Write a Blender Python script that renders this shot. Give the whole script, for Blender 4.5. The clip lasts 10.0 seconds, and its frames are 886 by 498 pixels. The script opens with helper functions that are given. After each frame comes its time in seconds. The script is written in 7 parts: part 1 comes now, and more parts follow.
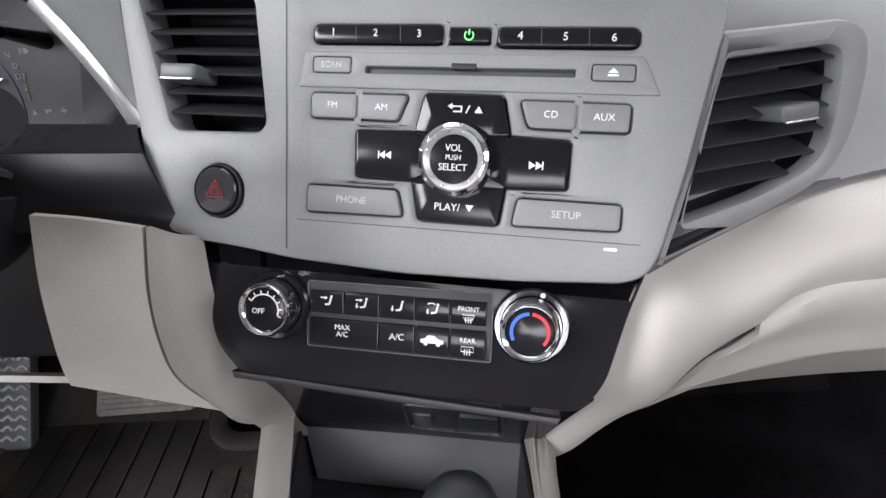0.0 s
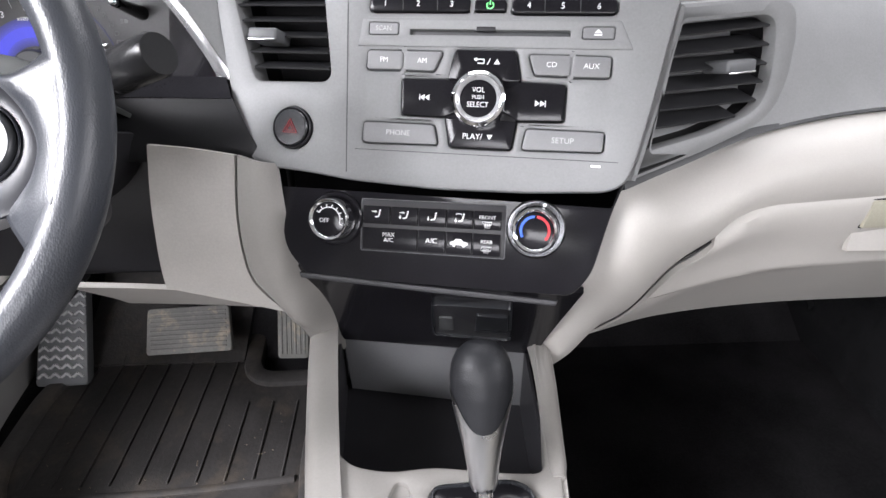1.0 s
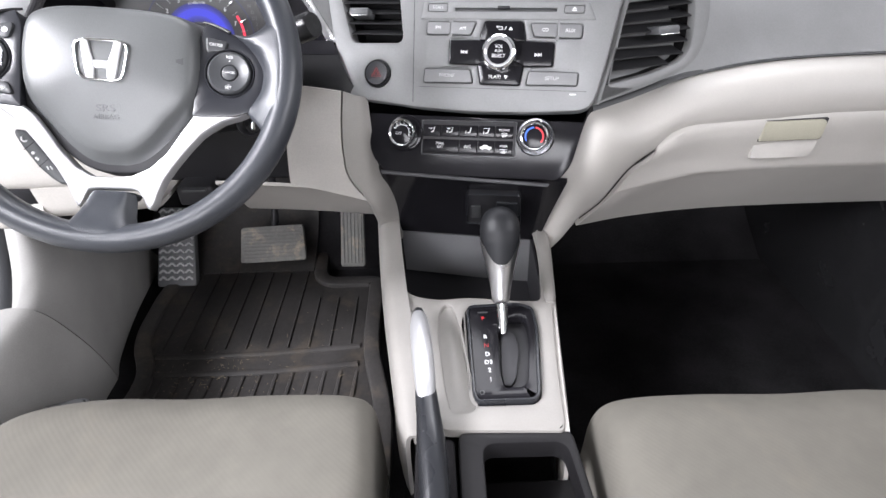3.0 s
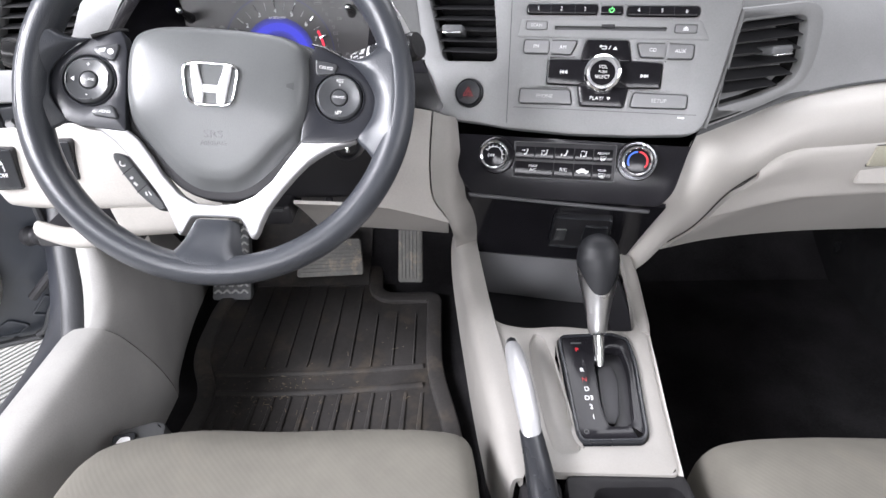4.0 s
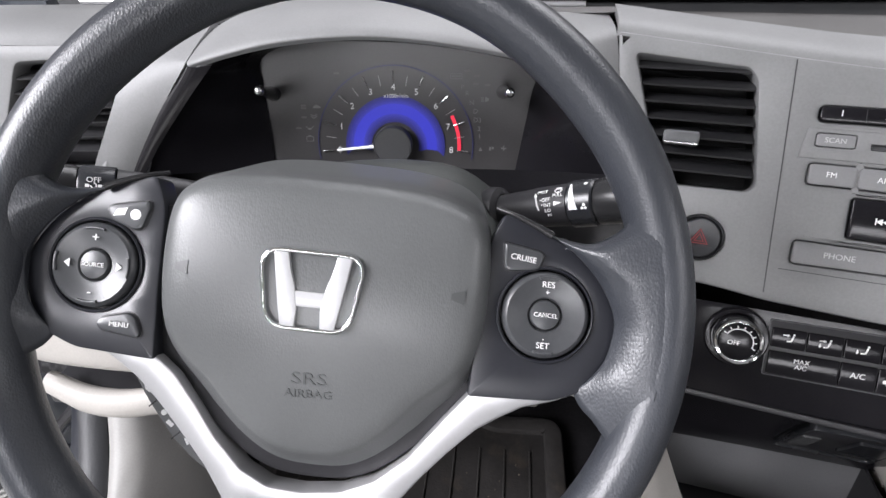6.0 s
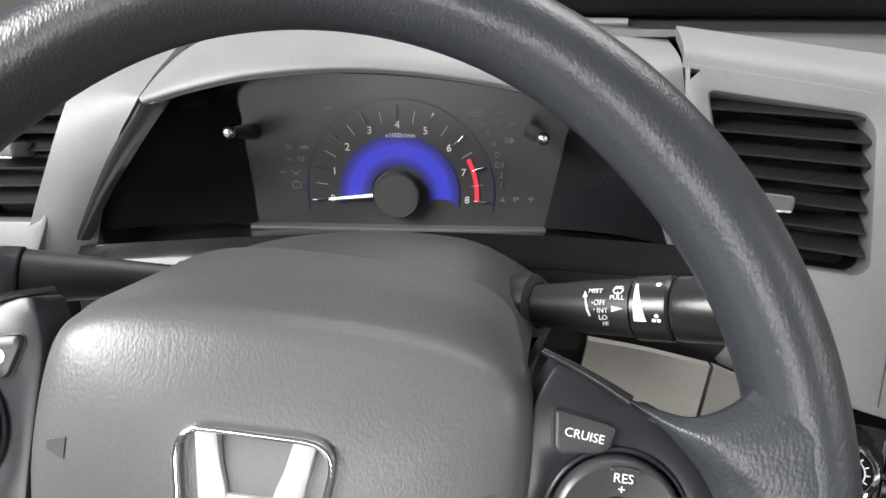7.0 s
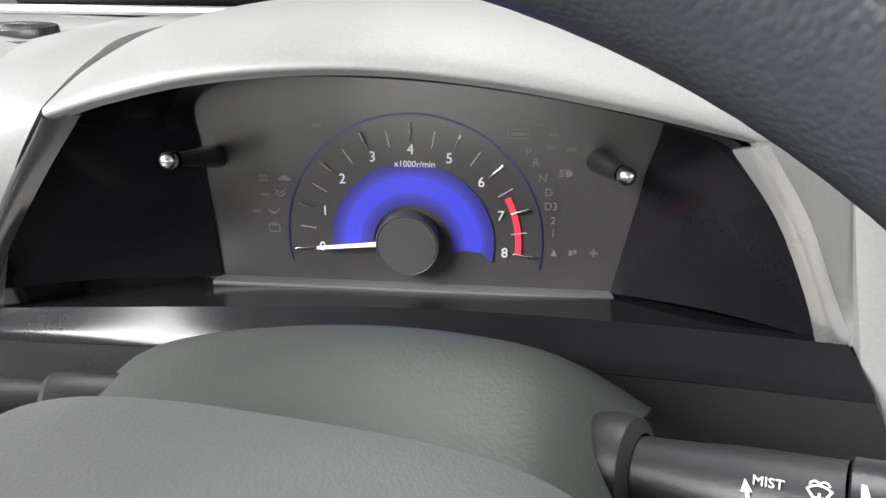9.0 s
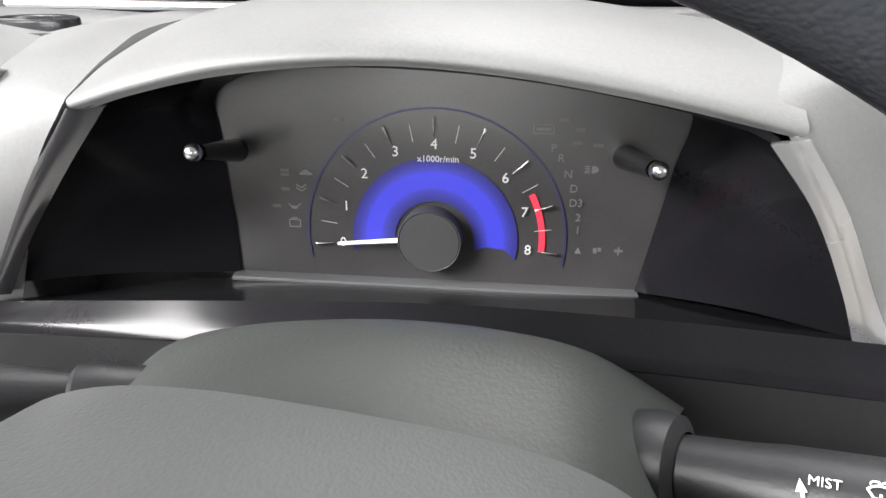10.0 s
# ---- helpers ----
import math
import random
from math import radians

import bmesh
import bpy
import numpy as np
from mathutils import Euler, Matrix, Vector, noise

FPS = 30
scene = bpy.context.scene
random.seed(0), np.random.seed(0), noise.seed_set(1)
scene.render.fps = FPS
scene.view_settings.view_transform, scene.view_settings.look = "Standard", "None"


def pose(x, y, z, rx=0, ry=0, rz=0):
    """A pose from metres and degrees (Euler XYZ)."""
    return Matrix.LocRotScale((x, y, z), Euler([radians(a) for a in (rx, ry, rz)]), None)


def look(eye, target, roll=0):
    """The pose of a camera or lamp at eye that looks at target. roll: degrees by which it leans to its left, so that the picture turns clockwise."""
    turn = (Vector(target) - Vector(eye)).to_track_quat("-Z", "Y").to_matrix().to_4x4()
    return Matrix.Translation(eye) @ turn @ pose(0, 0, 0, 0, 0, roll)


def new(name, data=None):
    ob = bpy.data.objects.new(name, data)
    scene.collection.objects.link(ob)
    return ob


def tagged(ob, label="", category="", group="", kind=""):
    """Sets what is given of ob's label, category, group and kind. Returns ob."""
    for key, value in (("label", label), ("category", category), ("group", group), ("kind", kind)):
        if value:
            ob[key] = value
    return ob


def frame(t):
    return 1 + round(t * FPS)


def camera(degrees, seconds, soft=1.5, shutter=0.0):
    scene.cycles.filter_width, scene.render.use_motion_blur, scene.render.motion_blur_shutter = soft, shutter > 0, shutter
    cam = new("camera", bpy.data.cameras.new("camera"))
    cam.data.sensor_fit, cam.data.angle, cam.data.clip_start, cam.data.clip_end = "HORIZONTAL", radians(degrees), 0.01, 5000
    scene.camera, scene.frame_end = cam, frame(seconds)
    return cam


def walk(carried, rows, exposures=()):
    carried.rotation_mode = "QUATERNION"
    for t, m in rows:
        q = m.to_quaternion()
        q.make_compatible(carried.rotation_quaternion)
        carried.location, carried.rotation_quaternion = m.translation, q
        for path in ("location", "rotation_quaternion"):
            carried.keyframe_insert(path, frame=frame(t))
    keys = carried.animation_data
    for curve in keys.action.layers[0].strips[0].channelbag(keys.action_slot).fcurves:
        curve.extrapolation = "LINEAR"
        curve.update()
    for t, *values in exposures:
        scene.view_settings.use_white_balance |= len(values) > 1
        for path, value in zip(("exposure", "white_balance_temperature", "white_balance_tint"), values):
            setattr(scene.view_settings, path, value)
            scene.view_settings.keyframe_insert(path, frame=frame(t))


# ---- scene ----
cam = camera(74.9, 10.0)
PATH = [
    (0, (0.0047, 0.0307, 0.6966), (0.0725, 1.6117, -0.2818), -0.40),
    (0.5, (-0.0084, -0.0316, 0.7003), (0.0549, 1.5457, -0.2837), -0.30),
    (1, (-0.0233, -0.0921, 0.7031), (0.0530, 1.4815, -0.2864), -0.00),
    (1.5, (-0.0233, -0.1525, 0.7142), (0.0391, 1.4257, -0.2678), -0.10),
    (2, (-0.0344, -0.2148, 0.7496), (0.0177, 1.3076, -0.3162), -0.70),
    (2.2, (-0.0363, -0.2558, 0.7487), (0.0065, 1.2871, -0.2902), -0.70),
    (3.3, (-0.0846, -0.3776, 0.7700), (-0.0716, 1.1551, -0.2837), -1.10),
    (3.5, (-0.1153, -0.3739, 0.7710), (-0.1032, 1.1588, -0.2827), -0.90),
    (4, (-0.1535, -0.3246, 0.7765), (-0.1758, 1.2118, -0.2716), -1.20),
    (4.5, (-0.1934, -0.2474, 0.7710), (-0.2474, 1.2918, -0.2716), -1.20),
    (5, (-0.2074, -0.1674, 0.7570), (-0.3199, 1.3708, -0.2827), -1.30),
    (5.5, (-0.2437, -0.0856, 0.7700), (-0.4092, 1.4536, -0.2604), -1.40),
    (6, (-0.2771, -0.0195, 0.7747), (-0.4734, 1.5206, -0.2483), -1.50),
    (6.2, (-0.2809, 0.0047, 0.7747), (-0.4855, 1.5457, -0.2465), -1.50),
    (7.3, (-0.2939, 0.1190, 0.7505), (-0.5338, 1.6666, -0.2530), -1.60),
    (7.5, (-0.2939, 0.1348, 0.7394), (-0.5403, 1.6833, -0.2613), -1.60),
    (8, (-0.2985, 0.1637, 0.7319), (-0.5664, 1.7140, -0.2604), -1.60),
    (8.5, (-0.3116, 0.1962, 0.7263), (-0.6017, 1.7503, -0.2539), -1.80),
    (9, (-0.3143, 0.2120, 0.7254), (-0.6110, 1.7679, -0.2492), -1.80),
    (9.5, (-0.3153, 0.2213, 0.7208), (-0.6212, 1.7782, -0.2502), -1.70),
    (10, (-0.3246, 0.2120, 0.7208), (-0.6371, 1.7689, -0.2483), -1.60),
]
walk(cam, [(t, look(eye, target, roll)) for t, eye, target, roll in PATH],
     exposures=[(0, 0.36, 6400, 10), (1.0, 0.62, 6400, 10), (2.2, 0.62, 6400, 10), (3.3, 0.58, 6350, 10), (4.0, 0.55, 6350, 10), (5.0, 0.34, 6350, 10), (6.2, -0.02, 6500, 10), (7.3, 0.30, 6750, 3), (10.0, 0.66, 6750, 6)])

from mathutils import bvhtree, geometry

# ---- light ----
world = bpy.data.worlds.new("hall_light")
world.use_nodes = True
scene.world = world
bg = world.node_tree.nodes["Background"]
bg.inputs[0].default_value = (0.955, 0.955, 1.0, 1)
bg.inputs[1].default_value = 0.32


def area_lamp(name, eye, target, sx, sy, watts, tint=(1, 1, 1)):
    data = bpy.data.lights.new(name, "AREA")
    data.shape, data.size, data.size_y, data.energy, data.color = "RECTANGLE", sx, sy, watts, tint
    ob = new(name, data)
    ob.matrix_world = look(eye, target)
    return ob


# the hall's lamps: over the windscreen, and high beside the open driver's door
area_lamp("hall_lamp_front", (0.3, 1.7, 2.6), (0.1, 0.4, 0.6), 2.8, 1.4, 68, (0.97, 0.96, 1.0))
area_lamp("hall_lamp_side", (-2.7, -1.1, 2.4), (-0.2, 0.2, 0.5), 2.0, 1.2, 240, (0.97, 0.955, 1.0))
# unseen fill added behind and past the passenger window, to brighten dash and wheel
area_lamp("fill_lamp_back", (-0.7, -2.9, 1.5), (-0.1, 0.3, 0.5), 1.8, 1.0, 82, (0.975, 0.96, 1.0))
area_lamp("fill_lamp_right", (3.4, -1.5, 2.3), (0.0, 0.3, 0.6), 2.2, 0.9, 60, (0.975, 0.96, 1.0))


# ---- materials ----
def surface(name, colour, rough, metal=0.0, grain=0.0, size=900.0, spots=0.08, spot_size=9.0, kind="noise", glow=None, coat=0.0, spec=0.5, dirt=None):
    """A procedural surface: a base colour that varies at two scales, and a grain relief."""
    m = bpy.data.materials.new(name)
    m.use_nodes = True
    nt = m.node_tree
    p = nt.nodes["Principled BSDF"]
    p.inputs["Roughness"].default_value = rough
    p.inputs["Metallic"].default_value = metal
    p.inputs["Coat Weight"].default_value = coat
    p.inputs["Specular IOR Level"].default_value = spec
    tc = nt.nodes.new("ShaderNodeTexCoord")
    big = nt.nodes.new("ShaderNodeTexNoise")
    big.inputs["Scale"].default_value, big.inputs["Detail"].default_value = spot_size, 6
    fine = nt.nodes.new("ShaderNodeTexNoise")
    fine.inputs["Scale"].default_value, fine.inputs["Detail"].default_value = size * 0.6, 2
    for n in (big, fine):
        nt.links.new(tc.outputs["Object"], n.inputs["Vector"])
    add = nt.nodes.new("ShaderNodeMath")
    add.operation = "MULTIPLY_ADD"
    add.inputs[1].default_value = 0.35
    nt.links.new(fine.outputs[0], add.inputs[0])
    nt.links.new(big.outputs[0], add.inputs[2])
    ramp = nt.nodes.new("ShaderNodeValToRGB")
    lo = [c * (1 - 2 * spots) for c in colour]
    hi = [min(1, c * (1 + 2 * spots)) for c in colour]
    ramp.color_ramp.elements[0].position, ramp.color_ramp.elements[1].position = 0.42, 0.92
    ramp.color_ramp.elements[0].color, ramp.color_ramp.elements[1].color = (*lo, 1), (*hi, 1)
    nt.links.new(add.outputs[0], ramp.inputs[0])
    colour_out = ramp.outputs[0]
    if dirt:
        patch = nt.nodes.new("ShaderNodeTexNoise")
        patch.inputs["Scale"].default_value, patch.inputs["Detail"].default_value = dirt[1], 9
        patch.inputs["Roughness"].default_value = 0.7
        nt.links.new(tc.outputs["Object"], patch.inputs["Vector"])
        cut = nt.nodes.new("ShaderNodeMapRange")
        cut.inputs["From Min"].default_value, cut.inputs["From Max"].default_value = dirt[2], dirt[3]
        nt.links.new(patch.outputs[0], cut.inputs["Value"])
        mix = nt.nodes.new("ShaderNodeMix")
        mix.data_type = "RGBA"
        nt.links.new(cut.outputs[0], mix.inputs["Factor"])
        nt.links.new(colour_out, mix.inputs["A"])
        mix.inputs["B"].default_value = (*dirt[0], 1)
        colour_out = mix.outputs["Result"]
    nt.links.new(colour_out, p.inputs["Base Color"])
    wear = nt.nodes.new("ShaderNodeMapRange")
    wear.inputs["To Min"].default_value, wear.inputs["To Max"].default_value = max(0.02, rough - 0.07), min(1, rough + 0.09)
    nt.links.new(big.outputs[0], wear.inputs["Value"])
    nt.links.new(wear.outputs[0], p.inputs["Roughness"])
    if grain:
        if kind == "leather":
            # small pebbles a little longer than they are wide
            vec = nt.nodes.new("ShaderNodeMapping")
            vec.inputs["Scale"].default_value = (1.0, 0.62, 0.85)
            nt.links.new(tc.outputs["Object"], vec.inputs["Vector"])
            t = nt.nodes.new("ShaderNodeTexVoronoi")
            t.feature = "SMOOTH_F1"
            t.inputs["Scale"].default_value, t.inputs["Smoothness"].default_value = size, 0.35
            nt.links.new(vec.outputs[0], t.inputs["Vector"])
        elif kind == "weave":
            t = nt.nodes.new("ShaderNodeTexWave")
            t.wave_type, t.bands_direction = "BANDS", "DIAGONAL"
            t.inputs["Scale"].default_value, t.inputs["Distortion"].default_value = size, 1.2
            t.inputs["Detail"].default_value, t.inputs["Detail Scale"].default_value = 2, 6
            nt.links.new(tc.outputs["Object"], t.inputs["Vector"])
        else:
            t = nt.nodes.new("ShaderNodeTexNoise")
            t.inputs["Scale"].default_value, t.inputs["Detail"].default_value = size, 3
            nt.links.new(tc.outputs["Object"], t.inputs["Vector"])
        b = nt.nodes.new("ShaderNodeBump")
        b.invert = kind == "leather"
        b.inputs["Strength"].default_value, b.inputs["Distance"].default_value = 1.0, grain
        nt.links.new(t.outputs[0], b.inputs["Height"])
        nt.links.new(b.outputs[0], p.inputs["Normal"])
    if glow:
        p.inputs["Emission Color"].default_value = (*glow[0], 1)
        p.inputs["Emission Strength"].default_value = glow[1]
    return m


GREY = surface("grey_dash_plastic", (0.215, 0.216, 0.218), 0.5, grain=0.00012, size=900)
DASH_TOP = surface("dark_dash_top_skin", (0.125, 0.120, 0.118), 0.55, grain=0.00015, size=700)
GREY_BTN = surface("grey_button_plastic", (0.195, 0.195, 0.20), 0.45, grain=0.00004, size=1500)
BEIGE = surface("pale_beige_plastic", (0.452, 0.432, 0.404), 0.5, grain=0.00012, size=900, spots=0.04)
BEIGE_DULL = surface("worn_beige_plastic", (0.412, 0.392, 0.366), 0.55, grain=0.00015, size=800, spots=0.07)
# BEIGE scaled to about 0.6; the darker tone stands in for weaker console light
BEIGE_SHADED = surface("shaded_console_beige", (0.268, 0.255, 0.239), 0.5, grain=0.00012, size=900, spots=0.05)
BEIGE_SILL = surface("scuffed_sill_plastic", (0.31, 0.303, 0.292), 0.5, grain=0.00015, size=800, spots=0.08)
FLAP = surface("grey_flap_plastic", (0.115, 0.115, 0.119), 0.55, grain=0.00012, size=900)
KNOB_SKIN = surface("black_knob_skin", (0.012, 0.0125, 0.0145), 0.48, grain=0.0001, size=900, kind="leather", spec=0.35)
POD_GLOSS = surface("black_pod_plastic", (0.020, 0.021, 0.026), 0.3, spots=0.1, spec=0.55)
DIAL_KEY = surface("dark_key_plastic", (0.050, 0.052, 0.056), 0.32, spots=0.08, spec=0.6)
KNOB_SILVER = surface("bright_satin_silver", (0.66, 0.66, 0.67), 0.26, metal=1.0, spots=0.02)
LATCH = surface("yellowed_beige_latch", (0.40, 0.382, 0.305), 0.45, grain=0.0001, size=900)
GLOSS = surface("black_gloss_panel", (0.011, 0.0105, 0.0125), 0.14, spots=0.2, spec=0.22)
PIANO = surface("polished_black_plastic", (0.013, 0.0125, 0.014), 0.12, spots=0.2, spec=0.6)
TRIM_SILVER = surface("bright_silver_trim", (0.84, 0.84, 0.85), 0.26, metal=0.85, spots=0.02)
BLACK = surface("black_plastic", (0.022, 0.0215, 0.024), 0.42, spec=0.4, grain=0.0001, size=900, spots=0.15)
SATIN = surface("black_satin_plastic", (0.017, 0.018, 0.021), 0.26, grain=0.00005, size=900, spots=0.1)
DARK = surface("dark_grey_plastic", (0.054, 0.055, 0.057), 0.5, grain=0.00015, size=900)
SHROUD = surface("grey_green_shroud_plastic", (0.044, 0.048, 0.046), 0.5, grain=0.0002, size=700)
RIM = surface("grained_wheel_skin", (0.034, 0.037, 0.044), 0.34, grain=0.00012, size=1050, kind="leather", spots=0.1, spec=0.65)
PAD = surface("grained_airbag_skin", (0.110, 0.114, 0.115), 0.34, grain=0.00007, size=1100, kind="leather", spots=0.06, spec=0.55)
SILVER = surface("satin_silver_paint", (0.54, 0.54, 0.55), 0.36, metal=0.55, spots=0.03)
TAB = surface("grey_tab_plastic", (0.115, 0.118, 0.122), 0.42, spots=0.06)
POLISHED = surface("polished_silver", (0.80, 0.80, 0.81), 0.22, metal=1.0, spots=0.02)
CUP = surface("dull_black_tray", (0.012, 0.0115, 0.0125), 0.5, spec=0.2, grain=0.0001, size=900, spots=0.15)
GRIP_SILVER = surface("satin_grip_paint", (0.44, 0.44, 0.45), 0.34, metal=0.4, spots=0.03)
LOUVRE = surface("black_louvre_plastic", (0.030, 0.030, 0.032), 0.34, spots=0.1, spec=0.5)
# PAD scaled darker, putting the relief's shading into the colour of raised signs
PAD_SHADED = surface("shaded_airbag_skin", (0.080, 0.083, 0.084), 0.3, spots=0.06)
EMBLEM = surface("emblem_silver", (0.50, 0.50, 0.51), 0.3, metal=0.12, spots=0.03)
SMOKED = surface("smoked_chrome", (0.16, 0.16, 0.17), 0.2, metal=1.0, spots=0.05)
CHROME = surface("chrome", (0.88, 0.88, 0.89), 0.09, metal=1.0, spots=0.02)
FABRIC = surface("beige_ribbed_cloth", (0.128, 0.120, 0.103), 0.9, grain=0.00006, size=95, kind="weave", spots=0.07, dirt=((0.15, 0.135, 0.11), 7.0, 0.56, 0.8))
RUBBER = surface("dirty_rubber_mat", (0.043, 0.040, 0.039), 0.48, grain=0.0004, size=260, spots=0.22, dirt=((0.12, 0.098, 0.075), 13.0, 0.52, 0.80))
CARPET = surface("black_carpet", (0.018, 0.0172, 0.0185), 0.95, spec=0.10, grain=0.001, size=500, spots=0.3)
PEDAL = surface("worn_pedal_rubber", (0.17, 0.165, 0.155), 0.6, grain=0.0003, size=300, spots=0.15, dirt=((0.40, 0.34, 0.25), 26.0, 0.53, 0.70))
TREAD = surface("worn_light_tread", (0.46, 0.46, 0.46), 0.45, grain=0.0003, size=300, spots=0.2)
WHITE = surface("white_print", (0.80, 0.80, 0.80), 0.6, spots=0.02)
RED = surface("red_print", (0.55, 0.02, 0.03), 0.5, spots=0.03)
RED_DIM = surface("dim_red_print", (0.30, 0.015, 0.02), 0.5, spots=0.03)
BLUE = surface("blue_print", (0.03, 0.12, 0.60), 0.5, spots=0.03)
GREY_PRINT = surface("grey_print", (0.50, 0.50, 0.50), 0.6, spots=0.02)
FAINT_PRINT = surface("faint_symbol_print", (0.11, 0.107, 0.105), 0.6, spots=0.02)
DIM_PRINT = surface("unlit_symbol_print", (0.17, 0.17, 0.17), 0.6, spots=0.02)
DIAL = surface("smoked_dial_face", (0.052, 0.050, 0.051), 0.32, spots=0.12, spot_size=14)
GREEN_GLOW = surface("green_lit_symbol", (0.05, 0.5, 0.1), 0.5, glow=((0.25, 1.0, 0.3), 1.5))
BLUE_GLOW = surface("blue_lit_ring", (0.03, 0.03, 0.3), 0.5, glow=((0.06, 0.07, 0.9), 0.34))
BLUE_FADES = [surface("blue_lit_fade", (0.03, 0.03, 0.2), 0.5, glow=((0.06, 0.07, 0.85), g)) for g in (0.29, 0.23, 0.17, 0.11, 0.065, 0.03, 0.012)]
BLUE_FAINT = surface("blue_lit_hairline", (0.03, 0.03, 0.085), 0.5, glow=((0.06, 0.07, 0.7), 0.03))
RED_GLOW = surface("red_lit_mark", (0.5, 0.02, 0.04), 0.5, glow=((1.0, 0.05, 0.10), 0.55))
DIAL_GLOW = surface("lit_dial_figures", (0.5, 0.5, 0.5), 0.5, glow=((0.9, 0.92, 0.95), 0.22))
NEEDLE = surface("white_needle", (0.8, 0.8, 0.8), 0.5, glow=((1, 1, 1), 0.5))
BODY_PAINT = surface("blue_grey_body_paint", (0.035, 0.040, 0.050), 0.4, coat=0.15, spots=0.12, dirt=((0.05, 0.05, 0.05), 12.0, 0.55, 0.8))
STEP_TRIM = surface("dark_step_paint", (0.020, 0.022, 0.028), 0.4, spots=0.12, dirt=((0.05, 0.05, 0.05), 12.0, 0.55, 0.8))
UNDER = surface("soft_black_panel", (0.018, 0.018, 0.019), 0.24, grain=0.00006, size=900, spec=0.4)
SEAL = surface("rubber_seal", (0.032, 0.033, 0.036), 0.5, grain=0.0003, size=300)
TILE = surface("white_floor_tile", (0.48, 0.48, 0.46), 0.6, spots=0.06, dirt=((0.35, 0.33, 0.28), 9.0, 0.55, 0.8))
STRAW = surface("dry_straw", (0.22, 0.185, 0.135), 0.8, spots=0.25, spot_size=200)
LINING = surface("grey_headlining", (0.58, 0.57, 0.55), 0.9, grain=0.0004, size=500)
CONCRETE = surface("hall_paint", (0.6, 0.6, 0.6), 0.8, grain=0.001, size=60)


# ---- building helpers ----
def thing(name, m, label, category, group="", kind=""):
    ob = new(name)
    ob.empty_display_size = 0.02
    ob.matrix_world = m
    return tagged(ob, label, category, group, kind)


def part(name, bm, material, parent=None, label="", smooth=38):
    bmesh.ops.recalc_face_normals(bm, faces=bm.faces)
    flat = bm.faces.layers.int.get("flat")
    soft = [not (flat and f[flat]) for f in bm.faces]
    me = bpy.data.meshes.new(name)
    bm.to_mesh(me)
    bm.free()
    me.materials.append(material)
    me.polygons.foreach_set("use_smooth", soft)
    me.set_sharp_from_angle(angle=radians(smooth))
    ob = new(name, me)
    ob.parent = parent
    if label:
        ob["label"] = label
    return ob


def panel_frame(o, u, n):
    n = Vector(n).normalized()
    u = Vector(u)
    u = (u - u.dot(n) * n).normalized()
    v = n.cross(u)
    return Matrix(((u.x, v.x, n.x, o[0]), (u.y, v.y, n.y, o[1]), (u.z, v.z, n.z, o[2]), (0, 0, 0, 1)))


def rounded(poly, r, steps=5):
    """The polygon with its corners rounded; r: one radius or one for each corner."""
    out, n = [], len(poly)
    for i, p in enumerate(poly):
        p, a, b = Vector(p), Vector(poly[i - 1]), Vector(poly[(i + 1) % n])
        rad = r[i] if isinstance(r, (list, tuple)) else r
        d1, d2 = (a - p), (b - p)
        c = min(rad, d1.length * 0.49, d2.length * 0.49)
        if c < 1e-5:
            out.append(tuple(p))
            continue
        q1, q2 = p + d1.normalized() * c, p + d2.normalized() * c
        for k in range(steps + 1):
            t = k / steps
            out.append(tuple((1 - t) ** 2 * q1 + 2 * t * (1 - t) * p + t * t * q2))
    return out


def rect(x0, y0, x1, y1):
    return [(x0, y0), (x1, y0), (x1, y1), (x0, y1)]


def ring(r, n=40, x=0, y=0, ry=None):
    return [(x + r * math.cos(2 * math.pi * k / n), y + (ry or r) * math.sin(2 * math.pi * k / n)) for k in range(n)]


def inset(poly, d):
    """Moves a polygon's edges inwards by d."""
    area = sum(poly[i - 1][0] * p[1] - p[0] * poly[i - 1][1] for i, p in enumerate(poly))
    sgn = 1 if area > 0 else -1
    out, n = [], len(poly)
    for i, p in enumerate(poly):
        a, b = Vector(poly[i - 1]), Vector(poly[(i + 1) % n])
        t = (b - a)
        if t.length < 1e-9:
            out.append(tuple(p))
            continue
        t.normalize()
        out.append((p[0] - sgn * t.y * d, p[1] + sgn * t.x * d))
    return out


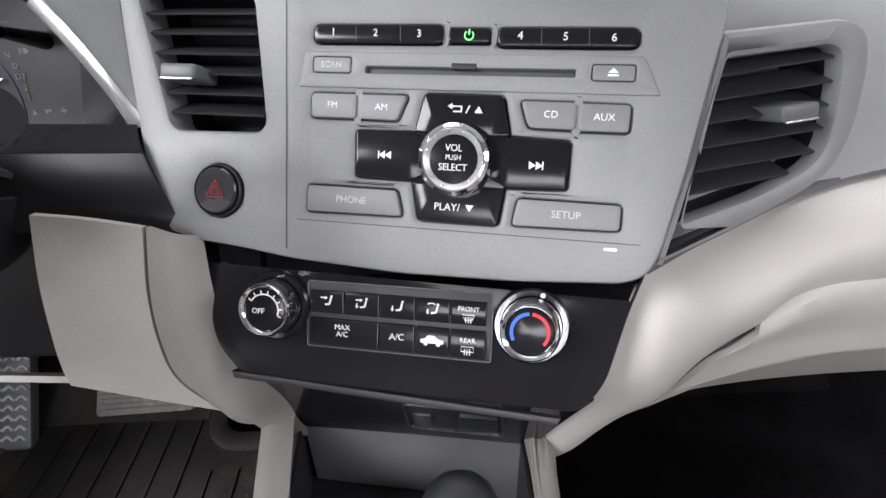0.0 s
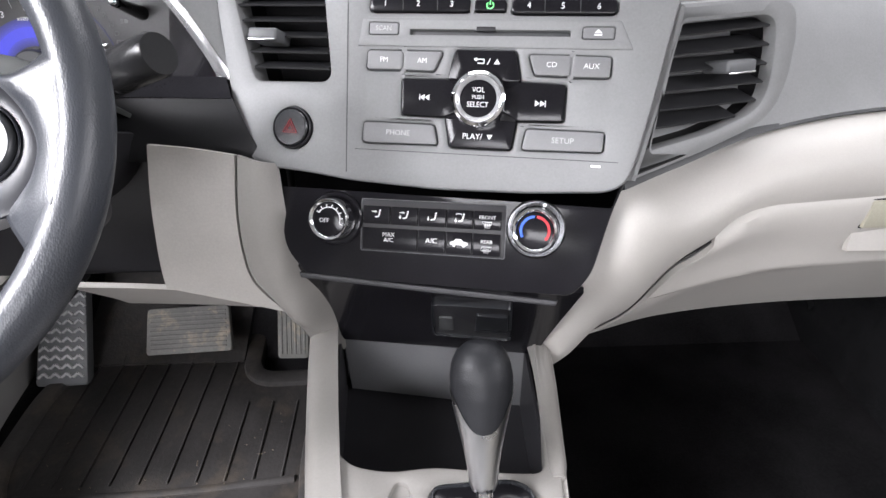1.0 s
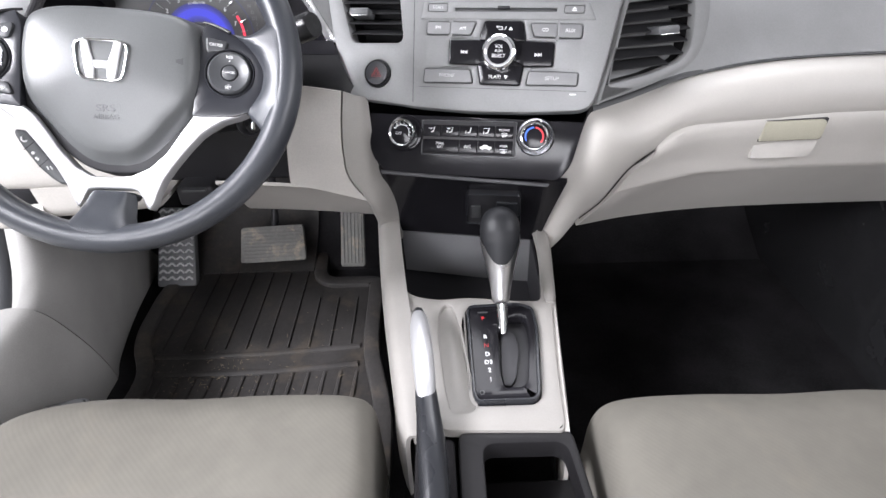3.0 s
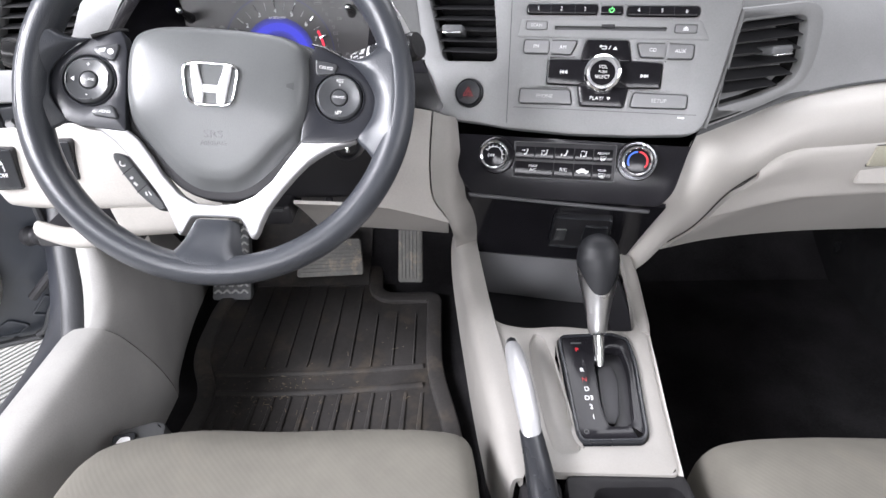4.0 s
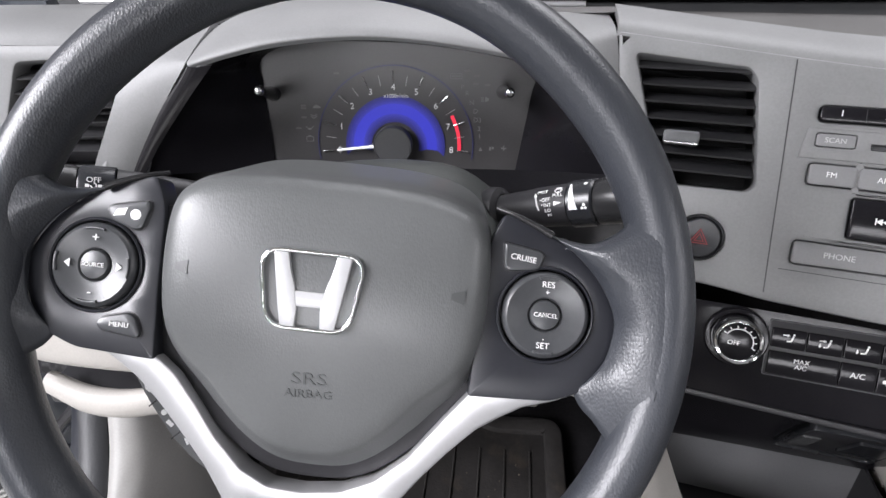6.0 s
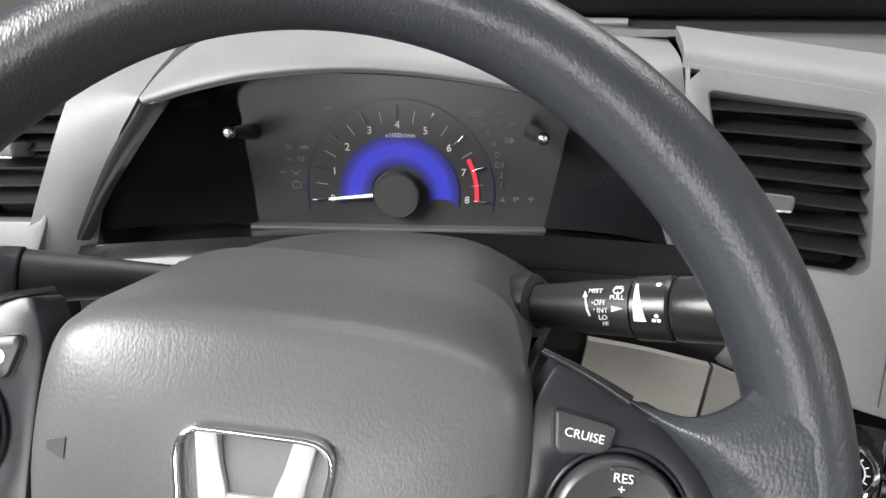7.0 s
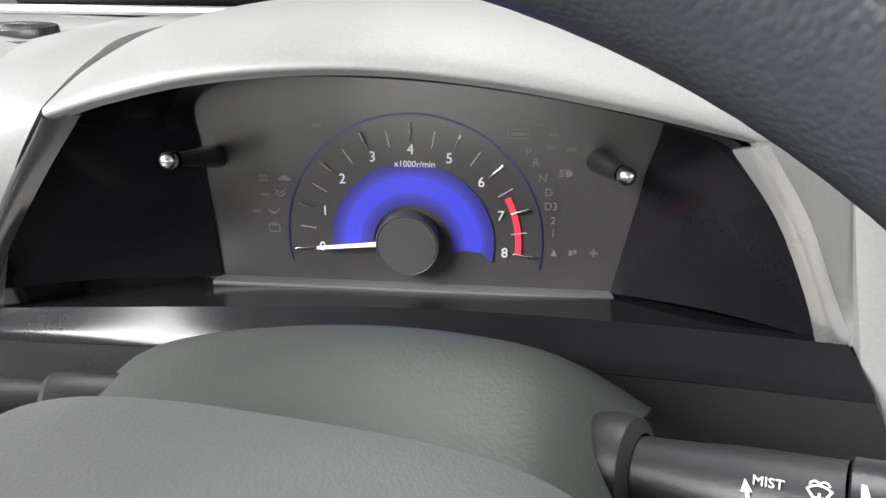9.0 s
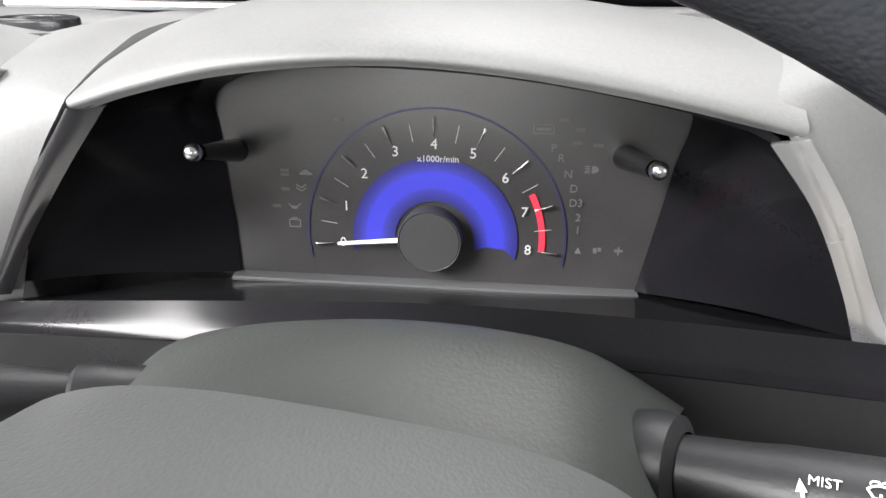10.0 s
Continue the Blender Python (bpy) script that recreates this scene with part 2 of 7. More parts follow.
def plate(bm, outer, holes=(), top=0.0, depth=0.005, bevel=0.001, at=None):
    """A flat slab with eased edges and holes through it, its face at z = top."""
    at = at or Matrix()
    face_edges, first = [], None
    for loop, d in [(outer, bevel)] + [(h, -bevel) for h in holes]:
        rows = [(inset(loop, d), top), (inset(loop, d * 0.3), top - abs(d) * 0.3), (loop, top - abs(d)), (loop, top - depth)] if bevel else [(loop, top), (loop, top - depth)]
        made = []
        for pts, z in rows:
            made.append([bm.verts.new(at @ Vector((x, y, z))) for x, y in pts])
        n = len(loop)
        for ra, rb in zip(made, made[1:]):
            for i in range(n):
                bm.faces.new((ra[i], ra[(i + 1) % n], rb[(i + 1) % n], rb[i]))
        for i in range(n):
            face_edges.append((made[0][i], made[0][(i + 1) % n]))
        first = made[0] if loop is outer else first
    flat = bm.faces.layers.int.get("flat") or bm.faces.layers.int.new("flat")
    rim = [v for a, v in face_edges]
    index = {v: i for i, v in enumerate(rim)}
    back_to = at.inverted()
    flat2 = [(back_to @ v.co).to_2d() for v in rim]
    edges = [(index[a], index[b]) for a, b in face_edges]
    cells = geometry.delaunay_2d_cdt(flat2, edges, [], 0, 1e-7)
    caps = []
    for tri in cells[2]:
        mid = sum((cells[0][k] for k in tri), Vector((0, 0))) / 3
        odd = 0
        for a, b in edges:
            p, q = flat2[a], flat2[b]
            if (p.y > mid.y) != (q.y > mid.y) and mid.x < p.x + (mid.y - p.y) / (q.y - p.y) * (q.x - p.x):
                odd ^= 1
        vs = [rim[cells[3][k][0]] for k in tri if cells[3][k]]
        if odd and len(set(vs)) == 3:
            caps.append(bm.faces.new(vs))
    for f in caps:
        f[flat] = 1
    return bm


def slab(outer, holes=(), top=0.0, depth=0.005, bevel=0.001, at=None):
    return plate(bmesh.new(), outer, holes, top, depth, bevel, at)


def box(x0, x1, y0, y1, z0, z1, bevel=0.003, at=None, bm=None):
    bm = bm or bmesh.new()
    got = bmesh.ops.create_cube(bm, size=1, matrix=(at or Matrix()) @ Matrix.Translation(((x0 + x1) / 2, (y0 + y1) / 2, (z0 + z1) / 2)) @ Matrix.Diagonal((x1 - x0, y1 - y0, z1 - z0, 1)))
    if bevel:
        edges = list({e for v in got["verts"] for e in v.link_edges})
        bmesh.ops.bevel(bm, geom=edges, offset=bevel, segments=3, affect="EDGES", profile=0.5)
    return bm


def spline(pts, n):
    """n + 1 points along a smooth curve through pts."""
    pts = [Vector(p) for p in pts]
    if len(pts) == 2:
        return [pts[0].lerp(pts[1], k / n) for k in range(n + 1)]
    ext = [2 * pts[0] - pts[1]] + pts + [2 * pts[-1] - pts[-2]]
    out, m = [], len(pts) - 1
    for k in range(n + 1):
        f = min(k / n * m, m - 1e-6)
        i, t = int(f), f - int(f)
        a, b, c, d = ext[i:i + 4]
        out.append(0.5 * ((2 * b) + (c - a) * t + (2 * a - 5 * b + 4 * c - d) * t * t + (3 * b - a - 3 * c + d) * t ** 3))
    return out


def loft(rows, nu=24, nv=24, thick=0.004, at=None, bm=None):
    """A smooth skin through rows of points, with a thickness behind it."""
    bm = bm or bmesh.new()
    cross = [spline(r, nu) for r in rows]
    cols = [spline([c[i] for c in cross], nv) for i in range(nu + 1)]
    grid = [[(at @ p if at else p) for p in col] for col in cols]
    front = [[bm.verts.new(p) for p in col] for col in grid]

    def skin(g):
        for i in range(nu):
            for j in range(nv):
                vs = (g[i][j], g[i + 1][j], g[i + 1][j + 1], g[i][j + 1])
                try:
                    bm.faces.new(vs)
                except ValueError:
                    pass
    skin(front)
    if thick:
        back = []
        for i in range(nu + 1):
            line = []
            for j in range(nv + 1):
                du = grid[min(i + 1, nu)][j] - grid[max(i - 1, 0)][j]
                dv = grid[i][min(j + 1, nv)] - grid[i][max(j - 1, 0)]
                n = du.cross(dv)
                n = n.normalized() if n.length > 1e-12 else Vector((0, 0, 1))
                line.append(bm.verts.new(grid[i][j] + n * thick))
            back.append(line)
        skin(back)
        rim = [(i, 0) for i in range(nu + 1)] + [(nu, j) for j in range(1, nv + 1)] + [(i, nv) for i in range(nu - 1, -1, -1)] + [(0, j) for j in range(nv - 1, 0, -1)]
        for a, b in zip(rim, rim[1:] + rim[:1]):
            bm.faces.new((front[a[0]][a[1]], front[b[0]][b[1]], back[b[0]][b[1]], back[a[0]][a[1]]))
    return bm


def lathe(profile, n=40, at=None, bm=None, arc=None):
    """Turns a profile of (radius, z) about z."""
    bm = bm or bmesh.new()
    at = at or Matrix()
    a0, a1 = arc or (0, 2 * math.pi)
    closed = arc is None
    count = n if closed else n + 1
    rings = []
    for r, z in profile:
        rings.append([bm.verts.new(at @ Vector((r * math.cos(a0 + (a1 - a0) * k / n), r * math.sin(a0 + (a1 - a0) * k / n), z))) for k in range(count)])
    for ra, rb in zip(rings, rings[1:]):
        for k in range(n):
            bm.faces.new((ra[k], ra[(k + 1) % count], rb[(k + 1) % count], rb[k]))
    if closed:
        for rr, (r, z) in ((rings[0], profile[0]), (rings[-1], profile[-1])):
            if r < 0.001:
                bm.faces.new(rr)
        if profile[0][0] > 0.001 and profile[-1][0] > 0.001:
            for k in range(n):
                bm.faces.new((rings[-1][k], rings[-1][(k + 1) % n], rings[0][(k + 1) % n], rings[0][k]))
    return bm


def tube(path, radii, n=20, bm=None, flat=1.0, up=(0, 0, 1), caps=True):
    """A round or flattened bar along a path of points."""
    bm = bm or bmesh.new()
    path = [Vector(p) for p in path]
    rings = []
    for i, p in enumerate(path):
        t = (path[min(i + 1, len(path) - 1)] - path[max(i - 1, 0)]).normalized()
        s = t.cross(Vector(up))
        s = s.normalized() if s.length > 1e-6 else Vector((1, 0, 0))
        w = s.cross(t)
        r = radii[i] if isinstance(radii, (list, tuple)) else radii
        rings.append([bm.verts.new(p + s * (r * math.cos(2 * math.pi * k / n)) + w * (r * flat * math.sin(2 * math.pi * k / n))) for k in range(n)])
    for ra, rb in zip(rings, rings[1:]):
        for k in range(n):
            bm.faces.new((ra[k], ra[(k + 1) % n], rb[(k + 1) % n], rb[k]))
    if caps:
        bm.faces.new(rings[0]), bm.faces.new(rings[-1])
    return bm


def lettering(name, body, size, material, parent, x, y, z, turn=0.0, thick=0.0002, wide=1.0, at=None, label=""):
    cu = bpy.data.curves.new(name, "FONT")
    cu.body, cu.size, cu.extrude = body, size, thick
    cu.align_x, cu.align_y = "CENTER", "CENTER"
    cu.resolution_u = 3
    tmp = bpy.data.objects.new(name, cu)
    me = bpy.data.meshes.new_from_object(tmp)
    bpy.data.objects.remove(tmp)
    m = (at or Matrix()) @ Matrix.Translation((x, y, z)) @ Matrix.Rotation(turn, 4, "Z") @ Matrix.Diagonal((wide, 1, 1, 1))
    me.transform(m)
    me.materials.append(material)
    me.name = name
    ob = new(name, me)
    ob.parent = parent
    if label:
        ob["label"] = label
    return ob


def strokes(bm, polys, z, at=None):
    """Flat printed marks, 0.2 mm thick."""
    for p in polys:
        plate(bm, p, top=z, depth=0.0002, bevel=0, at=at)
    return bm


def bar(x0, y0, x1, y1, w):
    d = Vector((x1 - x0, y1 - y0)).normalized() * w / 2
    return [(x0 - d.y, y0 + d.x), (x0 + d.y, y0 - d.x), (x1 + d.y, y1 - d.x), (x1 - d.y, y1 + d.x)]


def arc_band(r0, r1, a0, a1, n=40, x=0, y=0):
    pts = [(x + r1 * math.cos(radians(a0 + (a1 - a0) * k / n)), y + r1 * math.sin(radians(a0 + (a1 - a0) * k / n))) for k in range(n + 1)]
    pts += [(x + r0 * math.cos(radians(a1 + (a0 - a1) * k / n)), y + r0 * math.sin(radians(a1 + (a0 - a1) * k / n))) for k in range(n + 1)]
    return pts


K = 0.93


def mm(pts):
    return [(x * K / 1000, y * K / 1000) for x, y in pts]


RADIO = panel_frame((0.0274, 0.3482, 0.5611), (0.9601, -0.2771, 0.0366), (-0.2636, -0.8539, 0.4488))
CLIMATE = panel_frame((-0.0100, 0.3236, 0.4611), (0.9694, -0.2354, 0.045), (-0.2418, -0.869, 0.4317))
CLUSTER = panel_frame((-0.3877, 0.4964, 0.5512), (0.9975, 0.0698, -0.0077), (0.07, -0.9791, 0.1908))
GATE = panel_frame((0.0239, 0.1415, 0.2625), (1, 0, 0), (0, -0.117, 1))
WHEEL = panel_frame((-0.3635, 0.1979, 0.5998), (0.9941, 0.0344, -0.1025), (0.0875, -0.8124, 0.5764))
VENT_R = panel_frame((0.1784, 0.3546, 0.6156), (0.9228, 0.3838, -0.0333), (0.3801, -0.8927, 0.242))
VENT_L = panel_frame((-0.638, 0.430, 0.603), (0.994, 0.109, -0.004), (0.103, -0.927, 0.36))

# ---- the setting: car floor, cabin shell and hall ----
floor = part("floor", box(-0.72, 0.80, -1.3, 0.70, -0.06, -0.012, 0.0), CARPET)
tagged(floor, "black carpeted floor of the car", "car floor", kind="structure")
toe = part("wall_front", loft([[(-0.74, 0.70, -0.02), (0.82, 0.70, -0.02)], [(-0.74, 0.86, 0.10), (0.82, 0.86, 0.10)], [(-0.74, 0.98, 0.32), (0.82, 0.98, 0.32)], [(-0.74, 1.0, 0.66), (0.82, 1.0, 0.66)]], 8, 12, 0.01), CARPET)
tagged(toe, "black carpeted bulkhead under the dashboard", "bulkhead", kind="structure")
tunnel = part("floor_tunnel", box(-0.105, 0.085, -1.0, 0.95, -0.03, 0.13, 0.02), CARPET)
tagged(tunnel, "black carpeted centre tunnel", "car floor", kind="structure")
# roof and rear shell stay out of view; added to shape light on the dash
roof = part("ceiling", box(-0.66, 0.70, -1.45, 0.20, 1.08, 1.11, 0.01), LINING)
tagged(roof, "unseen grey car roof lining, added to block light from above", "headlining", kind="structure")
back = part("wall_back", box(-0.80, 0.80, -1.5, -1.45, -0.05, 0.55, 0.0), LINING)
tagged(back, "unseen plain grey rear end of the cabin, added to shape the light", "cabin wall", kind="structure")
bpost = bmesh.new()
box(-0.74, -0.67, -1.45, -0.50, -0.05, 0.60, 0.02, bm=bpost)
box(-0.72, -0.66, -0.62, -0.50, 0.60, 1.09, 0.02, bm=bpost)
bpost = part("wall_left_rear", bpost, LINING)
tagged(bpost, "unseen plain trim of the closed rear door and its post", "cabin wall", kind="structure")
rdoor = part("wall_right", loft([[(0.82, -1.45, -0.05), (0.80, 0.4, -0.05), (0.80, 0.95, -0.05)], [(0.78, -1.45, 0.35), (0.75, 0.4, 0.32), (0.75, 0.95, 0.32)], [(0.76, -1.45, 0.62), (0.76, 0.4, 0.62), (0.76, 0.95, 0.62)]], 12, 12, 0.02), BEIGE_DULL)
tagged(rdoor, "beige trim of the closed passenger door", "door trim", kind="structure")
# beige-grey kick panel given a near-black colour to stand for the footwell's shade
rkick = part("trim_right", loft([[(0.72, -0.40, z), (0.69, 0.47, z), (0.685, 0.60, z), (0.675, 0.76, z), (0.67, 0.97, z)] for z in (-0.06, 0.10, 0.25, 0.40)], 24, 10, 0.006), UNDER)
tagged(rkick, "kick panel of the passenger footwell, near black in place of shade", "kick panel", kind="structure")
for name, sx in (("pillar_left", -1), ("pillar_right", 1)):
    rows = []
    for y, z, x in ((0.86, 0.60, 0.76), (0.66, 0.72, 0.74), (0.44, 0.88, 0.70), (0.20, 1.03, 0.655), (0.06, 1.09, 0.625)):
        rows.append([(sx * (x + dx) + 0.02, y + dy, z + dz) for dx, dy, dz in ((0.035, 0.03, 0.0), (-0.01, -0.02, -0.02), (-0.045, -0.005, -0.005), (-0.05, 0.04, 0.02), (0.0, 0.06, 0.03))])
    pill = part(name, loft(rows, 20, 24, 0.004), LINING)
    tagged(pill, "pale grey windscreen pillar trim", "pillar trim", kind="structure")
ground = bmesh.new()
box(-9, 9, -9, 9, -0.40, -0.345, 0.0, bm=ground)
ground = part("ground", ground, TILE)
tagged(ground, "pale hall floor under the car", "hall floor", kind="structure")
hall = bmesh.new()
for x0, x1, y0, y1 in ((-9, -8.8, -9, 9), (8.8, 9, -9, 9), (-8.8, 8.8, -9, -8.8), (-8.8, 8.8, 8.8, 9)):
    box(x0, x1, y0, y1, -0.34, 5, 0.0, bm=hall)
hall = part("wall_hall", hall, CONCRETE)
tagged(hall, "plain pale walls of the hall", "hall wall", kind="structure")

# ---- dashboard ----
dash = thing("dashboard", pose(0, 0.6, 0.5), "grey plastic dashboard over pale beige lower panels", "dashboard")
DI = pose(0, -0.6, -0.5)  # from the world into the dashboard's own frame


def dash_part(name, bm, material, label="", parent=None):
    bm.transform(DI)
    return part(name, bm, material, parent or dash, label)


STACK = [(-188, -66), (-222, -59), (-230, -23), (-238, 14), (-249, 62), (-259, 112), (-262, 135), (-240, 132.6), (-203, 128.5), (-118, 119), (-61, 113.5), (40, 108.5), (130, 104.5), (151, 100), (150, 84), (147, 68), (137, 2), (128, -45), (122, -62), (108, -69), (38, -74), (-35, -76), (-113, -73), (-147, -69)]
LVENT = [(-244, 117), (-211, 16), (-205, 11.5), (-142, 12.5), (-136.5, 18), (-149, 100), (-156, 109)]
BUTTONS = {
    "strip_a": rounded(rect(-102, 72.5, -14.5, 83.5), 4), "power_button": rounded(rect(-10.8, 73, 15.2, 81.5), 2),
    "strip_b": rounded(rect(20.2, 71, 102.8, 81.8), 4),
    "scan_button": rounded(rect(-101.5, 53.2, -75.2, 63), 2), "eject_button": rounded(rect(78.3, 51.5, 102.8, 60.6), 2),
    "fm_button": rounded([(-101.8, 24), (-69.8, 24), (-69.8, 39.6), (-101.8, 39.6)], 3),
    "am_button": rounded([(-68.4, 24), (-42, 23.4), (-35.4, 39.6), (-68.4, 39.6)], 3),
    "cd_button": rounded([(43, 22.4), (71, 22), (71, 38.2), (37.2, 38.4)], 3),
    "aux_button": rounded([(72.6, 21.6), (102.2, 21.6), (102.2, 37.7), (72.6, 38)], 3),
    "phone_button": rounded([(-101.8, -38.8), (-34.8, -37.8), (-39, -21.3), (-101.8, -21.3)], 3),
    "setup_button": rounded([(37.4, -38.2), (102, -37), (102, -21.7), (40, -21.4)], 3),
}
CROSS = rounded([(-23.5, 41), (26, 41), (32, 16.4), (68.8, 15), (68.8, -14), (31.5, -15.3), (28, -39), (-23.4, -39.2), (-29.5, -14.2), (-68, -13.6), (-69, 16), (-29, 16.6)], [3, 3, 0, 2, 2, 0, 3, 3, 0, 2, 2, 0])
SLOT = rounded(rect(-64.8, 53.4, 68.4, 57.4), 1)

centre = part("centre_panel", slab(rounded(mm(STACK), [0.004, 0.006, 0.01, 0.01, 0.01, 0.01, 0.004, 0.01, 0.01, 0.01, 0.01, 0.01, 0.006, 0.008, 0.006, 0.006, 0.006, 0.006, 0.008, 0.012, 0.01, 0.01, 0.01, 0.01]),
               [rounded(mm(LVENT), 0.004), mm(ring(18.5, 40, -170.4, -29.6))] + [mm(inset(b, -0.5)) for b in BUTTONS.values()] + [mm(inset(CROSS, -0.5)), mm(SLOT)],
               0, 0.030, 0.0035, RADIO), GREY, None, "grey plastic centre panel with a satin sheen")
centre.data.transform(DI)
centre.parent = dash
groove = bmesh.new()
strokes(groove, [mm(bar(-124.6, 117, -116, -66, 0.9)), mm(bar(-109, -45.1, 115, -44.3, 0.6))], 0.0004, RADIO)
dash_part("panel_seam", groove, DARK)
lip = bmesh.new()
plate(lip, rounded(mm([(-108, 67), (107, 66), (117, 46), (118, 43.5), (-112, 43.5), (-111, 46)]), 0.002), [mm(inset(BUTTONS["scan_button"], -0.5)), mm(inset(BUTTONS["eject_button"], -0.5)), mm(inset(SLOT, -0.3))], 0.0012, 0.0012, 0.0008, RADIO)
dash_part("slot_surround", lip, GREY)

# roll of the dash over the centre panel, and the pad behind it
top_edge = [RADIO @ Vector((x, y, -0.002)) for x, y in ((-0.2450, 0.1245), (-0.2250, 0.1222), (-0.189, 0.118), (-0.110, 0.1092), (-0.057, 0.1042), (0.037, 0.0995), (0.121, 0.0958), (0.139, 0.0925))]
roll = [[Vector(p) + Vector(d) for p in top_edge] for d in ((0, -0.001, -0.002), (0.002, 0.012, 0.007), (0.004, 0.05, 0.012))]
roll.append([(-0.27, 0.57, 0.662), (-0.14, 0.57, 0.655), (0.0, 0.57, 0.652), (0.14, 0.57, 0.650), (0.24, 0.56, 0.648)])
roll.append([(-0.27, 0.66, 0.645), (-0.14, 0.66, 0.642), (0.0, 0.66, 0.640), (0.14, 0.66, 0.638), (0.24, 0.66, 0.638)])
dash_part("top_roll", loft(roll[:3], 24, 10, -0.006), GREY)
dash_part("top_skin", loft([[p + Vector((0, -0.006, -0.0012)) for p in roll[2]]] + roll[3:], 24, 14, -0.005), DASH_TOP, "dark grained skin on top of the dashboard")
rear = [[(x, 0.63, 0.640) for x in (-0.85, -0.3, 0.3, 0.85)], [(x, 0.8, 0.650) for x in (-0.85, -0.3, 0.3, 0.85)], [(x, 1.02, 0.655) for x in (-0.85, -0.3, 0.3, 0.85)]]
dash_part("rear_pad", loft(rear, 12, 8, -0.006), DARK, "dark grey pad under the windscreen")

# passenger side: grey pad, then the beige band that sweeps down beside the console
pad_rows = [
    [(0.128, 0.330, 0.500), (0.205, 0.362, 0.496), (0.312, 0.395, 0.522), (0.476, 0.405, 0.536), (0.85, 0.42, 0.535)],
    [(0.150, 0.350, 0.535), (0.235, 0.385, 0.535), (0.33, 0.415, 0.548), (0.48, 0.415, 0.552), (0.85, 0.43, 0.55)],
    [(0.168, 0.382, 0.590), (0.26, 0.425, 0.585), (0.36, 0.445, 0.592), (0.50, 0.445, 0.592), (0.85, 0.46, 0.59)],
    [(0.168, 0.392, 0.632), (0.27, 0.455, 0.625), (0.37, 0.49, 0.622), (0.52, 0.49, 0.622), (0.85, 0.51, 0.62)],
    [(0.180, 0.43, 0.652), (0.27, 0.52, 0.644), (0.37, 0.56, 0.64), (0.52, 0.56, 0.64), (0.85, 0.58, 0.64)],
    [(0.20, 0.66, 0.648), (0.30, 0.66, 0.648), (0.37, 0.67, 0.648), (0.52, 0.68, 0.648), (0.85, 0.68, 0.648)]]
dash_part("passenger_pad", loft(pad_rows, 30, 26, -0.006), GREY, "grey passenger pad with a fine grain")
band = [
    [(0.85, 0.425, 0.528), (0.85, 0.385, 0.520), (0.85, 0.362, 0.495), (0.85, 0.365, 0.462)],
    [(0.476, 0.408, 0.531), (0.48, 0.372, 0.524), (0.49, 0.353, 0.500), (0.50, 0.358, 0.468)],
    [(0.312, 0.397, 0.517), (0.31, 0.362, 0.511), (0.30, 0.343, 0.488), (0.287, 0.348, 0.456)],
    [(0.198, 0.356, 0.497), (0.213, 0.338, 0.483), (0.226, 0.325, 0.462), (0.238, 0.340, 0.432)],
    [(0.141, 0.320, 0.495), (0.160, 0.303, 0.478), (0.185, 0.307, 0.446), (0.207, 0.340, 0.404)],
    [(0.124, 0.306, 0.455), (0.145, 0.295, 0.442), (0.165, 0.308, 0.405), (0.180, 0.348, 0.352)],
    [(0.105, 0.312, 0.412), (0.127, 0.308, 0.400), (0.146, 0.325, 0.362), (0.158, 0.368, 0.312)],
    [(0.098, 0.358, 0.345), (0.113, 0.348, 0.335), (0.127, 0.352, 0.306), (0.135, 0.372, 0.272)],
    [(0.083, 0.395, 0.286), (0.097, 0.385, 0.280), (0.110, 0.380, 0.262), (0.116, 0.390, 0.232)]]
seam = [[Vector(r[0]) + Vector(d) for r in band[:5]] for d in ((0, 0.010, 0.004), (0, 0.003, 0.0050), (0, -0.001, 0.0006))]
dash_part("band_seam", loft(seam, 30, 6, 0.003), DARK, "dark strip over the beige band")
band = [r + [tuple(Vector(r[-1]) + Vector((-0.004, 0.024, -0.010)))] for r in band]
dash_part("beige_sweep", loft(band, 14, 44, 0.006), BEIGE, "pale beige band sweeping down beside the console")

# driver's side: knee panel beside the console, and the panel with the switches
knee = [
    [(-0.245, 0.374, 0.521), (-0.21, 0.371, 0.518), (-0.1735, 0.367, 0.513)],
    [(-0.250, 0.364, 0.475), (-0.213, 0.359, 0.473), (-0.1775, 0.355, 0.470)],
    [(-0.254, 0.359, 0.430), (-0.215, 0.354, 0.431), (-0.1785, 0.351, 0.432)],
    [(-0.256, 0.358, 0.405), (-0.214, 0.354, 0.402), (-0.174, 0.351, 0.398)],
    [(-0.257, 0.360, 0.388), (-0.205, 0.356, 0.376), (-0.152, 0.356, 0.360)]]
dash_part("knee_panel", loft(knee, 22, 26, -0.006), BEIGE_DULL, "beige knee panel with a fine grain")
strip = [
    [(-0.1715, 0.367, 0.5128), (-0.156, 0.366, 0.507), (-0.147, 0.376, 0.500)],
    [(-0.1755, 0.355, 0.470), (-0.157, 0.354, 0.465), (-0.1425, 0.364, 0.460)],
    [(-0.1765, 0.351, 0.432), (-0.155, 0.350, 0.425), (-0.138, 0.360, 0.418)],
    [(-0.172, 0.351, 0.398), (-0.148, 0.352, 0.390), (-0.124, 0.372, 0.380)],
    [(-0.150, 0.3565, 0.3595), (-0.140, 0.360, 0.345), (-0.117, 0.392, 0.335)],
    [(-0.146, 0.386, 0.315), (-0.135, 0.392, 0.305), (-0.113, 0.414, 0.285)],
    [(-0.143, 0.412, 0.270), (-0.132, 0.414, 0.265), (-0.112, 0.424, 0.250)]]
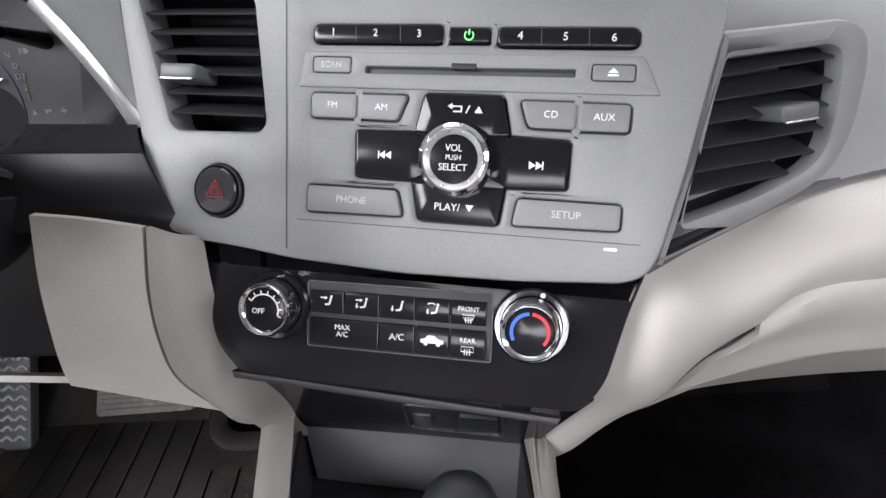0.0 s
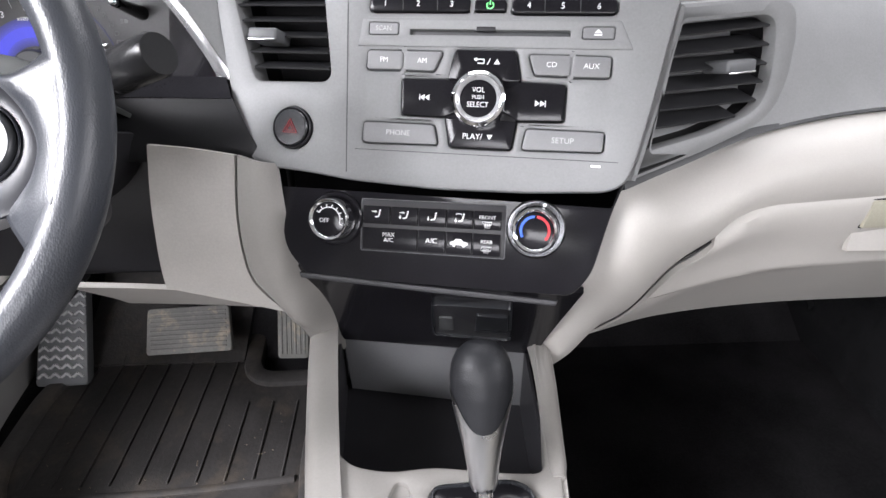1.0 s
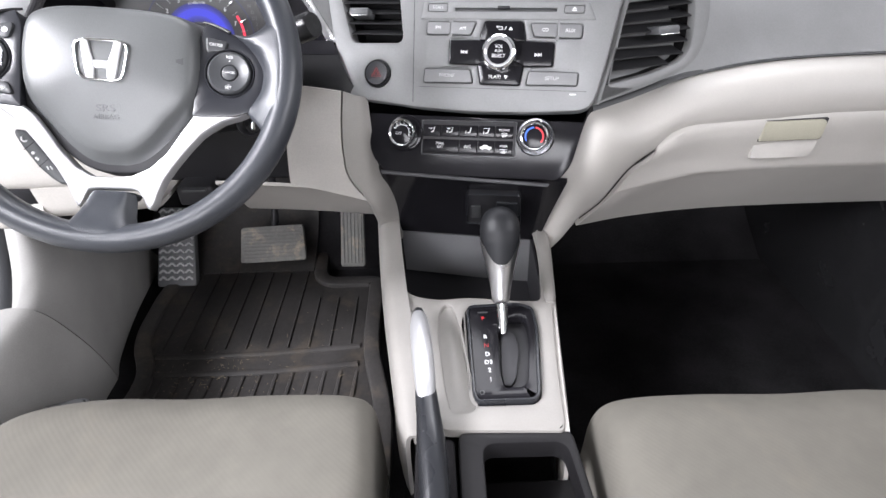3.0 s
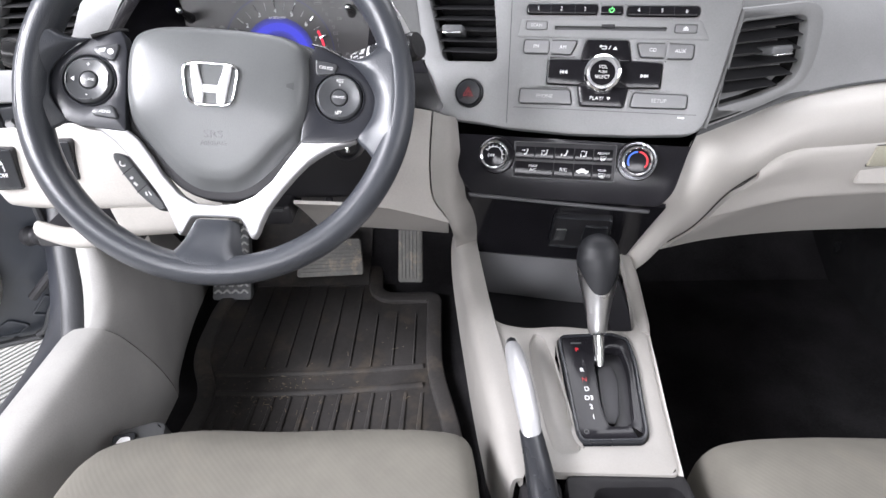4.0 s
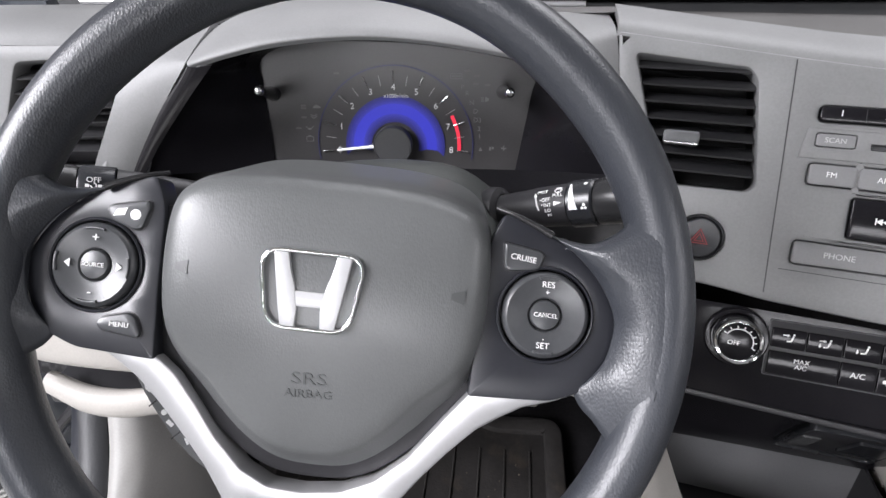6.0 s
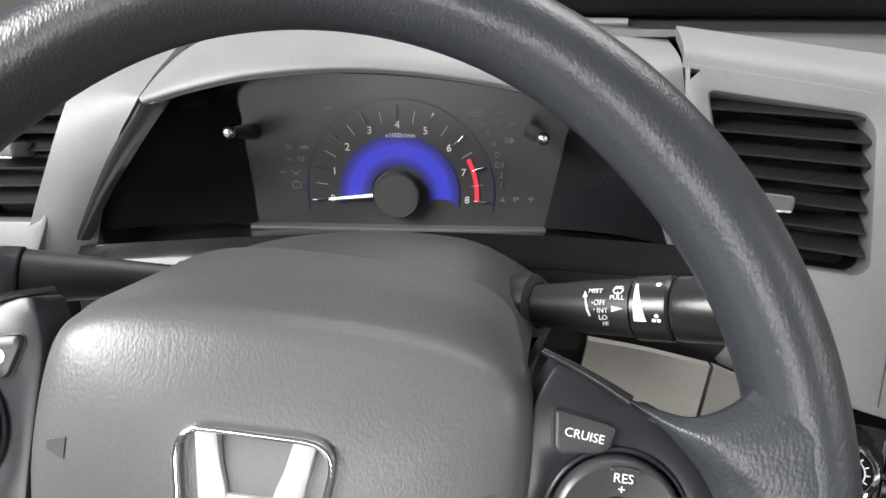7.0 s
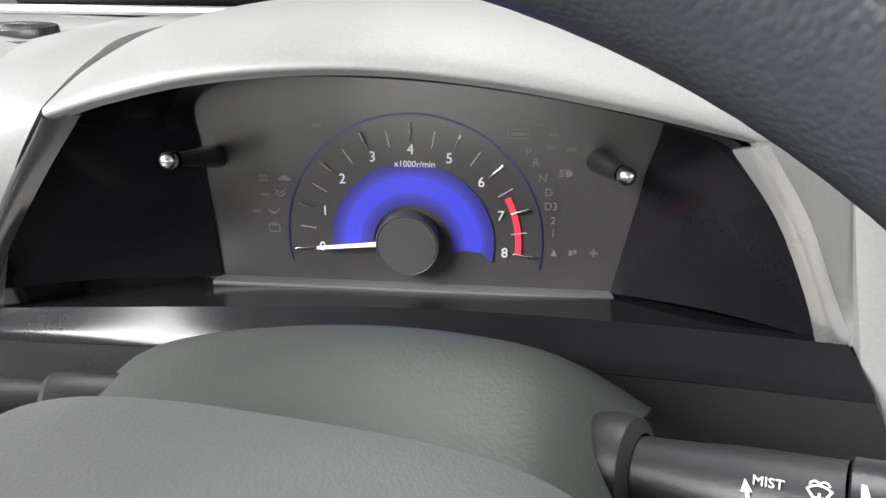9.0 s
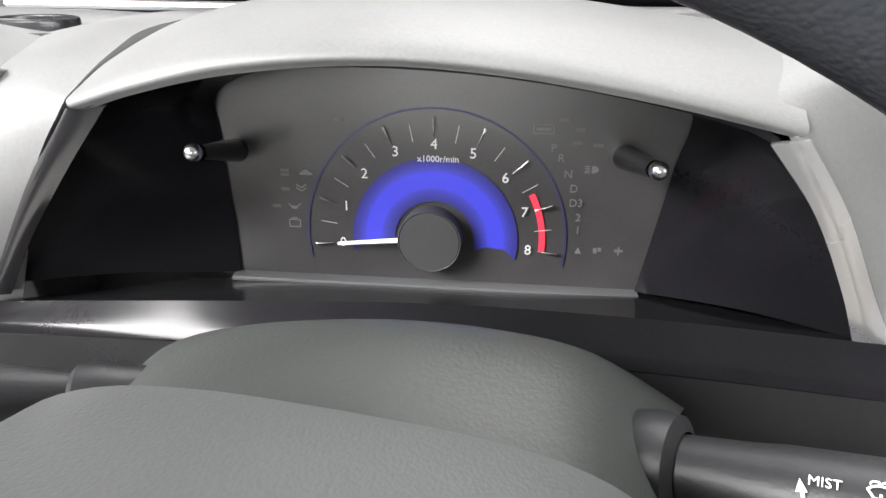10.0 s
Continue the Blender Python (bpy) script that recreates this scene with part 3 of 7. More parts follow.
dash_part("console_strip", loft(strip, 14, 34, -0.006), BEIGE_SHADED, "pale beige strip running down to the console")
dash_part("column_gap", box(-0.45, -0.235, 0.405, 0.42, 0.37, 0.50, 0.004), BLACK, "black panel behind the column")
lip = [[(x, y, z + up) for x, up in ((-0.368, 0.010), (-0.30, 0.006), (-0.23, 0.0), (-0.155, -0.008))] for y, z in ((0.372, 0.376), (0.380, 0.369), (0.400, 0.352), (0.450, 0.304), (0.485, 0.270), (0.51, 0.266))]
dash_part("knee_lip", loft(lip, 16, 20, -0.005), BEIGE_DULL)
lower = [
    [(-0.745, 0.350, 0.512), (-0.69, 0.335, 0.512), (-0.58, 0.330, 0.520), (-0.47, 0.335, 0.525)],
    [(-0.738, 0.338, 0.480), (-0.69, 0.324, 0.482), (-0.58, 0.316, 0.485), (-0.45, 0.320, 0.485)],
    [(-0.728, 0.330, 0.445), (-0.69, 0.318, 0.447), (-0.58, 0.311, 0.448), (-0.44, 0.315, 0.450)],
    [(-0.718, 0.328, 0.417), (-0.68, 0.318, 0.418), (-0.60, 0.312, 0.419), (-0.44, 0.316, 0.416)],
    [(-0.716, 0.345, 0.414), (-0.68, 0.338, 0.415), (-0.60, 0.333, 0.416), (-0.44, 0.330, 0.410)]]
dash_part("switch_panel", loft(lower, 22, 22, -0.006), BEIGE_DULL, "beige panel beside the steering column")
lower = [
    [(-0.582, 0.3122, 0.4145), (-0.52, 0.3135, 0.4150), (-0.44, 0.316, 0.416)],
    [(-0.580, 0.314, 0.392), (-0.52, 0.314, 0.394), (-0.44, 0.320, 0.396)],
    [(-0.578, 0.318, 0.374), (-0.52, 0.320, 0.376), (-0.44, 0.328, 0.380)],
    [(-0.576, 0.345, 0.362), (-0.52, 0.347, 0.364), (-0.44, 0.350, 0.368)],
    [(-0.576, 0.43, 0.360), (-0.52, 0.43, 0.362), (-0.44, 0.43, 0.366)]]
dash_part("switch_panel_foot", loft(lower, 12, 16, -0.006), BEIGE_DULL)
lip = [
    [(-0.700, 0.330, 0.376), (-0.66, 0.321, 0.371), (-0.62, 0.317, 0.373), (-0.576, 0.319, 0.380)],
    [(-0.700, 0.325, 0.380), (-0.66, 0.315, 0.375), (-0.62, 0.311, 0.377), (-0.576, 0.3125, 0.384)],
    [(-0.698, 0.321, 0.372), (-0.66, 0.310, 0.367), (-0.62, 0.306, 0.369), (-0.576, 0.311, 0.376)],
    [(-0.690, 0.332, 0.362), (-0.655, 0.322, 0.357), (-0.62, 0.318, 0.359), (-0.576, 0.321, 0.366)],
    [(-0.690, 0.40, 0.366), (-0.655, 0.40, 0.360), (-0.62, 0.40, 0.362), (-0.576, 0.40, 0.366)]]
dash_part("tray_lip", loft(lip, 16, 18, -0.006), BEIGE_DULL, "rounded beige lip of the coin tray")
dash_part("coin_tray", box(-0.71, -0.572, 0.324, 0.43, 0.345, 0.366, 0.004), BLACK, "black coin tray")
dash_part("tray_back", box(-0.72, -0.565, 0.395, 0.43, 0.36, 0.43, 0.004), BLACK)
dash_part("under_cover", box(-0.428, -0.376, 0.372, 0.44, 0.346, 0.376, 0.004), BLACK, "black cover under the column")
dash_part("cover_clip", box(-0.418, -0.384, 0.366, 0.374, 0.371, 0.375, 0.001), DARK)

SWITCH = panel_frame((-0.655, 0.3125, 0.467), (1, -0.05, 0), (-0.05, -0.99, 0.08))


def panel_switch(outline, label):
    t = thing("panel_switch", SWITCH, label, "switch", "switch panel buttons")
    part("collar", slab(rounded([(x * 1.0, y) for x, y in inset(outline, -0.0015)], 0.005), [rounded(outline, 0.0045)], 0.0038, 0.012, 0.0008), BLACK, t)
    part("rocker", slab(rounded(outline, 0.0042), (), 0.0060, 0.012, 0.0015), SATIN, t)
    return t


trac = panel_switch([(-0.064, 0.026), (-0.022, 0.027), (-0.025, -0.024), (-0.066, -0.026)], "black stability control switch with a white symbol in the beige panel")
lettering("legend", "OFF", 0.0075, WHITE, trac, -0.0425, -0.006, 0.0063)
part("car_symbol", strokes(bmesh.new(), [rounded([(-0.0470, 0.008), (-0.0375, 0.008), (-0.039, 0.014), (-0.0455, 0.014)], 0.0012)], 0.0062), WHITE, trac)
for s, x in ((1, -0.0462), (-1, -0.0392)):
    part("skid_symbol", strokes(bmesh.new(), [bar(x, -0.001, x + 0.0016, 0.0018, 0.0009), bar(x + 0.0016, 0.0018, x, 0.0044, 0.0009), bar(x, 0.0044, x + 0.0016, 0.0068, 0.0009)], 0.0062), WHITE, trac)
panel_switch([(0.008, 0.036), (0.054, 0.038), (0.051, -0.011), (0.006, -0.013)], "blank black switch cover in the beige panel")

# dark panel under the dials and the left-hand pillar between dials and side vent
under = [
    [(-0.62, 0.425, 0.530), (-0.51, 0.42, 0.546), (-0.38, 0.42, 0.559), (-0.28, 0.42, 0.562), (-0.186, 0.42, 0.560)],
    [(-0.62, 0.415, 0.522), (-0.51, 0.408, 0.537), (-0.38, 0.405, 0.549), (-0.28, 0.405, 0.552), (-0.180, 0.405, 0.550)],
    [(-0.62, 0.410, 0.505), (-0.51, 0.400, 0.515), (-0.38, 0.398, 0.525), (-0.28, 0.395, 0.528), (-0.168, 0.392, 0.527)],
    [(-0.62, 0.400, 0.48), (-0.51, 0.392, 0.485), (-0.38, 0.390, 0.49), (-0.28, 0.388, 0.50), (-0.150, 0.380, 0.497)]]
dash_part("lower_binnacle", loft(under[1:], 24, 16, -0.005), UNDER, "dark grey panel under the dials")
dash_part("binnacle_lip", loft([under[0], [(x, y - 0.0015, z) for x, y, z in under[1]], [(x, y - 0.0005, z - 0.0015) for x, y, z in under[1]]], 24, 8, -0.004), GLOSS, "smooth lip under the dials")
shoulder = [
    [(-0.665, 0.405, 0.515), (-0.640, 0.412, 0.516), (-0.618, 0.428, 0.520)], [(-0.650, 0.408, 0.545), (-0.628, 0.416, 0.546), (-0.604, 0.430, 0.548)],
    [(-0.620, 0.427, 0.605), (-0.596, 0.429, 0.606), (-0.574, 0.432, 0.607)], [(-0.609, 0.444, 0.634), (-0.577, 0.440, 0.638), (-0.550, 0.438, 0.640)],
    [(-0.607, 0.462, 0.648), (-0.574, 0.458, 0.652), (-0.546, 0.447, 0.648)], [(-0.611, 0.492, 0.655), (-0.579, 0.490, 0.660), (-0.546, 0.480, 0.658)],
    [(-0.626, 0.54, 0.657), (-0.592, 0.54, 0.661), (-0.553, 0.53, 0.661)], [(-0.66, 0.66, 0.645), (-0.62, 0.66, 0.648), (-0.57, 0.66, 0.648)]]
dash_part("left_shoulder", loft(shoulder, 16, 36, -0.006), GREY, "grey shoulder between the dials and the side vent")
crown = [
    [(-0.543, 0.440, 0.638), (-0.510, 0.440, 0.648), (-0.461, 0.440, 0.658), (-0.400, 0.440, 0.663), (-0.343, 0.440, 0.660), (-0.285, 0.440, 0.651), (-0.2345, 0.4385, 0.6405)],
    [(-0.545, 0.438, 0.643), (-0.510, 0.438, 0.653), (-0.461, 0.438, 0.6635), (-0.400, 0.438, 0.668), (-0.343, 0.438, 0.665), (-0.285, 0.438, 0.656), (-0.2315, 0.4365, 0.6440)],
    [(-0.548, 0.446, 0.646), (-0.513, 0.448, 0.659), (-0.464, 0.450, 0.670), (-0.402, 0.450, 0.6745), (-0.343, 0.450, 0.6715), (-0.282, 0.449, 0.661), (-0.230, 0.450, 0.651)],
    [(-0.552, 0.475, 0.652), (-0.520, 0.480, 0.665), (-0.470, 0.485, 0.677), (-0.405, 0.486, 0.682), (-0.343, 0.486, 0.679), (-0.276, 0.484, 0.669), (-0.216, 0.482, 0.658)],
    [(-0.560, 0.53, 0.653), (-0.530, 0.535, 0.665), (-0.48, 0.54, 0.675), (-0.415, 0.54, 0.680), (-0.343, 0.54, 0.677), (-0.268, 0.54, 0.667), (-0.20, 0.53, 0.658)],
    [(-0.60, 0.67, 0.636), (-0.56, 0.67, 0.642), (-0.50, 0.67, 0.648), (-0.42, 0.67, 0.650), (-0.33, 0.67, 0.648), (-0.24, 0.67, 0.644), (-0.16, 0.67, 0.640)]]
dash_part("dial_hood", loft(crown, 44, 34, -0.004), GREY, "grey arched hood over the dials")
side_top = [[(-0.85, 0.438, 0.652), (-0.72, 0.448, 0.655), (-0.645, 0.456, 0.652), (-0.604, 0.464, 0.6475)], [(-0.85, 0.47, 0.668), (-0.72, 0.475, 0.668), (-0.645, 0.480, 0.660), (-0.606, 0.484, 0.6530)], [(-0.85, 0.56, 0.665), (-0.72, 0.56, 0.665), (-0.66, 0.56, 0.660), (-0.622, 0.56, 0.6560)], [(-0.85, 0.68, 0.645), (-0.75, 0.68, 0.645), (-0.70, 0.68, 0.644), (-0.65, 0.68, 0.642)]]
dash_part("side_top", loft(side_top, 18, 18, -0.006), GREY)
# small round demister outlet in the corner
demist = thing("demister_outlet", Matrix.Translation((-0.640, 0.535, 0.6605)), "small oval demister outlet on the dash corner", "air outlet")
part("bezel", slab(ring(0.030, 32, 0, 0, 0.013), [ring(0.025, 32, 0, 0, 0.009)], 0.003, 0.006, 0.001), SATIN, demist)
part("grille", slab(ring(0.0252, 32, 0, 0, 0.0092), (), 0.0, 0.003, 0), BLACK, demist)
leftface = slab(rounded([(-0.20, 0.058), (0.044, 0.056), (0.041, 0.048), (0.003, -0.052), (-0.012, -0.085), (-0.20, -0.085)], 0.003), [rounded([(-0.063, 0.043), (0.036, 0.047), (0.0, -0.047), (-0.090, -0.045)], 0.006)], 0, 0.02, 0.002, VENT_L)
dash_part("side_vent_surround", leftface, GREY)

dash_part("binnacle_end", box(-0.70, -0.618, 0.445, 0.50, 0.48, 0.60, 0.004), BLACK)
# inside of the binnacle
outer = [(-0.622, 0.430, 0.540), (-0.598, 0.430, 0.575), (-0.569, 0.432, 0.610), (-0.545, 0.438, 0.637), (-0.504, 0.441, 0.650), (-0.461, 0.441, 0.658), (-0.406, 0.441, 0.662), (-0.343, 0.441, 0.659), (-0.280, 0.441, 0.649), (-0.2415, 0.439, 0.6375), (-0.2215, 0.433, 0.614), (-0.2032, 0.431, 0.582), (-0.186, 0.428, 0.556)]
inner = [tuple(CLUSTER @ Vector((x, y, 0.002))) for x, y in ((-0.119, -0.027), (-0.119, 0.0), (-0.120, 0.025), (-0.121, 0.055), (-0.120, 0.080), (-0.085, 0.094), (-0.03, 0.098), (0.03, 0.098), (0.085, 0.093), (0.132, 0.078), (0.129, 0.045), (0.123, 0.008), (0.117, -0.027))]
mid = [tuple(Vector(a).lerp(Vector(b), 0.5) + Vector((0, 0.0, 0.003))) for a, b in zip(outer, inner)]
dash_part("binnacle_wall", loft([outer, mid, inner], 48, 10, 0.003), GLOSS, "black satin wall round the dials")
ledge = [[(-0.624, 0.424, 0.530), (-0.51, 0.419, 0.547), (-0.38, 0.419, 0.560), (-0.28, 0.419, 0.563), (-0.184, 0.419, 0.561)],
         [(-0.615, 0.432, 0.529), (-0.51, 0.430, 0.543), (-0.38, 0.432, 0.552), (-0.28, 0.432, 0.554), (-0.188, 0.430, 0.556)],
         [(-0.53, 0.475, 0.523), (-0.46, 0.485, 0.522), (-0.39, 0.488, 0.522), (-0.33, 0.492, 0.522), (-0.255, 0.500, 0.522)]]
dash_part("binnacle_ledge", loft(ledge, 24, 10, -0.003), PIANO, "black satin ledge below the dials")
trim = bmesh.new()
loft([[(-0.2425, 0.438, 0.6375), (-0.2375, 0.4345, 0.6400), (-0.2310, 0.434, 0.6415)], [(-0.2225, 0.431, 0.613), (-0.2170, 0.429, 0.6135), (-0.211, 0.430, 0.614)], [(-0.2040, 0.428, 0.580), (-0.198, 0.426, 0.580), (-0.193, 0.427, 0.581)], [(-0.194, 0.425, 0.557), (-0.187, 0.423, 0.557), (-0.179, 0.424, 0.557)]], 6, 12, 0.002, bm=trim)
dash_part("polished_trim", trim, TRIM_SILVER)
cheek = [
    [(-0.258, 0.545, 0.664), (-0.225, 0.535, 0.665), (-0.196, 0.522, 0.6655)], [(-0.244, 0.470, 0.657), (-0.220, 0.474, 0.662), (-0.196, 0.478, 0.664)],
    [(-0.238, 0.440, 0.6465), (-0.217, 0.452, 0.651), (-0.1935, 0.463, 0.648)], [(-0.2125, 0.4305, 0.614), (-0.203, 0.437, 0.614), (-0.1895, 0.4445, 0.612)],
    [(-0.1945, 0.4275, 0.581), (-0.1885, 0.4285, 0.581), (-0.1830, 0.4300, 0.581)], [(-0.1805, 0.4245, 0.556), (-0.1800, 0.4200, 0.555), (-0.1795, 0.4150, 0.554)],
    [(-0.176, 0.4130, 0.533), (-0.1765, 0.4060, 0.533), (-0.1770, 0.4000, 0.533)], [(-0.172, 0.398, 0.505), (-0.1725, 0.392, 0.505), (-0.173, 0.387, 0.505)]]
dash_part("right_shoulder", loft(cheek, 14, 36, 0.004), GREY, "grey shoulder between the dials and the centre panel")
trim = bmesh.new()
loft([[(-0.546, 0.440, 0.640), (-0.538, 0.434, 0.642), (-0.522, 0.436, 0.644)], [(-0.572, 0.434, 0.610), (-0.564, 0.429, 0.610), (-0.553, 0.431, 0.611)], [(-0.600, 0.431, 0.575), (-0.594, 0.426, 0.574), (-0.586, 0.428, 0.574)], [(-0.624, 0.427, 0.541), (-0.618, 0.422, 0.540), (-0.610, 0.424, 0.540)]], 6, 12, -0.002, bm=trim)
dash_part("dark_trim", trim, PIANO)

# upper display tier at the foot of the windscreen
tier = thing("upper_display", pose(-0.4, 0.68, 0.646), "dark glossy display tier at the foot of the windscreen", "car display")
part("screen", box(-0.38, 0.62, 0.0, 0.16, 0.002, 0.09, 0.01), GLOSS, tier)
part("lower_trim", tube([(-0.40, -0.003, 0.004), (0.0, -0.004, 0.0), (0.20, -0.004, -0.001)], 0.004, 8), SILVER, tier)


# ---- air vents ----
def vent(name, m, opening, slats, tab, label, depth=0.05):
    """An air vent: dark duct, louvres across the opening, and a sliding tab with a bright lip."""
    t = thing(name, m, label, "air vent", "dashboard air vents")
    duct = bmesh.new()
    big = inset(opening, -0.0015)
    loops = [[duct.verts.new((x, y, z)) for x, y in pts] for pts, z in ((big, -0.006), (inset(opening, 0.002), -depth))]
    n = len(big)
    for i in range(n):
        duct.faces.new((loops[0][i], loops[0][(i + 1) % n], loops[1][(i + 1) % n], loops[1][i]))
    duct.faces.new(loops[1])
    part("duct", duct, CUP, t)
    for x0, x1, y0, y1 in slats:
        bm = bmesh.new()
        rows = []
        for k in range(2):
            x, y = (x0, y0) if k == 0 else (x1, y1)
            rows.append([bm.verts.new(p) for p in ((x, y, -0.004), (x, y + 0.0012, -0.003), (x, y + 0.0022, -0.0045), (x, y + 0.0105, -0.024), (x, y + 0.0085, -0.024))])
        for i in range(5):
            bm.faces.new((rows[0][i], rows[0][(i + 1) % 5], rows[1][(i + 1) % 5], rows[1][i]))
        bm.faces.new(rows[0]), bm.faces.new(rows[1])
        part("louvre", bm, LOUVRE, t)
    x, y, w, turn = tab
    at = Matrix.Translation((x, y, 0)) @ Matrix.Rotation(turn, 4, "Z")
    handle = part("tab", box(-w / 2, w / 2, -0.0042, 0.0055, -0.015, 0.011, 0.0024, at), TAB, t)
    part("tab_lip", box(-w / 2 + 0.001, w / 2 - 0.001, -0.0050, -0.0034, 0.0085, 0.0118, 0.0006, at), POLISHED, handle, "bright tab lip")
    return t


lv_open = rounded(mm(LVENT), 0.004)
lv_rows = []
for k in range(7):
    y = 0.0215 + k * 0.0128
    f = (y - 0.014) / 0.086
    lv_rows.append((-0.195 - 0.031 * f, -0.129 - 0.011 * f, y, y))
vent("air_vent", RADIO, lv_open, lv_rows, (-0.184, 0.046, 0.026, 0.0), "black louvred air vent in the grey centre panel, tab centred")

RV = [(0, 0), (89, 2), (100, -3), (102, -20), (100, -46), (95, -64), (80, -74), (35, -84), (-27, -90), (-16, -46)]
rv_open = rounded([(x / 1000, y / 1000) for x, y in RV], [0.003, 0.008, 0.008, 0.01, 0.01, 0.01, 0.01, 0.01, 0.002, 0.0])
RV_OUT = [(-4, 15), (102, 17), (124, 9), (129, -12), (124, -50), (109, -76), (83, -88), (30, -100), (-48, -113), (-22, -50)]
surround = slab(rounded([(x / 1000, y / 1000) for x, y in RV_OUT], [0.002, 0.015, 0.015, 0.02, 0.02, 0.02, 0.02, 0.02, 0.002, 0.0]), [rv_open], 0.002, 0.012, 0.004, VENT_R)
dash_part("vent_surround", surround, GREY, "grey bezel round the passenger air vent")
rows = [(-0.001, 0.0995, -0.0092, -0.0065), (-0.004, 0.1010, -0.0228, -0.0215), (-0.008, 0.1000, -0.0355, -0.0365), (-0.011, 0.0975, -0.0495, -0.051), (-0.016, 0.0910, -0.063, -0.0655), (-0.022, 0.0680, -0.076, -0.0765)]
vent("air_vent", VENT_R, rv_open, rows, (0.054, -0.035, 0.032, 0.0), "black louvred air vent in a smooth grey bezel")
rows = []
for k in range(6):
    y = -0.034 + k * 0.0125
    f = (y + 0.045) / 0.083
    rows.append((-0.090 + 0.027 * f, -0.001 + 0.035 * f, y, y))
vent("air_vent", VENT_L, rounded([(-0.063, 0.043), (0.036, 0.047), (0.0, -0.047), (-0.090, -0.045)], 0.006), rows, (-0.018, 0.004, 0.03, 0.0), "black louvred side air vent behind the steering wheel")


# ---- radio ----
radio = thing("car_radio", RADIO, "grey car radio with black arrow keys and a chrome knob", "car radio")
part("backing", slab(mm(rect(-108, -45, 110, 90)), (), -0.006, 0.02, 0), BLACK, radio)
for key, poly in BUTTONS.items():
    black = key in ("strip_a", "strip_b", "power_button")
    name = "preset_strip" if key.startswith("strip") else key
    part(name, slab(mm(poly), (), 0.0016 if not black else 0.0022, 0.009, 0.0009), GLOSS if black else GREY_BTN, radio, "glossy black preset strip" if name == "preset_strip" else "")
for x, y in ((-42, 73), (-72, 73), (47, 72), (75, 72)):
    part("key_split", strokes(bmesh.new(), [mm(bar(x, y, x - 0.6, y + 9.6, 0.5))], 0.00245), DARK, radio)
for txt, x, y in (("1", -88, 78.5), ("2", -59, 78.2), ("3", -30, 77.8), ("4", 34, 76.8), ("5", 61, 76.4), ("6", 89, 76)):
    lettering("numeral", txt, 0.0062, WHITE, radio, x * K / 1000, y * K / 1000, 0.0024)
sym = bmesh.new()
strokes(sym, [mm(arc_band(2.4, 3.1, 130, 410, 20, 2.2, 77.0)), mm(bar(2.2, 77.4, 2.2, 80.8, 0.8))], 0.0024)
part("power_symbol", sym, GREEN_GLOW, radio, "green lit power symbol")
for txt, x, y, s in (("SCAN", -88.5, 58, 5.2), ("FM", -86.5, 32, 5.6), ("AM", -52.5, 31.6, 5.6), ("CD", 56, 30.6, 5.6), ("AUX", 87.5, 30, 5.6), ("PHONE", -70, -29.6, 6.0), ("SETUP", 70, -29.6, 6.0)):
    lettering("legend", txt, s / 1000, GREY_PRINT if txt in ("PHONE", "SCAN", "SETUP") else WHITE, radio, x * K / 1000, y * K / 1000, 0.0018)
sym = bmesh.new()
strokes(sym, [mm([(87.2, 56), (93.4, 56), (90.3, 59)]), mm(rect(87.2, 54, 93.4, 55.2))], 0.0018)
part("eject_symbol", sym, WHITE, radio)
part("slot_door", slab(mm(inset(SLOT, 0.2)), (), -0.003, 0.003, 0.0004), DARK, radio)
part("slot_notch", slab(mm(rounded(rect(-8, 56.6, 8, 60.2), 0.8)), (), 0.0016, 0.004, 0.0004), BLACK, radio)
cross = {"up_key": [(-23.5, 41), (26, 41), (32, 16.4), (17, 16), (-14, 16), (-29, 16.6)], "previous_key": [(-69, 16), (-29.8, 16.6), (-17, 10), (-17, -9), (-29.9, -14.2), (-68, -13.6)],
         "next_key": [(32.8, 16.2), (68.8, 15), (68.8, -14), (32, -15.2), (20, -9), (20, 10)], "play_key": [(-29, -14.8), (-14, -15), (17, -15.4), (31, -15.8), (28, -39), (-23.4, -39.2)]}
part("key_bed", slab(mm(inset(CROSS, 1.5)), (), 0.0006, 0.008, 0.0006), GLOSS, radio)
for name, poly in cross.items():
    part(name, slab(rounded(mm(poly), 0.0018), (), 0.0024, 0.007, 0.0009), GLOSS, radio, "glossy black key")
for s, cx, cy in ((-1, -47, 1.2), (1, 48.5, -0.6)):
    sym = bmesh.new()
    for dx in (-3.2, 1.0):
        strokes(sym, [mm([(cx + s * dx, cy - 2.5), (cx + s * (dx + 4.2), cy), (cx + s * dx, cy + 2.5)])], 0.0027)
    strokes(sym, [mm(rect(cx + s * 5.2 - 0.4, cy - 2.5, cx + s * 5.2 + 0.4, cy + 2.5))], 0.0027)
    part("skip_symbol", sym, WHITE, radio)
part("up_symbol", strokes(bmesh.new(), [mm([(9, 29.8), (14.2, 29.8), (11.6, 34)])], 0.0027), WHITE, radio)
part("down_symbol", strokes(bmesh.new(), [mm([(7.5, -27.6), (12.7, -27.6), (10.1, -31.8)])], 0.0027), WHITE, radio)
part("slash_symbol", strokes(bmesh.new(), [mm(bar(3.6, 29.5, 6, 34.4, 0.7))], 0.0027), WHITE, radio)
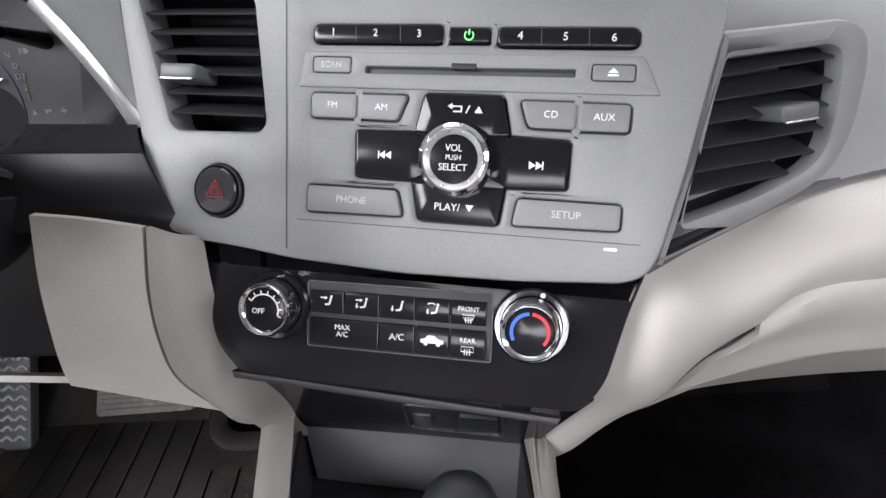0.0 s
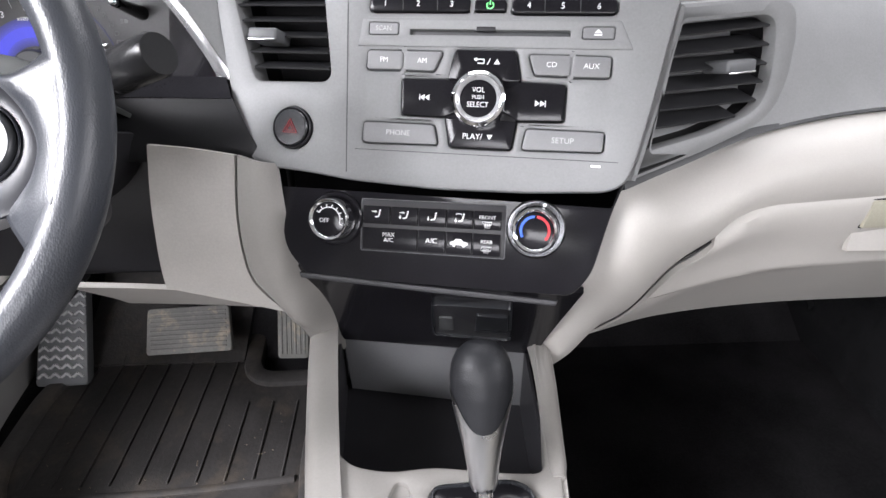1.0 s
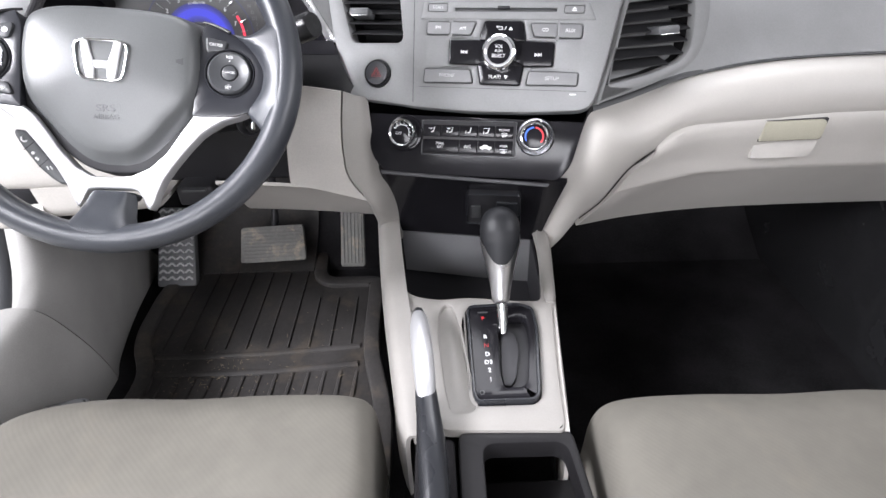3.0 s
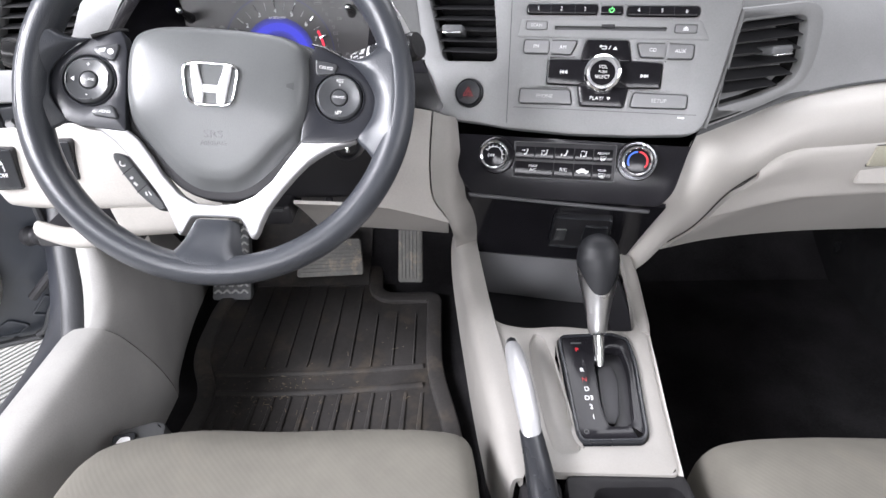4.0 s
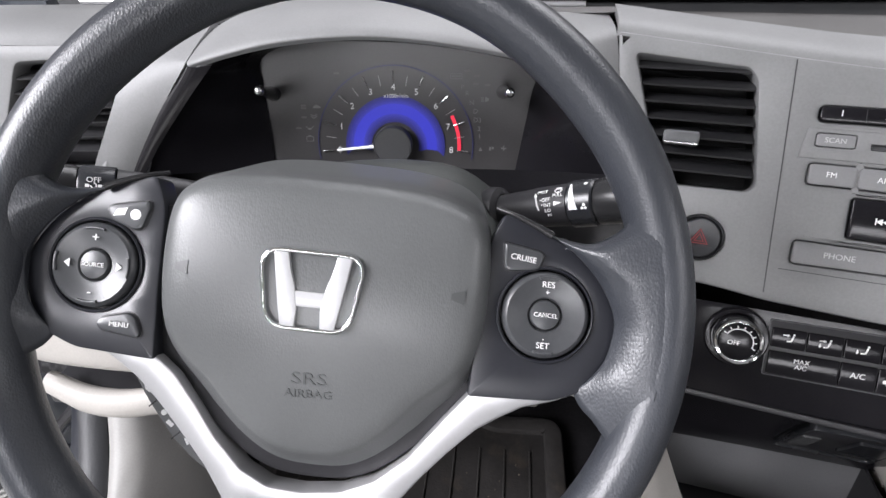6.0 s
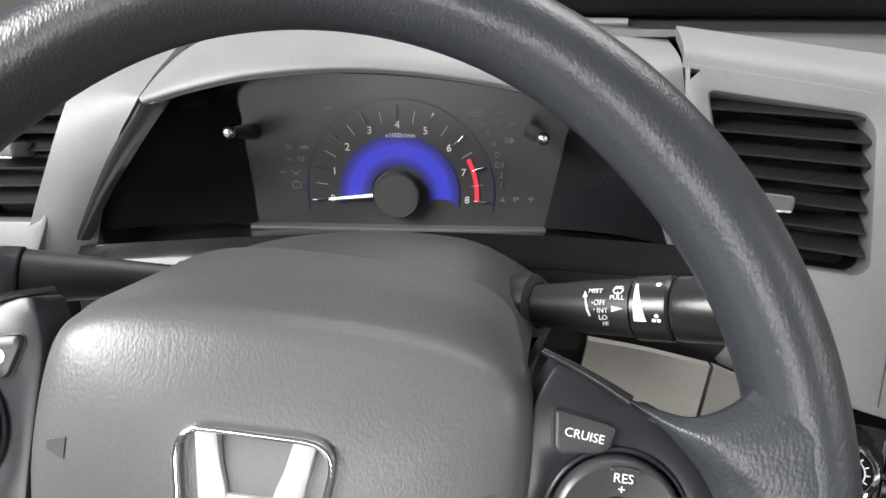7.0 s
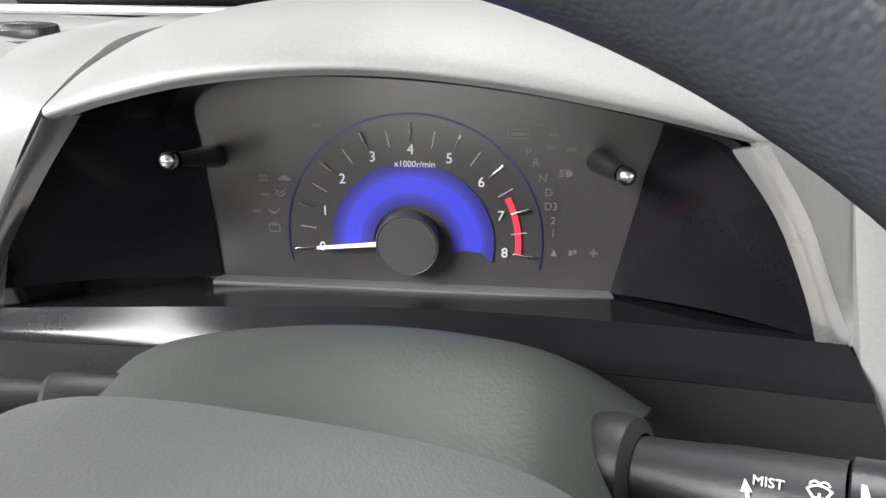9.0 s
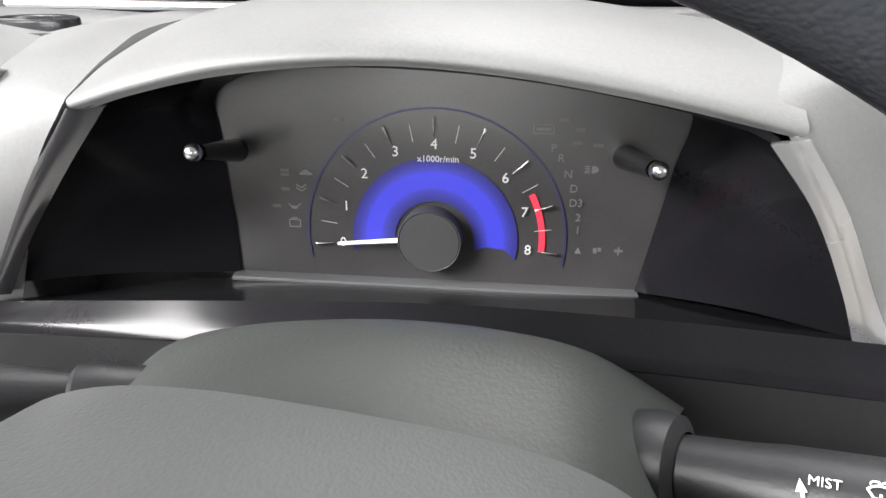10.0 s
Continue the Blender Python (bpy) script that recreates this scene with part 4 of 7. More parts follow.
part("return_symbol", strokes(bmesh.new(), [mm(bar(-6.5, 33.6, 1.0, 33.6, 0.9)), mm(bar(0.7, 33.6, 0.7, 30.4, 0.9)), mm(bar(1.0, 30.4, -4.5, 30.4, 0.9)), mm([(-8.2, 33.6), (-5.2, 35.4), (-5.2, 31.8)])], 0.0027), WHITE, radio)
lettering("legend", "PLAY/", 0.0062, WHITE, radio, -4.5 * K / 1000, -29.8 * K / 1000, 0.0027)
knob = part("volume_knob", lathe([(0.0216, 0.001), (0.0216, 0.009), (0.0205, 0.0135), (0.0185, 0.0150), (0.0172, 0.0145), (0.0150, 0.0105)], 48), CHROME, radio, "chrome-ringed volume knob")
part("knob_ring", lathe([(0.0176, 0.0142), (0.0172, 0.0151), (0.0150, 0.0135), (0.0138, 0.0118)], 48), SILVER, knob)
part("knob_face", lathe([(0.0146, 0.0110), (0.0140, 0.0125), (0.006, 0.0131), (0.0002, 0.0132)], 40), GLOSS, knob)
dots = bmesh.new()
for k in range(12):
    a = math.radians(k * 30 + 12)
    lathe([(0.0009, 0.0133), (0.0008, 0.0139), (0.0001, 0.014)], 8, Matrix.Translation((0.0163 * math.cos(a), 0.0163 * math.sin(a), 0.0005)), dots)
part("knob_mark", dots, CHROME, knob)
for txt, y, s in (("VOL", 6.2, 5.6), ("PUSH", 0.8, 4.2), ("SELECT", -4.8, 5.6)):
    lettering("legend", txt, s / 1000, WHITE, knob, 0, y / 1000, 0.01335, wide=0.92)
part("indicator", slab(mm(rounded(rect(94, -49.4, 102, -47.4), 0.8)), (), 0.0007, 0.002, 0.0002), WHITE, radio)

hazard = thing("hazard_switch", RADIO @ Matrix.Translation((-0.1585, -0.0275, 0)), "round black hazard switch with a red triangle", "switch")
part("collar", lathe([(0.0172, -0.004), (0.0172, 0.0015), (0.0165, 0.0022), (0.0155, 0.001), (0.0152, -0.004)], 40), BLACK, hazard)
cap = part("cap", lathe([(0.0150, -0.004), (0.0150, 0.003), (0.0140, 0.0042), (0.007, 0.0037), (0.0002, 0.0035)], 40), SATIN, hazard)
sym = bmesh.new()
for r, w in ((0.0078, 0.0012), (0.0042, 0.0010)):
    tri = [(r * math.cos(math.radians(a)), r * math.sin(math.radians(a)) - 0.0006) for a in (90, 210, 330)]
    plate(sym, tri, [inset(tri, w)], 0.0045, 0.0004, 0)
part("triangle", sym, RED_DIM, cap, "red warning triangle")


# ---- climate control ----
climate = thing("climate_panel", CLIMATE, "glossy black climate control panel with two chrome knobs", "climate control")
part("fascia", slab(rounded([(-0.146, 0.055), (0.150, 0.048), (0.140, 0.018), (0.1285, -0.030), (0.114, -0.0477), (-0.1124, -0.0475), (-0.134, -0.024), (-0.140, 0.02)], [0.002, 0.002, 0.01, 0.012, 0.008, 0.008, 0.012, 0.01]), (), 0, 0.02, 0.002), GLOSS, climate)
part("lower_edge", slab(rounded([(-0.120, -0.0440), (-0.009, -0.0482), (0.104, -0.0518), (0.102, -0.0563), (-0.009, -0.0530), (-0.118, -0.0490)], 0.001), (), 0.0012, 0.005, 0.0006), BLACK, climate, "black lower edge strip")
bed = rounded(rect(-0.0642, -0.0212, 0.0592, 0.0232), 0.002)
part("button_frame", slab(bed, [inset(bed, 0.0006)], 0.0012, 0.003, 0.0002), TAB, climate, "thin grey outline")
part("button_bed", slab(rounded(rect(-0.0636, -0.0205, 0.0586, 0.0225), 0.002), (), 0.0006, 0.003, 0.0004), BLACK, climate)
cols = [-0.0622, -0.0380, -0.0139, 0.0100, 0.0324, 0.0556]
keys = [(cols[i], cols[i + 1], 0.0022, 0.0172) for i in range(5)] + [(cols[0], cols[2], -0.0192, -0.0012), (cols[2], cols[3], -0.0192, -0.0012), (cols[3], cols[4], -0.0192, -0.0012), (cols[4], cols[5], -0.0192, -0.0012)]
for x0, x1, y0, y1 in keys:
    part("button", slab(rounded(rect(x0 + 0.0004, y0, x1 - 0.0004, y1), 0.0008), (), 0.0026, 0.004, 0.0006), GLOSS, climate)
seat_sym = bmesh.new()
for i, kind in enumerate(("face", "both", "feet", "screen")):
    cx, cy = (cols[i] + cols[i + 1]) / 2, 0.0100
    strokes(seat_sym, [bar(cx - 0.0012, cy - 0.0020, cx + 0.0018, cy - 0.0016, 0.0011), bar(cx + 0.0018, cy - 0.0018, cx + 0.0030, cy + 0.0026, 0.0011), ring(0.0008, 10, cx + 0.0032, cy + 0.0036)], 0.0028)
    if kind in ("face", "both"):
        strokes(seat_sym, [bar(cx - 0.0042, cy + 0.0026, cx - 0.0012, cy + 0.0026, 0.0008), [(cx - 0.0012, cy + 0.0038), (cx - 0.0012, cy + 0.0014), (cx + 0.0006, cy + 0.0026)]], 0.0028)
    if kind in ("feet", "both", "screen"):
        strokes(seat_sym, [bar(cx - 0.0034, cy + 0.0006, cx - 0.0034, cy - 0.0014, 0.0008), [(cx - 0.0046, cy - 0.0012), (cx - 0.0022, cy - 0.0012), (cx - 0.0034, cy - 0.0030)]], 0.0028)
    if kind == "screen":
        strokes(seat_sym, [arc_band(0.0034, 0.0041, 50, 130, 10, cx - 0.001, cy + 0.0006)], 0.0028)
cx, cy = (cols[3] + cols[4]) / 2, -0.0098
strokes(seat_sym, [rounded([(cx - 0.0075, cy - 0.0018), (cx + 0.0075, cy - 0.0018), (cx + 0.0075, cy + 0.0006), (cx + 0.0036, cy + 0.0012), (cx + 0.0018, cy + 0.0032), (cx - 0.0028, cy + 0.0032), (cx - 0.0046, cy + 0.0012), (cx - 0.0075, cy + 0.0006)], 0.0008), ring(0.0014, 12, cx - 0.004, cy - 0.0020), ring(0.0014, 12, cx + 0.0042, cy - 0.0020)], 0.0028)
for cx, cy, up in (((cols[4] + cols[5]) / 2, 0.0068, 1), ((cols[4] + cols[5]) / 2, -0.0135, 0)):
    w = 0.0040
    out = [(cx - w, cy + 0.0020), (cx + w, cy + 0.0020), (cx + w * (0.6 if up else 1), cy - 0.0016), (cx - w * (0.6 if up else 1), cy - 0.0016)]
    plate(seat_sym, out, [inset(out, 0.0005)], 0.0028, 0.0002, 0)
    strokes(seat_sym, [bar(cx + d, cy - 0.0034, cx + d, cy + 0.0006, 0.0005) for d in (-0.0016, 0, 0.0016)], 0.0030)
part("air_symbol", seat_sym, WHITE, climate)
for txt, x, y, s in (("FRONT", (cols[4] + cols[5]) / 2, 0.0122, 0.0042), ("REAR", (cols[4] + cols[5]) / 2, -0.0078, 0.0042), ("MAX", -0.0390, -0.0065, 0.0050), ("A/C", -0.0390, -0.0110, 0.0050), ("A/C", -0.0020, -0.0095, 0.0060)):
    lettering("legend", txt, s, WHITE, climate, x, y, 0.0028)
for side, cx in ((0, -0.086), (1, 0.083)):
    at = Matrix.Translation((cx, 0.005, 0))
    part("knob_base", lathe([(0.0235, -0.001), (0.0235, 0.003), (0.0222, 0.0045), (0.019, 0.004)], 48, at), GLOSS if side == 0 else SMOKED, climate)
    kb = part("knob", lathe([(0.0185, 0.002), (0.0175, 0.016), (0.0165, 0.0185)] + [(0.0158, 0.018)], 48, at), CHROME, climate, "chrome fan knob" if side == 0 else "chrome temperature knob")
    part("rim", lathe([(0.0176, 0.0158), (0.0176, 0.0195), (0.0166, 0.0210), (0.0150, 0.0200), (0.0136, 0.0180), (0.0136, 0.016)], 48, at), CHROME, kb)
    part("face", lathe([(0.0138, 0.0165), (0.0136, 0.0182), (0.008, 0.0192), (0.0002, 0.0196)], 40, at), GLOSS, kb)
    marks = bmesh.new()
    if side:
        strokes(marks, [arc_band(0.0098, 0.0118, 95, 210, 24)], 0.0192, at)
        part("cold_mark", marks, BLUE, kb, "blue cold scale")
        marks = bmesh.new()
        strokes(marks, [arc_band(0.0098, 0.0118, -40, 85, 24)], 0.0192, at)
        part("hot_mark", marks, RED, kb, "red hot scale")
        part("pointer", lathe([(0.0016, 0.004), (0.0014, 0.0062), (0.0001, 0.0064)], 12, at @ Matrix.Translation((0.006, 0.0196, 0))), WHITE, climate)
    else:
        strokes(marks, [arc_band(0.0096, 0.0104, -20, 150, 24)] + [bar(0.0105 * math.cos(radians(a)), 0.0105 * math.sin(radians(a)), 0.0125 * math.cos(radians(a)), 0.0125 * math.sin(radians(a)), 0.0008) for a in range(-20, 160, 24)], 0.0192, at)
        part("fan_scale", marks, WHITE, kb)
        lettering("legend", "OFF", 0.0050, WHITE, kb, cx - 0.0035, 0.004, 0.0199)

# ---- centre console ----
console = thing("centre_console", pose(0, 0.15, 0.0), "pale beige centre console with a dark open bin", "centre console")
CI = pose(0, -0.15, 0)


def con(name, bm, material, label=""):
    bm.transform(CI)
    return part(name, bm, material, console, label)


pocket = [[(-0.133, 0.348, 0.412), (-0.01, 0.322, 0.410), (0.116, 0.300, 0.408)], [(-0.124, 0.384, 0.340), (-0.01, 0.365, 0.338), (0.108, 0.345, 0.332)], [(-0.116, 0.414, 0.268), (-0.01, 0.400, 0.266), (0.102, 0.385, 0.262)]]
con("lower_fascia", loft(pocket, 12, 12, 0.006), GLOSS, "black fascia under the climate panel")
con("bin_back", loft([[(-0.112, 0.418, 0.264), (0.098, 0.390, 0.258)], [(-0.108, 0.414, 0.190), (0.098, 0.384, 0.178)]], 6, 4, 0.004), FLAP, "dark grey flap at the back of the bin")
con("bin_floor", loft([[(-0.118, 0.44, 0.185), (0.098, 0.42, 0.185)], [(-0.115, 0.33, 0.178), (0.095, 0.33, 0.178)], [(-0.11, 0.245, 0.20), (0.09, 0.245, 0.20)], [(-0.108, 0.236, 0.262), (0.088, 0.228, 0.262)]], 8, 14, 0.004), BLACK)
# top plate with the bin's mouth and the shift gate's opening
TOP = [(-0.152, 0.20), (-0.141, 0.10), (-0.127, 0.0), (-0.120, -0.05), (-0.1145, -0.098), (-0.109, -0.113), (-0.105, -0.112), (-0.108, -0.090), (-0.075, -0.105), (0.0525, -0.110), (0.056, -0.100), (0.060, -0.03), (0.0685, 0.06), (0.078, 0.14), (0.086, 0.23), (0.072, 0.245), (0.066, 0.15), (0.056, 0.084), (0.02, 0.086), (-0.005, 0.0895), (-0.039, 0.0945), (-0.080, 0.0905), (-0.112, 0.099), (-0.126, 0.114), (-0.133, 0.16), (-0.140, 0.25), (-0.156, 0.26)]
DIP = [(-0.079, 0.068), (-0.071, 0.082), (-0.062, 0.078), (-0.0555, 0.050), (-0.0445, -0.055), (-0.040, -0.082), (-0.068, -0.084), (-0.0735, -0.055), (-0.080, 0.02)]
GATE_OUT = rounded([(-0.0440, 0.0740), (0.0270, 0.0770), (0.0430, 0.0680), (0.0450, 0.0372), (0.0340, -0.0640), (0.0270, -0.0735), (-0.0395, -0.0740), (-0.0435, -0.0630)], [0.012, 0.010, 0.008, 0.02, 0.008, 0.006, 0.007, 0.006])
con("top_plate", slab(rounded(TOP, [0.02, 0.02, 0.02, 0.02, 0.02, 0.001, 0.001, 0.004, 0.01, 0.01, 0.01, 0.03, 0.03, 0.03, 0.004, 0.004, 0.02, 0.01, 0.02, 0.02, 0.02, 0.02, 0.015, 0.015, 0.02, 0.004, 0.004]), [inset(GATE_OUT, -0.001), rounded(DIP, 0.010, 6)], 0.0, 0.014, 0.003, GATE), BEIGE_SHADED, "pale beige top of the console")
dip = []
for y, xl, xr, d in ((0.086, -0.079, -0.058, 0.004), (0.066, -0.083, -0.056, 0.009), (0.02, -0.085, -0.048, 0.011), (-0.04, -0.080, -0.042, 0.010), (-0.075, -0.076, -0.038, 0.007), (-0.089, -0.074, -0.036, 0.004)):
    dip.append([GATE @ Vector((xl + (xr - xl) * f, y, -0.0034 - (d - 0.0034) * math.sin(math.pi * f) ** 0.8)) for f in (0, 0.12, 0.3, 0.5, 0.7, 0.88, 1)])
con("finger_dip", loft(dip, 20, 20, 0.003), BEIGE_SHADED, "shallow dip beside the brake lever")
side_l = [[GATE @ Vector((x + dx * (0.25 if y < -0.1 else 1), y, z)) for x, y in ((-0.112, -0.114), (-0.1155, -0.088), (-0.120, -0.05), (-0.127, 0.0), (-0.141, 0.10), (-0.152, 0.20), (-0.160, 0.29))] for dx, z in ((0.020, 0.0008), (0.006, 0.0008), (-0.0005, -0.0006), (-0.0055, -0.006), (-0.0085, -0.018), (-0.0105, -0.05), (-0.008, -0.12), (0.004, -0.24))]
con("left_side", loft(side_l, 26, 20, 0.005), BEIGE_SHADED)
side_r = [[(0.078, 0.035, 0.246), (0.082, 0.09, 0.252), (0.096, 0.24, 0.268), (0.112, 0.39, 0.276)], [(0.084, 0.035, 0.20), (0.090, 0.09, 0.21), (0.104, 0.24, 0.22), (0.120, 0.40, 0.24)], [(0.085, 0.035, 0.10), (0.092, 0.09, 0.10), (0.108, 0.24, 0.10), (0.122, 0.43, 0.10)]]
con("right_side", loft(side_r, 20, 12, -0.005), BEIGE_DULL)
for s, xs in ((-1, (-0.112, -0.118)), (1, (0.088, 0.096))):
    con("bin_wall", loft([[(xs[0], 0.235, 0.262), (xs[1], 0.43, 0.262)], [(xs[0], 0.235, 0.17), (xs[1], 0.44, 0.17)]], 6, 6, 0.003 * s), BLACK)
# slim rail that carries the top plate forward to the dashboard
pts = [(0.092, 0.22, 0.270), (0.097, 0.28, 0.274), (0.102, 0.34, 0.277), (0.103, 0.40, 0.278)]
con("rail", tube(spline(pts, 14), [0.006] + [0.0085 + 0.0003 * k for k in range(14)], 14, flat=0.8), BEIGE_SHADED)
con("rear_tray", slab(rounded([(-0.062, -0.106), (0.062, -0.106), (0.095, -0.42), (-0.06, -0.42)], 0.01), [rounded([(-0.036, -0.120), (0.053, -0.120), (0.074, -0.30), (-0.036, -0.30)], 0.014)], -0.004, 0.03, 0.003, GATE), CUP, "black cup holder tray behind the shift gate")
con("cup_well", box(-0.02, 0.11, -0.20, 0.035, 0.12, 0.16, 0.004), CUP)
con("brake_slot", slab(rounded([(-0.108, -0.108), (-0.066, -0.108), (-0.06, -0.42), (-0.115, -0.42)], 0.006), (), -0.012, 0.05, 0.003, GATE), CARPET)

outlet = thing("power_outlet", panel_frame((-0.01, 0.322, 0.410), (0.982, -0.189, -0.008), (-0.1672, -0.8465, -0.5055)), "black power outlet plate with a flap and a small socket", "power outlet")
OUTL = rounded([(-0.006, -0.036), (0.069, -0.030), (0.071, -0.118), (-0.011, -0.124)], 0.007)
part("plate_rim", slab(OUTL, [inset(OUTL, 0.0022)], 0.0085, 0.010, 0.0008), SATIN, outlet)
part("plate", slab(OUTL, (), 0.0060, 0.008, 0.001), BLACK, outlet)
part("flap", slab(rounded([(0.036, -0.052), (0.066, -0.050), (0.067, -0.096), (0.034, -0.098)], 0.003), (), 0.0095, 0.006, 0.0016), SATIN, outlet)
part("socket", slab(rounded([(-0.001, -0.070), (0.013, -0.068), (0.012, -0.102), (-0.003, -0.104)], 0.002), (), 0.0080, 0.005, 0.001), DARK, outlet)

# ---- shift gate and lever ----
shifter = thing("gear_shifter", GATE, "automatic gear shifter with a black gate and silver lever", "gear shifter")
hole = rounded([(-0.0058, 0.0365), (0.0111, 0.0515), (0.0298, 0.0529), (0.0326, 0.0223), (0.0217, -0.0479), (0.0131, -0.0548), (-0.0066, -0.0550), (-0.0097, -0.0292)], [0.010, 0.006, 0.008, 0.02, 0.008, 0.005, 0.005, 0.02])
gate = part("gate_plate", slab(inset(GATE_OUT, 0.0034), [hole], 0.0040, 0.012, 0.0012), GLOSS, shifter, "glossy black gate plate")
part("gate_rim", slab(GATE_OUT, [inset(GATE_OUT, 0.0040)], 0.0058, 0.014, 0.0016), SATIN, gate, "raised glossy black rim")
part("gate_well", slab(inset(hole, -0.002), (), -0.010, 0.004, 0), BLACK, gate)
part("gate_slider", slab(rounded([(-0.0008, 0.0395), (0.016, 0.0315), (0.0195, 0.011), (0.0104, -0.036), (0.0022, -0.0479), (-0.0061, -0.0461), (-0.0072, -0.0231)], [0.005, 0.005, 0.01, 0.008, 0.003, 0.003, 0.01]), (), -0.004, 0.004, 0.0016), BLACK, gate, "black slider plate")
for txt, y, mat in (("P", 0.0507, RED), ("R", 0.0203, WHITE), ("N", 0.0066, RED_DIM), ("D", -0.0066, WHITE), ("D3", -0.0186, WHITE), ("2", -0.0304, WHITE), ("1", -0.0434, WHITE)):
    lettering("letter", txt, 0.0082, mat, gate, -0.0235 + 0.0025 * (0.0507 - y) / 0.1, y, 0.0042)
part("screw", lathe([(0.0030, 0.003), (0.0030, 0.0046), (0.0020, 0.0046), (0.0016, 0.0040), (0.0002, 0.0040)], 20, Matrix.Translation((-0.0325, -0.0612, 0))), DARK, gate)
part("lock_slot", slab(rounded(rect(-0.0295, 0.0602, -0.0165, 0.0626), 0.001), (), 0.0043, 0.002, 0.0002), DARK, gate)
part("lever", tube([Vector((0.001, 0.034, -0.004)), Vector((0.001, 0.044, 0.010)), Vector((0.0, 0.058, 0.028)), Vector((0.0, 0.066, 0.040))], [0.0068, 0.0068, 0.0072, 0.0072], 18), CHROME, shifter, "chrome lever shaft")
# the knob: one outline along a leaning axis, a silver shell below and a dark grip above
KNOB = Matrix.Translation((-0.001, 0.056, 0.027)) @ Matrix.Rotation(radians(-36), 4, "X")


def knob_radius(l):
    pts = [(0, 0.0095), (0.003, 0.0118), (0.02, 0.0140), (0.04, 0.0178), (0.06, 0.0228), (0.078, 0.0268), (0.092, 0.0280), (0.104, 0.0262), (0.113, 0.0212), (0.119, 0.0130), (0.1215, 0.004)]
    for (a, ra), (b, rb) in zip(pts, pts[1:]):
        if l <= b:
            f = (l - a) / (b - a)
            return 0.93 * (ra + (rb - ra) * f)
    return 0.002


shell, grip = bmesh.new(), bmesh.new()
for bm, lo, hi, scale, n in ((shell, 0.0, None, 1.0, 16), (grip, 0.024, 0.1215, 0.965, 36)):
    rows = []
    for i in range(n + 1):
        row = []
        for k in range(40):
            a = 2 * math.pi * k / 40
            end = hi or 0.050 + 0.036 * abs(math.cos(a)) ** 3.2
            l = lo + (end - lo) * i / n
            r = knob_radius(l) * scale
            row.append(bm.verts.new(KNOB @ Vector((r * math.cos(a), 0.88 * r * math.sin(a), l))))
        rows.append(row)
    for ra, rb in zip(rows, rows[1:]):
        for k in range(40):
            bm.faces.new((ra[k], ra[(k + 1) % 40], rb[(k + 1) % 40], rb[k]))
    bm.faces.new(rows[0])
    if hi:
        bm.faces.new(rows[-1])
part("silver_neck", shell, KNOB_SILVER, shifter, "silver shell of the shift knob", smooth=60)
part("grip", grip, KNOB_SKIN, shifter, "black grained shift knob", smooth=60)

# ---- parking brake ----
brake = thing("parking_brake", GATE @ Matrix.Translation((-0.10, -0.02, 0)), "parking brake lever with a silver grip beside the shifter", "parking brake")
part("sleeve", tube(spline([(0.004, -0.052, 0.026), (0.009, -0.107, 0.020), (0.013, -0.18, 0.008), (0.018, -0.32, -0.02)], 12), [0.0118, 0.0125, 0.013, 0.0138] + [0.0150] * 9, 20, flat=0.9), SATIN, brake, "black sleeve of the brake lever")
gl = spline([(-0.0045, 0.062, 0.024), (-0.0030, 0.0375, 0.030), (0.0, 0.0, 0.033), (0.0035, -0.042, 0.032), (0.0045, -0.066, 0.028)], 20)
part("grip", tube(gl, [0.0062 + 0.0062 * math.sin(math.pi * min(1, 0.04 + 0.90 * k / 20)) ** 0.55 for k in range(21)], 24, flat=0.85), GRIP_SILVER, brake, "satin silver grip")
part("release_button", tube([(-0.0045, 0.060, 0.0242), (-0.005, 0.070, 0.022), (-0.005, 0.0725, 0.0215)], [0.0064, 0.0062, 0.0045], 16), SATIN, brake)

# ---- steering wheel ----
wheel = thing("steering_wheel", WHEEL, "dark grained steering wheel with a satin silver lower spoke", "steering wheel")
RC, RW, RD = 0.1648, 0.0148, 0.0168  # the rim's radius, half width and half depth


def dished(bm):
    """Leans the lower half of the hub away from the driver."""
    for v in bm.verts:
        y = v.co.y
        v.co.z += 0.2 * (y + 0.01) if y < -0.03 else (-0.1 * (y - 0.01) ** 2 / 0.04 if y < 0.01 else 0.0)
    return bm


rim = bmesh.new()
nr, ns = 150, 28
loops = []
for i in range(nr):
    a = 2 * math.pi * i / nr
    # a thumb swell on both upper quarters, a slimmer inside below
    swell = max(math.exp(-((math.degrees(a) - q) / 16) ** 2) for q in (46, 134))
    inner = 0.0134 + 0.0022 * swell - 0.0014 * max(0, -math.sin(a))
    c, d = Vector((RC * math.cos(a), RC * math.sin(a), 0)), Vector((math.cos(a), math.sin(a), 0))
    row = []
    for k in range(ns):
        q = 2 * math.pi * k / ns
        w = RW if math.cos(q) > 0 else inner
        row.append(rim.verts.new(c + d * w * math.cos(q) + Vector((0, 0, RD * math.sin(q)))))
    loops.append(row)
for i in range(nr):
    for k in range(ns):
        rim.faces.new((loops[i][k], loops[(i + 1) % nr][k], loops[(i + 1) % nr][(k + 1) % ns], loops[i][(k + 1) % ns]))
part("rim", rim, RIM, wheel, "dark blue-grey grained rim")

XC = -0.0045  # middle of the spokes
half = [(0.0, 0.0590), (0.03, 0.0585), (0.055, 0.056), (0.072, 0.050), (0.0800, 0.040), (0.0830, 0.02), (0.0825, -0.01), (0.0785, -0.034), (0.062, -0.056), (0.042, -0.079), (0.022, -0.0925), (0.0, -0.0955)]


